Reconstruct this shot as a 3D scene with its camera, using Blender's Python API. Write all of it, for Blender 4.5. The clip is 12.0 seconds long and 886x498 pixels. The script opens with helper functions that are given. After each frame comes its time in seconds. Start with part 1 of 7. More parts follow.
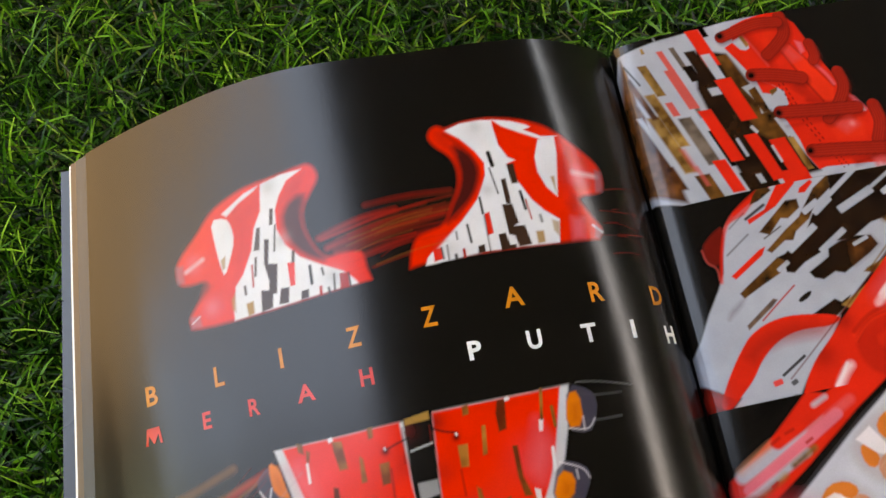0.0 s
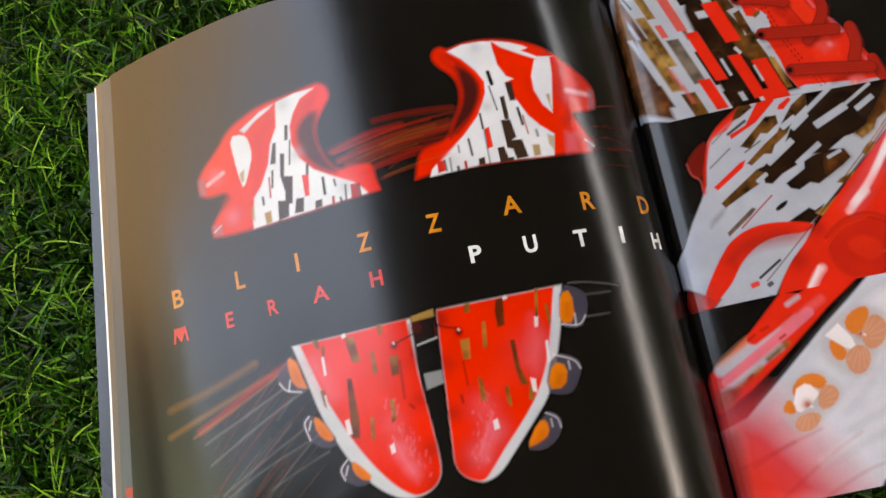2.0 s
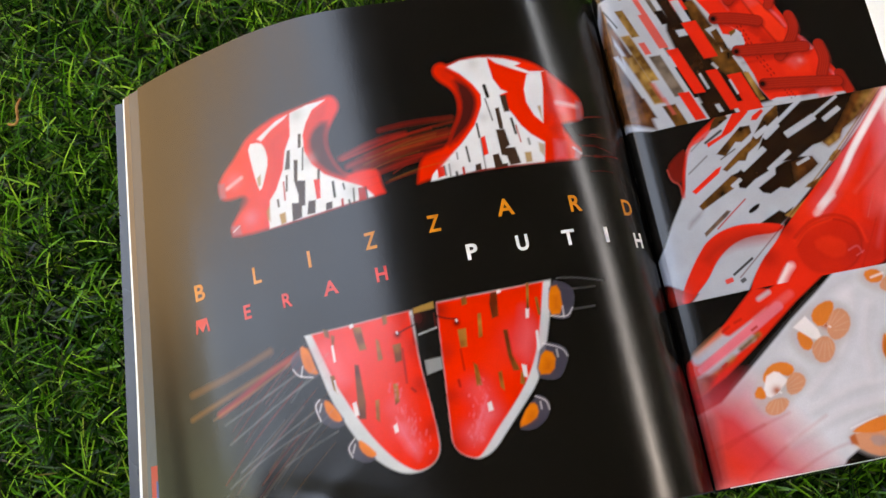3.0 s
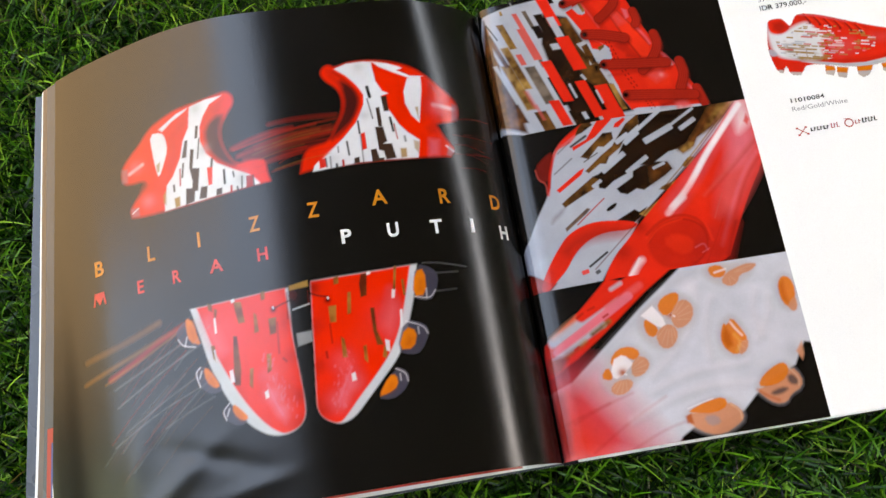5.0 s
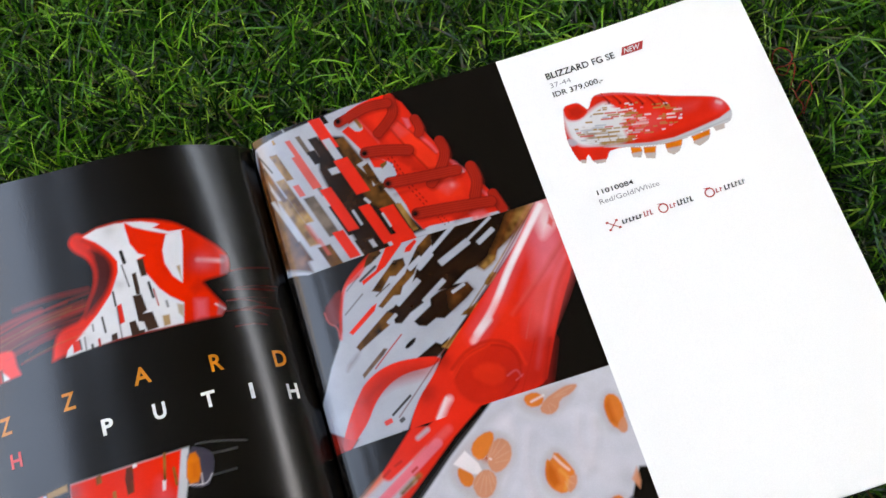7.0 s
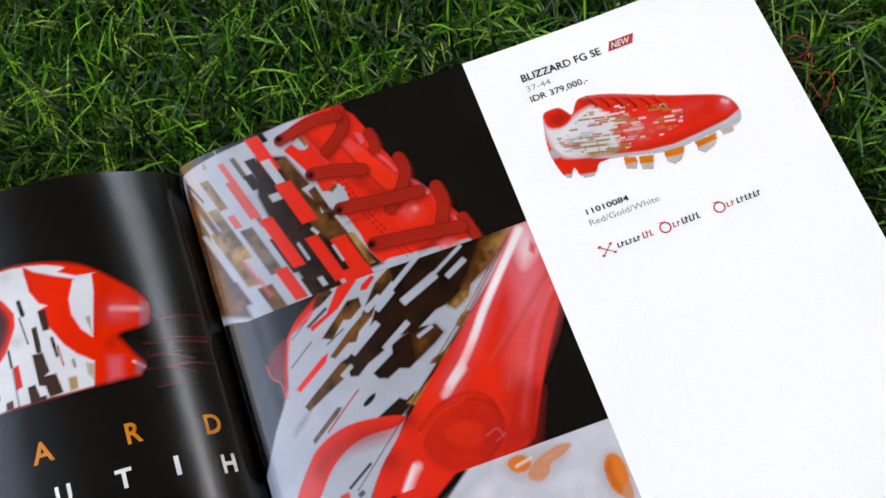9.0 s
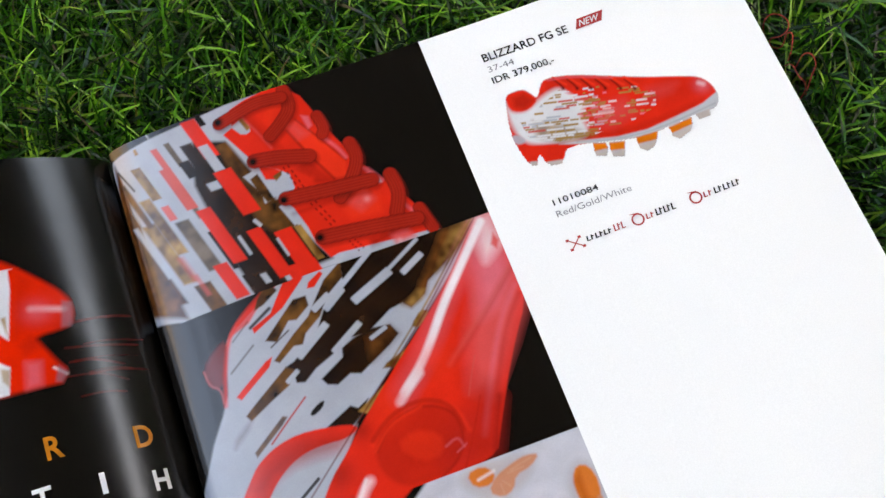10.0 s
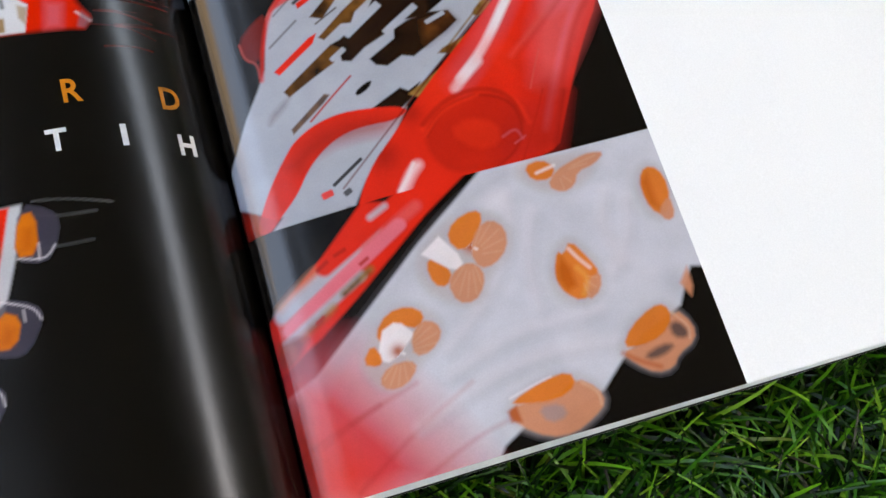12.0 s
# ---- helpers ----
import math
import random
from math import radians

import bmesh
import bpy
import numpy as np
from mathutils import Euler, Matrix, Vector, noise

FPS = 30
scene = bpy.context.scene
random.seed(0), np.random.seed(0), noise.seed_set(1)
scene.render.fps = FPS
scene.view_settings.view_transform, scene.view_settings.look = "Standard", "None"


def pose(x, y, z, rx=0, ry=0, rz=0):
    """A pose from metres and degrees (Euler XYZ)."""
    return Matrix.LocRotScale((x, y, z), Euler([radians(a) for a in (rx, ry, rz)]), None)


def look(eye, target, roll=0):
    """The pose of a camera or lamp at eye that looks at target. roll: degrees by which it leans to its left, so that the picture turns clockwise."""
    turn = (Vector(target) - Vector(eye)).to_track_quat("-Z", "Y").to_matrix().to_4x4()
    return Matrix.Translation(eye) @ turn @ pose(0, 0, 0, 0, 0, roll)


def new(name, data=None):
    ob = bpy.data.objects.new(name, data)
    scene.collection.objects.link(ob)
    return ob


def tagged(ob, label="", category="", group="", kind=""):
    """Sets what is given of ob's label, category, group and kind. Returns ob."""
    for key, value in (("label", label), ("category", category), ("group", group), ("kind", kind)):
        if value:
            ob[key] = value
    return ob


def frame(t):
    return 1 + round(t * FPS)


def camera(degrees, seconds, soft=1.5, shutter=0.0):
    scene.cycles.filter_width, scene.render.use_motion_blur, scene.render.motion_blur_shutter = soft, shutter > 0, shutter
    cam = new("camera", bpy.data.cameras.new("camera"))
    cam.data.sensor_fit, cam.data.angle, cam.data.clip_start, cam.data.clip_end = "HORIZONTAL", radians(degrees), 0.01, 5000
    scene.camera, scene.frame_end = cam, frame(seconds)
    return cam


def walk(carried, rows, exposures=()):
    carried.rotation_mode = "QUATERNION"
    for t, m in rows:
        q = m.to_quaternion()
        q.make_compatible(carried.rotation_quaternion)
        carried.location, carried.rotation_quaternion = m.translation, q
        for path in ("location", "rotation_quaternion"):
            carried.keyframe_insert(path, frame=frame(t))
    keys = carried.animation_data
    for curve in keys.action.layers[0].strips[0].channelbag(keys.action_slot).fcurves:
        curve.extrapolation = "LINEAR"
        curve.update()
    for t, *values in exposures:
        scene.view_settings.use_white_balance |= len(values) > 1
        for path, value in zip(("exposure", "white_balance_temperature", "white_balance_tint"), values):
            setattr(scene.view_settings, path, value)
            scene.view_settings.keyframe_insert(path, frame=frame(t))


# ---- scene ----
cam = camera(45.4, 12.0)
PATH = [
    (0, (-0.067, 0.032, 0.353), (-0.104, 0.638, -1.553), -15.2),
    (0.5, (-0.074, 0.034, 0.349), (-0.094, 0.619, -1.564), -13.5),
    (1, (-0.077, 0.026, 0.346), (-0.129, 0.552, -1.583), -15.9),
    (1.5, (-0.071, 0.024, 0.354), (-0.147, 0.528, -1.58), -19.6),
    (2, (-0.069, 0.015, 0.377), (-0.132, 0.514, -1.559), -18.9),
    (2.5, (-0.067, 0.009, 0.399), (-0.138, 0.497, -1.539), -20.1),
    (4.3, (-0.065, -0.019, 0.423), (-0.138, 0.642, -1.463), -15.9),
    (4.5, (-0.051, -0.021, 0.43), (-0.158, 0.617, -1.462), -18.9),
    (5, (-0.024, -0.034, 0.434), (-0.065, 0.545, -1.48), -14.0),
    (5.5, (0.015, -0.038, 0.431), (0.008, 0.507, -1.493), -12.8),
    (6, (0.047, -0.035, 0.42), (0.09, 0.508, -1.504), -9.5),
    (6.5, (0.06, -0.02, 0.409), (0.102, 0.574, -1.501), -12.4),
    (7, (0.07, -0.006, 0.392), (0.034, 0.668, -1.491), -21.6),
    (7.2, (0.067, 0.004, 0.388), (0.064, 0.658, -1.502), -19.3),
    (9, (0.079, 0.015, 0.33), (0.074, 0.732, -1.538), -21.1),
    (9.5, (0.078, 0.02, 0.316), (0.13, 0.7, -1.565), -16.7),
    (10, (0.079, 0.026, 0.304), (0.149, 0.698, -1.579), -15.2),
    (10.5, (0.076, 0.021, 0.284), (0.194, 0.725, -1.584), -10.5),
    (11, (0.057, 0.009, 0.267), (0.213, 0.687, -1.608), -4.7),
    (11.5, (0.041, -0.014, 0.251), (0.192, 0.645, -1.631), -4.0),
    (12, (0.035, -0.027, 0.255), (0.129, 0.58, -1.648), -8.0),
]
walk(cam, [(t, look(eye, target, roll)) for t, eye, target, roll in PATH],
     exposures=[(0.0, 4.44, 10700, 13), (2.5, 4.53, 10600, 13), (4.5, 4.58, 10000, 12), (6.5, 4.58, 9300, 11), (9.5, 4.54, 9000, 11), (12.0, 4.48, 9000, 11)])

# ---- world and light: a bright, hazy sky over a made-up, unseen veranda ----
world = bpy.data.worlds.new("sky")
scene.world = world
world.use_nodes = True
wn = world.node_tree
sky = wn.nodes.new("ShaderNodeTexSky")
sky.sky_type = "NISHITA"
sky.sun_disc = False
sky.sun_elevation = radians(50)
sky.sun_rotation = radians(112)
sky.air_density, sky.dust_density, sky.ozone_density = 1.0, 1.8, 0.4
wn.nodes["Background"].inputs["Strength"].default_value = 0.15
wn.links.new(sky.outputs[0], wn.nodes["Background"].inputs["Color"])

sun = new("sun", bpy.data.lights.new("sun", "SUN"))
sun.data.energy = 5.0
sun.data.angle = radians(0.6)
sun.data.color = (1.0, 0.97, 0.92)
sun.matrix_world = look((7.78, -3.14, 10.0), (0, 0, 0))


# ---- materials ----
def material(name, rough=0.5, spec=0.5):
    mat = bpy.data.materials.new(name)
    mat.use_nodes = True
    bsdf = mat.node_tree.nodes["Principled BSDF"]
    bsdf.inputs["Roughness"].default_value = rough
    bsdf.inputs["Specular IOR Level"].default_value = spec
    return mat, mat.node_tree, bsdf


def node(tree, kind, **sockets):
    nd = tree.nodes.new(kind)
    for key, value in sockets.items():
        nd.inputs[key.replace("_", " ")].default_value = value
    return nd


def grain(tree, scale, detail=4.0):
    """Noise at real size, in cycles a metre."""
    co = tree.nodes.new("ShaderNodeTexCoord")
    nz = node(tree, "ShaderNodeTexNoise", Scale=scale, Detail=detail)
    tree.links.new(co.outputs["Object"], nz.inputs["Vector"])
    return nz


def ramp(tree, source, stops):
    rp = tree.nodes.new("ShaderNodeValToRGB")
    while len(rp.color_ramp.elements) < len(stops):
        rp.color_ramp.elements.new(0.5)
    for el, (pos, col) in zip(rp.color_ramp.elements, stops):
        el.position, el.color = pos, (*col, 1)
    tree.links.new(source, rp.inputs["Fac"])
    return rp


def bump(tree, bsdf, source, strength, distance):
    bp = node(tree, "ShaderNodeBump", Strength=strength, Distance=distance)
    tree.links.new(source, bp.inputs["Height"])
    tree.links.new(bp.outputs[0], bsdf.inputs["Normal"])


def mix(tree, kind, factor, a, b):
    mx = tree.nodes.new("ShaderNodeMix")
    mx.data_type, mx.blend_type = "RGBA", kind
    for socket, value in ((mx.inputs[0], factor), (mx.inputs[6], a), (mx.inputs[7], b)):
        if isinstance(value, bpy.types.NodeSocket):
            tree.links.new(value, socket)
        else:
            socket.default_value = value if isinstance(value, float) else (*value, 1)
    return mx.outputs[2]


def gloss_paper(name, rough, attribute="", colour=(0.8, 0.8, 0.8), spec=0.5):
    """Coated magazine paper: printed ink under a sheen, with fibre and a little handling wear."""
    mat, tree, bsdf = material(name, rough, spec)
    fine, broad = grain(tree, 2600, 2), grain(tree, 38, 3)
    if attribute:
        at = tree.nodes.new("ShaderNodeAttribute")
        at.attribute_name = attribute
        base = at.outputs["Color"]
    else:
        base = colour
    tone = ramp(tree, fine.outputs["Fac"], [(0.3, (0.93, 0.93, 0.93)), (0.7, (1, 1, 1))])
    tree.links.new(mix(tree, "MULTIPLY", 1.0, base, tone.outputs[0]), bsdf.inputs["Base Color"])
    worn = node(tree, "ShaderNodeMapRange", To_Min=rough * 0.8, To_Max=rough * 1.3)
    tree.links.new(broad.outputs["Fac"], worn.inputs["Value"])
    tree.links.new(worn.outputs[0], bsdf.inputs["Roughness"])
    bump(tree, bsdf, fine.outputs["Fac"], 0.10, 0.0002)
    return mat


def plain(name, dark, light, scale, rough=0.8, rough_bump=0.3):
    """A rough surface whose tone wanders between two colours."""
    mat, tree, bsdf = material(name, rough, 0.3)
    nz = grain(tree, scale, 6)
    tree.links.new(ramp(tree, nz.outputs["Fac"], [(0.3, dark), (0.7, light)]).outputs[0], bsdf.inputs["Base Color"])
    bump(tree, bsdf, grain(tree, scale * 12, 3).outputs["Fac"], rough_bump, 0.01)
    return mat


INK = gloss_paper("printed_gloss_paper", 0.195, "ink", spec=0.45)
PAPER = gloss_paper("white_coated_paper", 0.34, "", (0.86, 0.86, 0.86))
DARK_PAPER = gloss_paper("dark_coated_paper", 0.22, "", (0.02, 0.02, 0.022))
TAN_PAPER = gloss_paper("tan_coated_paper", 0.3, "", (0.12, 0.082, 0.06))
# the cover's bluish reflection is put into this base colour
SLATE_SHEEN_PAPER = gloss_paper("slate_sheen_paper", 0.25, "", (0.06, 0.07, 0.085))
EDGE_PAPER = gloss_paper("cut_paper_edge", 0.7, "", (0.62, 0.62, 0.62))
RED_PAPER = gloss_paper("red_printed_paper", 0.3, "", (0.42, 0.03, 0.02))
BLUE_PAPER = gloss_paper("blue_printed_paper", 0.3, "", (0.04, 0.07, 0.25))


def ink_material(name, colour):
    return gloss_paper(name, 0.25, "", colour)


# ---- the open magazine: shape of the pages ----
# heights in millimetres across the spread; the spine is at 0
def curve_through(nodes):
    xs, zs = (np.array(c, float) for c in zip(*nodes))
    h = np.diff(xs)
    d = np.diff(zs) / h
    m = np.concatenate([d[:1], (d[:-1] * h[1:] + d[1:] * h[:-1]) / (h[1:] + h[:-1]), d[-1:]])

    def f(x):
        x = np.asarray(x, float)
        i = np.clip(np.searchsorted(xs, x) - 1, 0, len(h) - 1)
        t = (x - xs[i]) / h[i]
        return (zs[i] * (1 + 2 * t) * (1 - t) ** 2 + h[i] * m[i] * t * (1 - t) ** 2
                + zs[i + 1] * t * t * (3 - 2 * t) - h[i] * m[i + 1] * t * t * (1 - t))
    return f


left_curve = curve_through([(-215, -1.5), (-207, 1.5), (-200, 5), (-190, 10.5), (-179, 15.5), (-154, 23.2), (-130, 29), (-107, 33.4), (-90, 34.2),
                            (-71, 32.7), (-57, 31.3), (-43, 29), (-29, 24.6), (-22, 20.4), (-15, 15.0), (-9, 9.7), (-4, 4.5), (0, -1.8)])
right_curve = curve_through([(0, -1.5), (0.8, 2), (2, 3.5), (4, 4.6), (8, 5.7), (14, 6.3), (24, 6.8), (35, 7.1), (50, 6.9), (70, 5), (90, 3), (108, 1.6), (130, 0.3), (210, -0.4)])
PAGE_TOP = 204.0


def page_z(x, y):
    """Height of the open spread, with the creases in the lower outer corner of the bowed page."""
    x, y = np.asarray(x, float), np.asarray(y, float)
    # towards its foot the bowed page keeps its height longer before it dives into the spine
    late = 5.0 * (1 - np.clip(y / 204, 0, 1) ** 3) * np.clip(-x / 14, 0, 20) * np.exp(1 - np.clip(-x / 14, 0, 20))
    z = np.where(x < 0, left_curve(np.clip(x - late, -214, 0)), right_curve(np.clip(x, 0, 212)))
    for cx, cy, ang, long, wide, amp in ((-150, 14, 35, 26, 5, 0.35), (-132, 22, -20, 20, 4, -0.28), (-165, 30, 60, 22, 6, 0.24),
                                         (-118, 8, 10, 18, 4, 0.28), (-176, 12, 80, 20, 6, -0.24)):
        c, s = math.cos(radians(ang)), math.sin(radians(ang))
        a, b = (x - cx) * c + (y - cy) * s, -(x - cx) * s + (y - cy) * c
        z = z + amp * np.exp(-(a / long) ** 2 - (b / wide) ** 2)
    # the sheet is never quite straight along its length
    bow = np.clip(-x / 30, 0, 1)
    return z + bow * (0.10 * np.sin(y / 17 + x / 31) + 0.16 * np.sin(y / 41 - x / 23 + 1.3))


def left_edge(y):
    return -193.3 - (205 - np.asarray(y, float)) * 0.083


def pulled(x, y):
    """The head of the bowed page bulges a little beyond a straight cut."""
    x, y = np.asarray(x, float), np.asarray(y, float)
    return y + np.where(x < 0, 5.0 * np.exp(-((x + 132) / 42) ** 2) * np.clip((y - 186) / 18, 0, 1), 0)


# ---- printing: tones laid out on the flat sheet, in millimetres ----
def lin(*rgb):
    return np.array([(c / 255 / 12.92 if c < 10 else ((c / 255 + 0.055) / 1.055) ** 2.4) * 0.74 for c in rgb])


K, K2, W, WG, LG = lin(13, 11, 10), lin(22, 18, 14), lin(232, 232, 236), lin(180, 183, 194), lin(205, 207, 212)
R, RB, RD, DR, RL = lin(242, 46, 30), lin(255, 56, 34), lin(190, 36, 24), lin(105, 22, 16), lin(222, 92, 84)
PK, PW, BN, DK, DB, BR = lin(245, 120, 135), lin(252, 240, 244), lin(66, 44, 33), lin(30, 22, 20), lin(38, 21, 13), lin(70, 36, 20)
GD, OR, AM, SA = lin(176, 132, 68), lin(190, 120, 50), lin(240, 124, 30), lin(224, 146, 110)
CL, CL2, GY, GY2, ST, SW = lin(122, 118, 132), lin(205, 190, 184), lin(150, 150, 152), lin(150, 146, 158), lin(206, 188, 184), lin(212, 211, 221)
LC, LH, DG = lin(176, 38, 26), lin(206, 62, 46), lin(70, 64, 66)
RS, PR = lin(250, 42, 15), lin(228, 66, 78)
OD, OH, SL = lin(196, 84, 16), lin(250, 172, 84), lin(236, 186, 158)
BM = (lin(50, 28, 13), lin(132, 84, 38))
DBM = (lin(22, 13, 9), lin(56, 32, 17))
RBM = (lin(62, 30, 14), lin(132, 76, 34))
GBM = (lin(96, 60, 24), lin(186, 140, 74))
WRM = (lin(84, 70, 60), lin(140, 122, 108))
GNM = (lin(96, 62, 22), lin(178, 126, 56))
GND = (lin(58, 36, 14), lin(120, 82, 34))
CLD = lin(74, 70, 84)
PR2, DRS = lin(244, 92, 92), lin(196, 40, 36)
GYL = lin(186, 190, 200)


def chaikin(pts):
    for _ in range(2 if len(pts) >= 12 else 1):
        nxt = np.roll(pts, -1, 0)
        pts = np.stack([pts * 0.75 + nxt * 0.25, pts * 0.25 + nxt * 0.75], 1).reshape(-1, 2)
    return pts


class Print:
    """A printed area: a fine grid of ink tones, cut into the pieces that it shows."""

    def __init__(self, x0, x1, y0, y1, step, base):
        self.xs = np.linspace(x0, x1, round((x1 - x0) / step) + 1)
        self.ys = np.linspace(y0, y1, round((y1 - y0) / step) + 1)
        self.img = np.empty((len(self.ys), len(self.xs), 3))
        self.img[:] = base
        self.ids = np.zeros(self.img.shape[:2], int)
        self.names, self.now, self.first = [""], 0, False
        self.low, self.high = y0 - 1, y1 + 1
        self.mottle = 0.65 * self.cloud(13, 4) + 0.35 * self.cloud(5, 5)

    def cloud(self, cell, seed):
        """Smooth noise from 0 to 1 over the sheet."""
        coarse = np.random.default_rng(seed).random((len(self.ys) // cell + 3, len(self.xs) // cell + 3))
        fy, fx = np.arange(len(self.ys)) / cell, np.arange(len(self.xs)) / cell
        iy, ix = fy.astype(int), fx.astype(int)
        ty, tx = (fy - iy)[:, None], (fx - ix)[None]
        ty, tx = ty * ty * (3 - 2 * ty), tx * tx * (3 - 2 * tx)
        return ((coarse[iy][:, ix] * (1 - tx) + coarse[iy][:, ix + 1] * tx) * (1 - ty)
                + (coarse[iy + 1][:, ix] * (1 - tx) + coarse[iy + 1][:, ix + 1] * tx) * ty)

    def unevenness(self):
        """Tone of the photographs wanders a little at several sizes."""
        wander = 1 + 0.10 * (self.cloud(34, 7) - 0.5) + 0.09 * (self.cloud(13, 8) - 0.5) + 0.03 * (self.cloud(4, 9) - 0.5)
        self.img *= wander[..., None]

    def piece(self, name, outline_only):
        self.now, self.first = 0, outline_only
        if name:
            self.names.append(name)
            self.now = len(self.names) - 1

    def clip(self, low, high):
        self.low, self.high = low, high

    def fill(self, colour):
        rows = (self.ys >= self.low) & (self.ys <= self.high)
        self.img[rows], self.ids[rows] = colour, 0

    def window(self, pts, pad):
        lo, hi = pts.min(0) - pad, pts.max(0) + pad
        i0, i1 = np.searchsorted(self.xs, (lo[0], hi[0]))
        j0, j1 = np.searchsorted(self.ys, (max(lo[1], self.low), min(hi[1], self.high)))
        return slice(j0, j1), slice(i0, i1)

    def lay(self, win, a, colour):
        if not a.size:
            return
        if isinstance(colour, tuple):
            m = np.clip((self.mottle[win] - 0.2) * 1.4, 0, 1)[..., None]
            colour = colour[0] * (1 - m) + colour[1] * m
        self.img[win] += (colour - self.img[win]) * a[..., None]
        if self.now:
            self.ids[win] = np.where(a > 0.45, self.now, self.ids[win])
            if self.first:
                self.now = 0

    def poly(self, colour, soft, alpha, rounded, pts):
        pts = np.array(pts, float)
        if rounded:
            pts = chaikin(pts)
        win = self.window(pts, soft)
        px, py = np.meshgrid(self.xs[win[1]], self.ys[win[0]])
        dist, inside = np.full(px.shape, 1e9), np.zeros(px.shape, bool)
        for (ax, ay), (bx, by) in zip(pts, np.roll(pts, -1, 0)):
            ex, ey = bx - ax, by - ay
            t = np.clip(((px - ax) * ex + (py - ay) * ey) / (ex * ex + ey * ey + 1e-12), 0, 1)
            dist = np.minimum(dist, np.hypot(px - ax - t * ex, py - ay - t * ey))
            if ey:
                inside ^= ((ay > py) != (by > py)) & (px < ax + (py - ay) * ex / ey)
        self.lay(win, np.clip(0.5 - np.where(inside, -dist, dist) / (2 * soft), 0, 1) * alpha, colour)

    def line(self, colour, soft, alpha, width, pts):
        pts = np.array(pts, float)
        for _ in range(2 if len(pts) > 2 else 0):
            mids = np.stack([pts[:-1] * 0.75 + pts[1:] * 0.25, pts[:-1] * 0.25 + pts[1:] * 0.75], 1).reshape(-1, 2)
            pts = np.concatenate([pts[:1], mids[1:-1], pts[-1:]])
        win = self.window(pts, width / 2 + soft)
        px, py = np.meshgrid(self.xs[win[1]], self.ys[win[0]])
        dist = np.full(px.shape, 1e9)
        for (ax, ay), (bx, by) in zip(pts[:-1], pts[1:]):
            ex, ey = bx - ax, by - ay
            t = np.clip(((px - ax) * ex + (py - ay) * ey) / (ex * ex + ey * ey + 1e-12), 0, 1)
            dist = np.minimum(dist, np.hypot(px - ax - t * ex, py - ay - t * ey))
        self.lay(win, np.clip(0.5 - (dist - width / 2) / (2 * soft), 0, 1) * alpha, colour)

    def bar(self, colour, soft, alpha, width, pts):
        """A strip with square, slightly rounded ends."""
        (ax, ay), (bx, by) = pts
        length = math.hypot(bx - ax, by - ay)
        ux, uy = (bx - ax) / length, (by - ay) / length
        win = self.window(np.array(pts, float), width + soft)
        px, py = np.meshgrid(self.xs[win[1]] - (ax + bx) / 2, self.ys[win[0]] - (ay + by) / 2)
        r = min(0.5, width * 0.3)
        qx, qy = np.abs(px * ux + py * uy) - length / 2 + r, np.abs(py * ux - px * uy) - width / 2 + r
        dist = np.hypot(np.maximum(qx, 0), np.maximum(qy, 0)) + np.minimum(np.maximum(qx, qy), 0) - r
        self.lay(win, np.clip(0.5 - dist / (2 * soft), 0, 1) * alpha, colour)

    def cord(self, body, light, dark, width, pts):
        """A flat woven lace: dark rim, rounded body, fine ribs along it."""
        (ax, ay), (bx, by) = pts[0], pts[-1]
        length = math.hypot(bx - ax, by - ay)
        nx, ny = -(by - ay) / length, (bx - ax) / length
        self.line(dark, 0.8, 0.55, width, [(x + 0.5, y - 1.1) for x, y in pts])
        self.line(dark, 0.15, 0.85, width, pts)
        self.line(body, 0.15, 1.0, width * 0.9, pts)
        for k in range(-4, 5):
            off = k * width * 0.095
            self.line(light if k % 2 else dark, 0.15, 0.3, 0.22, [(x + nx * off, y + ny * off) for x, y in pts])

    def camo(self, palette, seed, wide, short, long, way, region):
        """Staggered strips in columns, as woven into the upper."""
        rng = np.random.default_rng(seed)
        region = np.array(region, float)
        win = self.window(region, 0)
        px, py = np.meshgrid(self.xs[win[1]], self.ys[win[0]])
        inside = np.zeros(px.shape, bool)
        for (ax, ay), (bx, by) in zip(region, np.roll(region, -1, 0)):
            if by != ay:
                inside ^= ((ay > py) != (by > py)) & (px < ax + (py - ay) * (bx - ax) / (by - ay))
        (ax, ay), (bx, by) = way
        d = math.hypot(bx - ax, by - ay)
        ux, uy = (bx - ax) / d, (by - ay) / d
        u, v = px * ux + py * uy, px * uy - py * ux
        column = np.floor(v / wide).astype(int)
        for c in np.unique(column[inside]):
            at = u[inside].min() - rng.uniform(0, long)
            while at < u[inside].max():
                step = rng.uniform(short, long)
                colour = palette[rng.integers(len(palette))]
                shift = rng.uniform(-0.25, 0.25) * wide
                if colour is not None:
                    edge = np.minimum(np.minimum(u - at, at + step - u), np.minimum(v - c * wide - min(shift, 0), (c + 1) * wide - v + max(shift, 0)))
                    self.lay(win, np.clip(edge / 0.3, 0, 1) * inside, colour)
                at += step + rng.uniform(0, 0.6)

    def blob(self, colour, alpha, radius, centre):
        """A soft patch of tone; it keeps to the piece that it falls on."""
        win = self.window(np.array([centre], float), radius * 2)
        px, py = np.meshgrid(self.xs[win[1]] - centre[0], self.ys[win[0]] - centre[1])
        a = np.exp(-(px ** 2 + py ** 2) / radius ** 2) * alpha
        ids = self.ids[win]
        if ids.size:
            j = min(np.searchsorted(self.ys, centre[1]), len(self.ys) - 1)
            i = min(np.searchsorted(self.xs, centre[0]), len(self.xs) - 1)
            self.lay(win, a * (ids == self.ids[j, i]), colour)

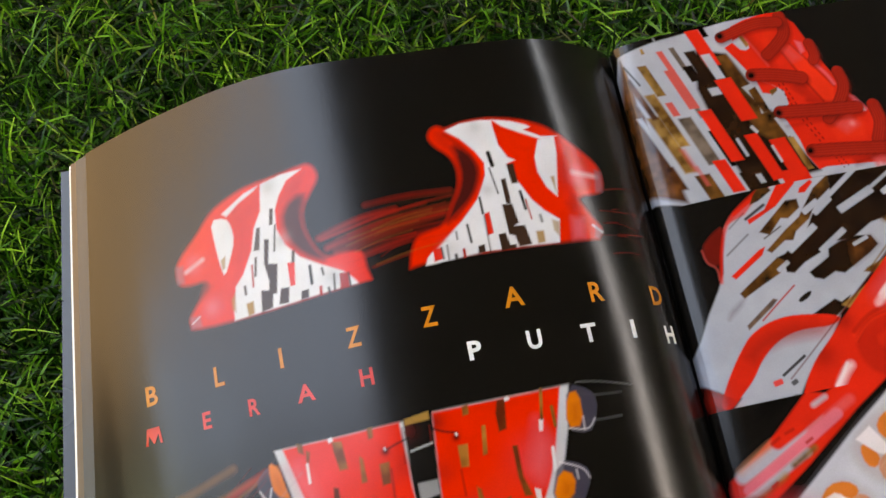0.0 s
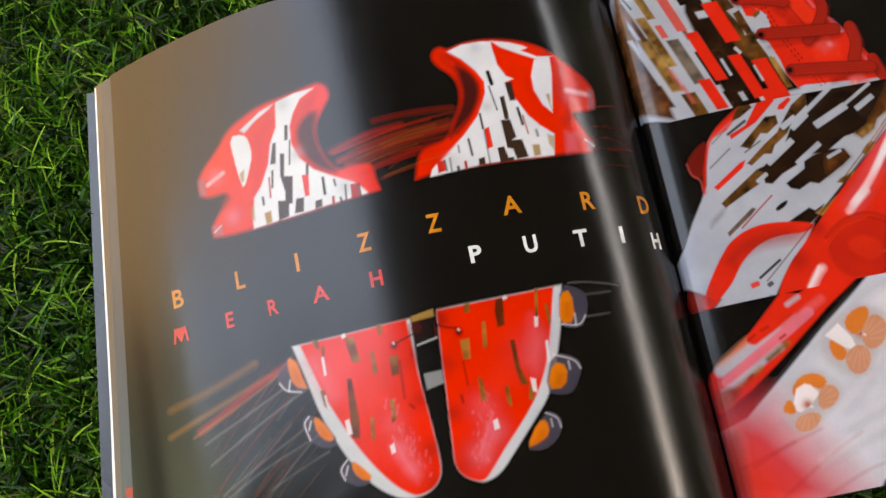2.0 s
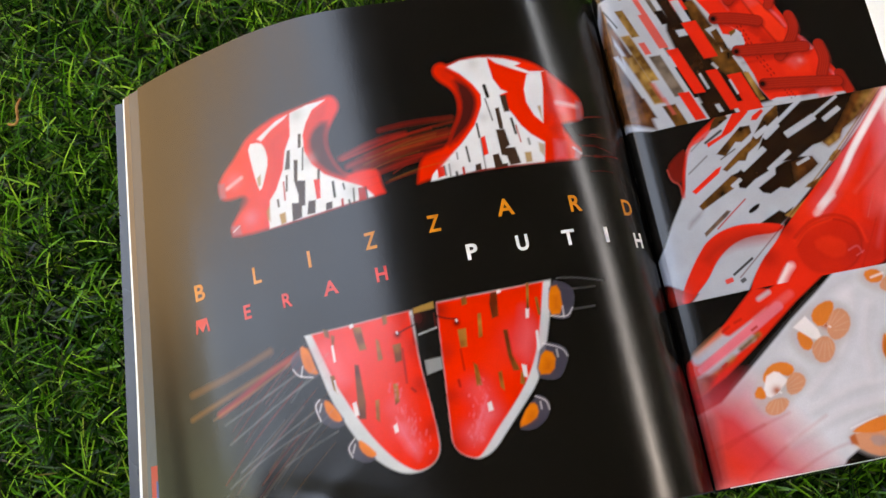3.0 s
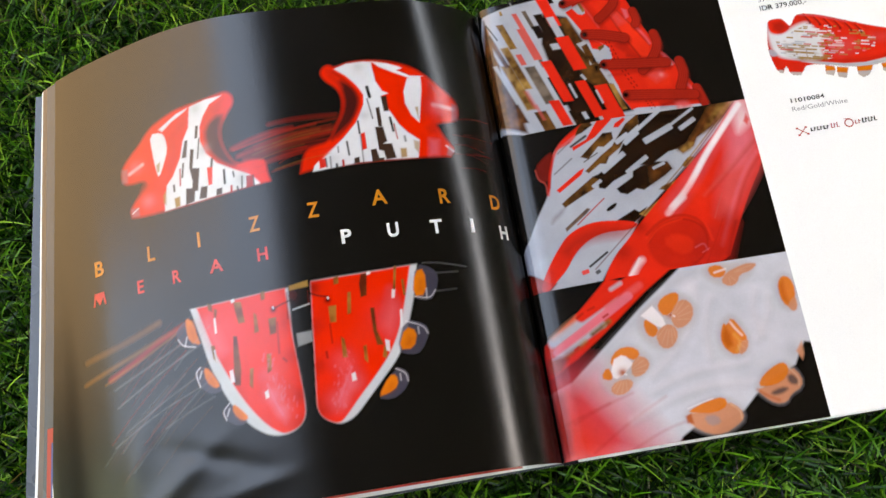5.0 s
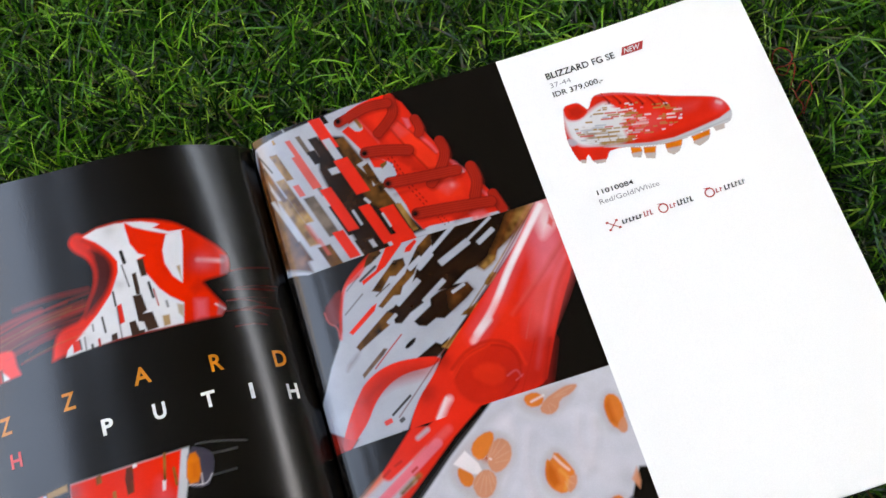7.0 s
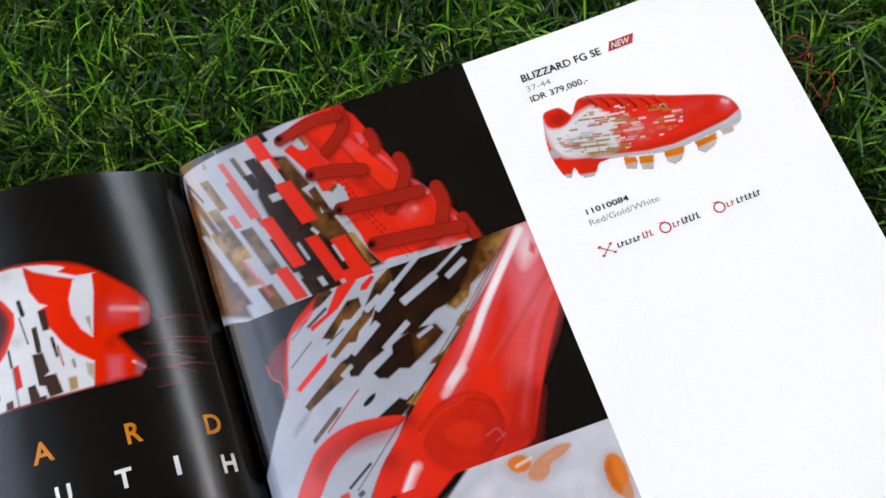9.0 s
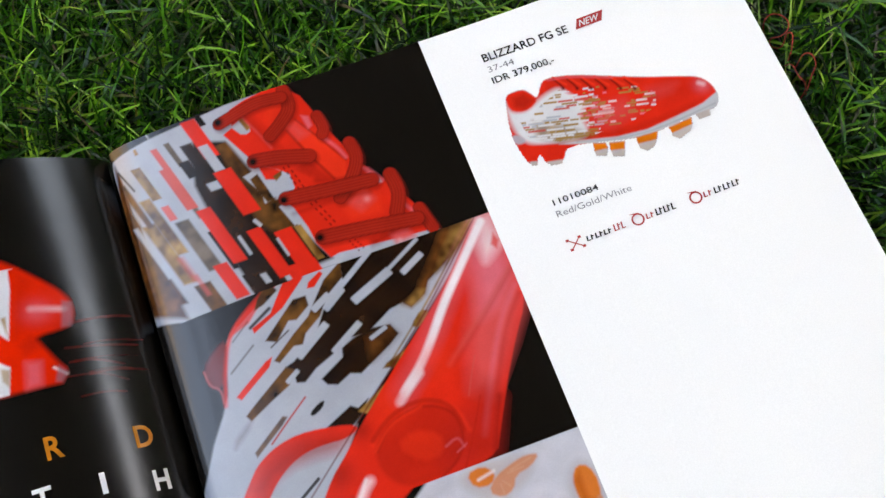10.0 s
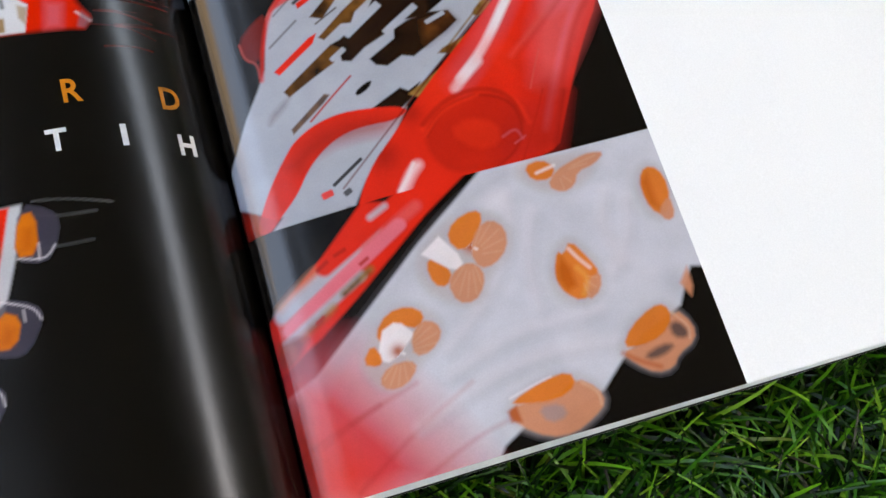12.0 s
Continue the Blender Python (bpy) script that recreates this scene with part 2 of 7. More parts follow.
    def build(self, parent, name, lift, edge=None, ground_too=True):
        """One mesh for the ground of the print and one for each piece on it."""
        x, y = np.meshgrid(self.xs, self.ys)
        keep = np.ones((len(self.ys) - 1, len(self.xs) - 1), bool)
        if edge is not None:
            e = edge(y)
            keep = (x[:-1, 1:] > e[:-1, 1:]) & (x[1:, 1:] > e[1:, 1:])
            x = np.maximum(x, e)
        z = page_z(x, y) + lift
        y = pulled(x, y)
        co = np.stack([x, y, z], -1).reshape(-1, 3) / 1000
        n = len(self.xs)
        corner = np.arange(co.shape[0]).reshape(len(self.ys), n)[:-1, :-1]
        ground = None
        for k, piece in enumerate(self.names):
            low = corner[(self.ids[:-1, :-1] == k) & keep]
            if not len(low) or (k == 0 and not ground_too):
                continue
            quads = np.stack([low, low + 1, low + n + 1, low + n], 1)
            used, faces = np.unique(quads, return_inverse=True)
            mesh = bpy.data.meshes.new(piece or name)
            mesh.from_pydata(co[used].tolist(), [], faces.reshape(-1, 4).tolist())
            tones = mesh.color_attributes.new("ink", "FLOAT_COLOR", "POINT")
            rgba = np.ones((len(used), 4))
            rgba[:, :3] = self.img.reshape(-1, 3)[used]
            tones.data.foreach_set("color", rgba.ravel())
            mesh.shade_smooth()
            mesh.materials.append(INK)
            ob = new(piece or name, mesh)
            ob.parent = parent if k == 0 else (ground or parent)
            if k == 0:
                ground = ob
        return ground


# ---- setting ----
def mesh_part(name, verts, faces, mat, parent=None, label="", smooth=False):
    mesh = bpy.data.meshes.new(name)
    mesh.from_pydata([tuple(v) for v in verts], [], [tuple(f) for f in faces])
    mesh.materials.append(mat)
    if smooth:
        mesh.shade_smooth()
    ob = new(name, mesh)
    ob.parent = parent
    if label:
        tagged(ob, label)
    return ob


def box(name, lo, hi, mat, parent=None, label=""):
    (a, b, c), (d, e, f) = lo, hi
    verts = [(x, y, z) for z in (c, f) for y in (b, e) for x in (a, d)]
    return mesh_part(name, verts, [(0, 2, 3, 1), (4, 5, 7, 6), (0, 1, 5, 4), (2, 6, 7, 3), (0, 4, 6, 2), (1, 3, 7, 5)], mat, parent, label)


GROUND = -0.030
backing = plain("turf_backing", (0.012, 0.022, 0.008), (0.025, 0.04, 0.014), 60)
wall_paint = plain("brown_wall_paint", (0.105, 0.077, 0.048), (0.130, 0.095, 0.060), 1.5)
ceiling_dark = plain("unseen_ceiling_dark", (0.022, 0.019, 0.016), (0.035, 0.03, 0.026), 6)
# greenish dark for the unseen blockers, tuned to what the spine side mirrors
blocker_dark = plain("dark_blocker_wall", (0.034, 0.056, 0.046), (0.060, 0.092, 0.078), 3)
side = 300.0
tagged(mesh_part("ground", [(-side, -side, GROUND), (side, -side, GROUND), (side, side, GROUND), (-side, side, GROUND)], [(0, 1, 2, 3)], backing),
       "dark green turf backing under the artificial grass", "ground", kind="structure")
# unseen slabs, made up to keep sun off the page and darken its reflections
tagged(box("ceiling", (-0.72, -3.2, 2.40), (4.05, 5.0, 2.52), ceiling_dark), "unseen dark ceiling slab added to block sky and sun", "ceiling", kind="structure")
tagged(box("ceiling_side_blocker", (-2.9, -0.9, 2.40), (-0.72, 0.42, 2.52), ceiling_dark), "unseen dark ceiling slab added to block sky and sun", "ceiling", kind="structure")
# unseen brown wall; its stepped outline is fitted to the brown reflection on the page
brown_outline = [(0.8, GROUND), (6.0, GROUND), (6.0, 5.7), (3.7, 5.7), (2.05, 3.9), (1.38, 2.3), (0.8, 1.15)]
tagged(mesh_part("wall_west_reflected", [(x, y, z) for x in (-4.0, -4.3) for y, z in brown_outline],
                 [tuple(range(7)), tuple(range(13, 6, -1))] + [(k, k + 7, (k + 1) % 7 + 7, (k + 1) % 7) for k in range(7)], wall_paint),
       "unseen brown wall, shaped to fit its reflection in the page", "wall", kind="structure")
# unseen dark walls, added to close the place and limit the sky reflections
tagged(box("unseen_wall_south", (-4.3, -3.4, GROUND), (4.2, -3.2, 3.0), blocker_dark), "unseen dark wall added to close the back", "wall", kind="structure")
tagged(box("unseen_wall_north", (-3.9, 5.0, GROUND), (3.7, 5.2, 2.40), blocker_dark), "unseen dark wall added to close the far end", "wall", kind="structure")
tagged(box("wall_east_blocker", (4.2, -3.4, GROUND), (4.4, 5.2, 1.30), blocker_dark), "unseen low dark wall added to bound the sky streak", "wall", kind="structure")

# unseen wall, added to cut the sky reflection on the lower bowed page
tagged(box("wall_southwest_blocker", (-4.3, -3.2, GROUND), (-4.0, 0.66, 5.0), blocker_dark), "unseen tall dark wall added to darken the page's reflection", "wall", kind="structure")
# unseen wall filling the gap, added so the page mirrors slate there
slate_reflected = plain("slate_reflection_wall", (0.085, 0.10, 0.115), (0.11, 0.125, 0.14), 2)
tagged(box("wall_far_reflected", (-5.8, -0.6, GROUND), (-5.6, 3.2, 3.4), slate_reflected), "unseen slate grey wall added to dim the sky reflection", "wall", kind="structure")
# unseen beam, made up to narrow the strip of sky mirrored near the spine
tagged(box("wall_beam_blocker", (4.2, -3.4, 1.35), (4.4, 5.2, 2.07), blocker_dark), "unseen dark beam added to narrow the sky streak on the page", "beam", kind="structure")

# ---- the magazine ----
magazine = tagged(new("magazine"), "open glossy boot catalogue lying on artificial grass", "magazine")


def sheet(name, mat, x_of, curve, thick, y0, y1, count, parent, label="", lines=15, bowed=False):
    """A sheet of paper: x_of(y, u) runs across it, curve(x, y) gives its top in millimetres."""
    rows = np.linspace(y0, y1, lines)
    last = lines - 1
    us = np.linspace(0, 1, count)
    top = [[(x_of(y, u), float(pulled(x_of(y, u), y)) if bowed else y, float(curve(x_of(y, u), y))) for u in us] for y in rows]
    flat = [v for r in top for v in r]
    low = [(x, y, z - thick) for x, y, z in flat]
    n, total = count, len(flat)
    faces = [(j * n + i, j * n + i + 1, (j + 1) * n + i + 1, (j + 1) * n + i) for j in range(last) for i in range(n - 1)]
    under = [tuple(total + k for k in reversed(f)) for f in faces]
    rim = list(range(n)) + [j * n + n - 1 for j in range(1, lines)] + [last * n + i for i in range(n - 2, -1, -1)] + [j * n for j in range(last - 1, 0, -1)]
    edge = [flat[k] for k in rim] + [low[k] for k in rim]
    first, m = 2 * total, len(rim)
    skirt = [(first + (k + 1) % m, first + k, first + m + k, first + m + (k + 1) % m) for k in range(m)]
    ob = mesh_part(name, [(x / 1000, y / 1000, z / 1000) for x, y, z in flat + low + edge], faces + under + skirt, mat, parent, label, True)
    ob.data.materials.append(EDGE_PAPER)
    for f in ob.data.polygons[len(faces) + len(under):]:
        f.material_index, f.use_smooth = 1, False
    return ob


def cover_edge(y):
    return -207.5 - (205 - y) * 0.075


# the cover, flat on the grass, and the inner leaves bowing up from it
sheet("cover", SLATE_SHEEN_PAPER, lambda y, u: cover_edge(y) * (1 - u), lambda x, y: -3.2 + 0.02 * max(0, -x - 150) * 0.5, 0.35, -0.5, 205.0, 20, magazine, "glossy cover edge, bluish reflection put into its slate colour")
sheet("cover", DARK_PAPER, lambda y, u: 211.2 * u, lambda x, y: -3.2, 0.35, -0.8, 204.6, 8, magazine)
leaf_spread = ((0.06, 8.8, 4.0, PAPER), (0.16, 8.9, 3.5, PAPER), (0.3, 8.7, 3.0, PAPER), (0.5, 8.8, 2.4, PAPER), (0.75, 9.0, 1.8, PAPER), (0.9, 7.9, 1.2, TAN_PAPER),
               (0.97, 5.2, 0.6, SLATE_SHEEN_PAPER))
for k, (lift, out, drop, mat) in enumerate(leaf_spread):
    def leaf_x(y, u, out=out):
        return (float(left_edge(y)) - out + 0.2 * math.sin(y / 40)) * (1 - u)

    def leaf_z(x, y, lift=lift, drop=drop):
        return max(-2.7 + 0.3 * lift, min(-3.0 + (float(page_z(x, y)) + 2.4) * lift, float(page_z(x, y)) - drop))
    sheet("leaf", mat, leaf_x, leaf_z, 0.12, 0.3, 204.6 - 0.1 * k, 60, magazine, "", 40, k > 3)
# printed red and blue leaf corners that show beside and below the bowed page
sheet("leaf", RED_PAPER, lambda y, u: (float(left_edge(y)) - 3.2) * (1 - u) - 17 * u, lambda x, y: float(page_z(x, y)) - 0.45, 0.1, -0.8, 50, 90, magazine, "dark red printed leaf", 24)
sheet("leaf", BLUE_PAPER, lambda y, u: (float(left_edge(y)) - 1.0) * (1 - u) - 150 * u, lambda x, y: float(page_z(x, y)) - 0.3, 0.08, 0.2, 44, 90, magazine, "dark blue printed leaf", 24)
for k in range(6):
    def under_z(x, y, k=k):
        return min(float(page_z(x, y)) - 0.4, -2.8 + 0.4 * k + float(page_z(x, y)) * 0.12 * k)
    sheet("leaf", PAPER, lambda y, u, k=k: 6.0 + (204.9 - 0.15 * k) * u, under_z, 0.12, -0.4 + 0.12 * k, 204.2 - 0.1 * k, 40, magazine)

left_page = sheet("left_page", PAPER, lambda y, u: float(left_edge(y)) * (1 - u) - 1.6 * u, lambda x, y: float(page_z(x, y)) - 0.09, 0.12, 0.0, PAGE_TOP, 150, magazine,
                  "bowed glossy black page with red and white boots", 80, True)
right_page = sheet("right_page", PAPER, lambda y, u: 6.0 + 204.6 * u, lambda x, y: float(page_z(x, y)) - 0.05, 0.12, 0.0, PAGE_TOP, 80, magazine,
                   "white page with a strip of boot photographs")

left_print = Print(-208, -0.2, 0, PAGE_TOP, 0.42, lin(21, 18, 14))
strip_print = Print(0.2, 107.4, 0, PAGE_TOP, 0.33, lin(22, 18, 14))
boot_print = Print(121, 195, 128, 186, 0.3, np.array([0.84, 0.84, 0.84]))

# streaks between boots
left_print.line(RD, .5, .55, 0.49, [(-111.2, 145.4), (-97.42, 147.4), (-79.93, 150.3), (-67.11, 151.2)])
left_print.line(RD, .5, .6, 0.67, [(-110.8, 145.1), (-101.9, 146.3), (-90.78, 148.8), (-75.75, 150.2)])
left_print.line(RD, .4, .45, 0.33, [(-102.2, 144.8), (-88.99, 147), (-69.66, 149)])
left_print.line(RD, .5, .4, 0.67, [(-101, 139.6), (-89.95, 141.9), (-70.86, 142.9)])
left_print.line(RD, .4, .6, 0.36, [(-103.4, 138.4), (-92.38, 140.2), (-80.7, 140.8)])
left_print.line(RD, .5, .35, 0.56, [(-95.98, 132.2), (-88.36, 133.5), (-81.93, 134.4)])
left_print.line(BR, .6, .5, 0.67, [(-90.5, 150.3), (-79.52, 152.5), (-66.94, 152.1)])
left_print.line(RD, .5, .35, 0.27, [(-18.84, 146.4), (-11.61, 147.8), (-4.595, 147.3)])
left_print.line(RD, .5, .3, 0.31, [(-20.54, 139.3), (-12.69, 138.7), (-4.646, 137.7)])
left_print.line(RD, .5, .3, 0.27, [(-20.29, 134.8), (-14.83, 134.8), (-8.486, 132.1)])
left_print.line(RD, .5, .25, 0.22, [(-21.29, 130.6), (-13.64, 130.3), (-8.375, 127)])
left_print.line(RD, 0.9, 0.6, 1.79, [(-111.8, 146.0), (-97.9, 149.5), (-85.8, 149.7)])
left_print.line(RD, 0.9, 0.55, 1.96, [(-109.4, 142.1), (-88.3, 146.8), (-68.4, 147.5)])
left_print.line(RD, 0.9, 0.6, 2.35, [(-106.7, 139.7), (-89.0, 143.4), (-70.7, 145.9)])
left_print.line(RD, 0.9, 0.5, 1.74, [(-100.2, 136.6), (-81.7, 140.0), (-71.7, 141.0)])
left_print.line(RD, 0.9, 0.35, 1.56, [(-95.2, 153.3), (-81.1, 153.8), (-67.3, 152.9)])
left_print.line(BR, 2.0, 0.45, 6.63, [(-103.7, 139.6), (-86.7, 145.0), (-68.1, 149.2)])
left_print.piece("printed_boot_heel", True)
left_print.poly(RS, 0.9, 1, True, [(-162.4, 150.1), (-159.5, 154.1), (-153.0, 159.7), (-148.7, 164.9), (-143.8, 167.7), (-135.5, 170.6), (-130.0, 171.0), (-121.2, 171.5), (-115.0, 172.3), (-112.0, 172.5), (-109.5, 170.7), (-108.6, 166.5), (-112.1, 162.1), (-115.4, 157.7), (-116.1, 151.5), (-114.1, 144.5), (-110.4, 138.6), (-104.7, 139.4), (-99.8, 138.6), (-98.1, 137.1), (-98.0, 131.9), (-97.1, 128.6), (-97.1, 128.6), (-120.2, 127.4), (-143.7, 126.8), (-154.6, 127.2), (-159.0, 128.1), (-159.0, 128.1), (-159.6, 131.4), (-156.8, 134.9), (-153.4, 138.1), (-150.8, 140.5), (-152.2, 143.1), (-157.8, 142.7), (-162.2, 144.0)])
left_print.poly(W, 0.3, 1, False, [(-128.6, 170.1), (-121.2, 171.3), (-113.7, 171.1), (-119.5, 168.7), (-122.8, 164.3), (-124.9, 159.6), (-125.3, 153.2), (-123.2, 147.2), (-118.8, 141.7), (-112.3, 137.3), (-105.8, 133.4), (-101.5, 129.6), (-101.3, 128.2), (-122.3, 127.4), (-143.7, 126.8), (-143.6, 130.0), (-141.9, 137.9), (-138.8, 141.2), (-134.8, 148.6), (-133.0, 155.6), (-129.9, 161.1), (-129.2, 166.4)])
left_print.poly(W, 0.25, 1, True, [(-147.9, 162.9), (-142.4, 162.2), (-140.7, 159.1), (-140.3, 153.5), (-142.5, 147.7), (-145.2, 142.1), (-146.2, 145.6), (-147.2, 153.5)])
left_print.poly(W, 0.4, 1, False, [(-143.5, 163.9), (-134.8, 168.6), (-129.7, 169.8), (-131.2, 168.6), (-137.4, 165.7), (-141.9, 162.5)])
left_print.poly(DK, 1.4, 0.92, True, [(-123.4, 155.9), (-120.9, 160.5), (-117.3, 162.6), (-114.3, 161.7), (-116.2, 155.8), (-115.8, 150.3), (-113.3, 143.2), (-110.0, 138.7), (-112.1, 138.1), (-117.7, 141.8), (-122.0, 147.9)])
left_print.poly(DR, 1.0, 0.6, False, [(-117.3, 162.6), (-113.7, 162.4), (-115.6, 156.7), (-115.7, 151.0), (-116.7, 153.8), (-117.0, 158.2)])
left_print.poly(RS, 0.5, 1, False, [(-110.4, 138.4), (-101.8, 138.7), (-98.9, 138.2), (-98.2, 132.0), (-97.1, 128.4), (-101.3, 128.2), (-104.8, 133.2)])
left_print.poly(RD, 1.0, 0.4, False, [(-117.3, 168.7), (-112.8, 169.9), (-115.5, 164.2), (-120.7, 161.5), (-123.9, 157.8), (-123.8, 161.4), (-120.8, 165.9)])
left_print.poly(BN, 0.2, 0.95, False, [(-126.7, 160.8), (-125.4, 160.6), (-126.3, 155.1), (-127.6, 155.2)])
left_print.poly(DK, 0.2, 0.95, False, [(-125.9, 154.9), (-125.3, 154.9), (-126.8, 145.8), (-127.5, 145.8)])
left_print.poly(BN, 0.2, 0.95, False, [(-132.1, 155.5), (-130.8, 155.4), (-132.1, 147.8), (-134.2, 148.0)])
left_print.poly(BN, 0.2, 1, False, [(-130.0, 151.0), (-128.4, 150.5), (-129.8, 142.4), (-126.7, 141.5), (-128.3, 131.8), (-131.0, 132.2), (-130.3, 136.6), (-131.2, 142.8)])
left_print.line(RD, 0.25, 1, 0.64, [(-135.4, 143.4), (-135.9, 136.2)])
left_print.poly(BN, 0.2, 0.95, False, [(-134.1, 145.8), (-133.3, 145.8), (-134.3, 139.3), (-135.2, 139.3)])
left_print.poly(R, 0.2, 1, False, [(-123.4, 140.9), (-120.9, 140.4), (-121.8, 132.9), (-123.5, 132.9)])
left_print.poly(BN, 0.2, 0.95, False, [(-121.3, 144.5), (-120.2, 144.4), (-120.9, 140.4), (-122.0, 140.5)])
left_print.poly(BN, 0.2, 1, False, [(-133.5, 134.2), (-129.4, 133.2), (-130.3, 127.6), (-134.2, 127.0)])
left_print.poly(BN, 0.2, 1, False, [(-126.8, 133.1), (-123.9, 132.7), (-124.8, 127.7), (-128.1, 128.0)])
left_print.poly(GD, 0.3, 1, False, [(-139.1, 131.2), (-136.5, 131.5), (-136.7, 127.3), (-138.9, 126.9)])
left_print.poly(GD, 0.4, 0.8, False, [(-143.9, 133.8), (-142.5, 135.9), (-142.9, 129.3), (-144.0, 130.5)])
left_print.line(BN, 0.25, 1, 0.86, [(-138.8, 137.0), (-138.8, 134.4)])
left_print.line(DK, 0.25, 1, 1.03, [(-116.1, 137.7), (-116.3, 131.9)])
left_print.line(DK, 0.25, 1, 0.71, [(-112.3, 136.0), (-112.1, 133.8)])
left_print.line(DK, 0.25, 1, 0.70, [(-108.7, 133.0), (-109.2, 128.1)])
left_print.poly(BN, 0.2, 1, False, [(-120.1, 130.3), (-117.6, 130.4), (-117.9, 127.6), (-120.6, 127.5)])
left_print.line(RD, 0.25, 1, 1.01, [(-113.6, 129.9), (-113.8, 127.7)])
left_print.line(DK, 0.25, 1, 0.81, [(-111.1, 129.0), (-110.9, 127.3)])
left_print.poly(RD, 0.2, 1, False, [(-106.9, 132.9), (-104.1, 132.6), (-104.2, 127.8), (-107.4, 127.8)])
left_print.line(DK, 0.25, 1, 0.59, [(-104.0, 132.3), (-104.0, 128.0)])
left_print.poly(GD, 0.3, 0.8, False, [(-146.0, 148.1), (-144.1, 149.3), (-144.7, 145.1), (-145.7, 144.6)])
left_print.blob(GY, 0.4, 2.61, (-126.0, 168.6))
left_print.blob(GY, 0.45, 2.56, (-123.9, 149.1))
left_print.blob(GY, 0.35, 2.82, (-109.0, 132.6))
left_print.line(PW, 0.7, 0.75, 1.13, [(-158.7, 147.7), (-152.4, 150.3)])
left_print.blob(PK, 0.55, 3.09, (-151.0, 133.2))
left_print.blob(PK, 0.4, 3.16, (-155.6, 149.6))
left_print.poly(CL, 0.6, 0.5, False, [(-162.3, 150.6), (-159.6, 150.2), (-159.7, 144.1), (-162.6, 144.3)])
left_print.poly(CL, 0.5, 0.5, False, [(-159.2, 132.0), (-155.7, 131.8), (-155.4, 127.9), (-159.0, 128.1)])
left_print.line(PW, 0.2, 0.7, 0.44, [(-158.7, 129.7), (-155.8, 131.4)])
left_print.poly(RD, 1.0, 0.5, False, [(-152.7, 142.2), (-149.9, 140.3), (-152.6, 137.2), (-156.5, 135.0), (-154.8, 137.9)])
left_print.poly(RD, 2.0, 0.25, False, [(-140.6, 160.1), (-135.7, 162.9), (-131.1, 167.0), (-131.1, 161.5), (-134.8, 155.1), (-138.1, 145.3), (-141.8, 138.9), (-141.5, 146.3), (-139.5, 153.2)])
left_print.piece("printed_boot_heel", True)
left_print.poly(RS, 0.8, 1, True, [(-71.0, 172.0), (-70.4, 174.1), (-68.9, 175.6), (-66.8, 175.8), (-65.1, 174.2), (-59.8, 175.8), (-52.6, 176.1), (-42.8, 174.6), (-35.2, 172.0), (-30.6, 169.5), (-24.6, 163.8), (-17.8, 156.5), (-16.6, 152.2), (-17.6, 146.5), (-20.5, 145.2), (-27.4, 144.4), (-25.6, 141.3), (-22.8, 135.3), (-21.0, 132.6), (-23.2, 129.3), (-23.2, 129.3), (-36.4, 129.5), (-60.0, 130.4), (-77.6, 130.5), (-84.5, 129.3), (-84.5, 129.3), (-83.1, 134.8), (-80.9, 139.0), (-76.7, 140.3), (-71.2, 141.3), (-68.0, 147.7), (-65.0, 152.4), (-63.6, 157.5), (-63.9, 161.9), (-65.8, 165.5), (-69.3, 168.6)])
left_print.poly(W, 0.25, 1, False, [(-65.7, 173.6), (-59.8, 175.4), (-52.7, 175.5), (-49.2, 174.9), (-49.3, 172.7), (-48.7, 165.7), (-46.6, 161.0), (-44.3, 159.6), (-47.3, 158.8), (-46.2, 154.5), (-44.0, 149.8), (-42.0, 145.3), (-38.9, 141.2), (-34.5, 137.3), (-36.2, 129.5), (-60.0, 130.4), (-79.5, 129.2), (-78.4, 131.8), (-72.5, 136.9), (-65.5, 141.9), (-59.3, 148.1), (-55.1, 155.9), (-54.5, 160.2), (-56.9, 164.9), (-60.9, 170.1)])
left_print.poly(W, 0.25, 1, False, [(-35.5, 165.8), (-29.8, 166.6), (-30.3, 160.4), (-31.8, 152.8), (-33.4, 145.1), (-36.2, 148.8), (-38.0, 154.4), (-37.8, 159.9)])
left_print.poly(W, 0.3, 1, False, [(-49.2, 175.1), (-43.0, 173.6), (-38.3, 171.7), (-34.2, 168.8), (-28.7, 166.6), (-34.4, 165.9), (-40.9, 169.1), (-46.3, 172.2)])
left_print.poly(RS, 0.2, 1, False, [(-39.5, 170.0), (-35.4, 171.1), (-31.7, 168.9), (-27.1, 166.6), (-34.2, 167.0)])
left_print.poly(DK, 1.3, 0.93, True, [(-64.1, 169.1), (-58.8, 165.3), (-56.6, 160.5), (-56.7, 156.2), (-60.1, 149.3), (-66.0, 144.5), (-71.3, 140.9), (-67.8, 147.6), (-64.5, 152.3), (-62.8, 157.4), (-63.0, 162.8)])
left_print.line(RS, 0.5, 0.95, 1.37, [(-66.2, 173.9), (-60.2, 168.4), (-55.9, 161.9), (-55.6, 156.7), (-59.3, 149.2), (-66.5, 142.1), (-76.0, 133.9)])
left_print.line(DR, 0.8, 0.6, 0.78, [(-65.5, 172.5), (-60.8, 167.6), (-57.2, 161.7), (-56.7, 156.9), (-60.5, 149.4), (-67.3, 143.1)])
left_print.poly(RD, 1.2, 0.4, False, [(-69.1, 174.5), (-66.1, 174.4), (-63.9, 170.0), (-62.5, 164.9), (-64.8, 165.8), (-68.0, 169.9)])
left_print.line(DK, 0.25, 1, 1.38, [(-52.6, 163.5), (-52.1, 158.9)])
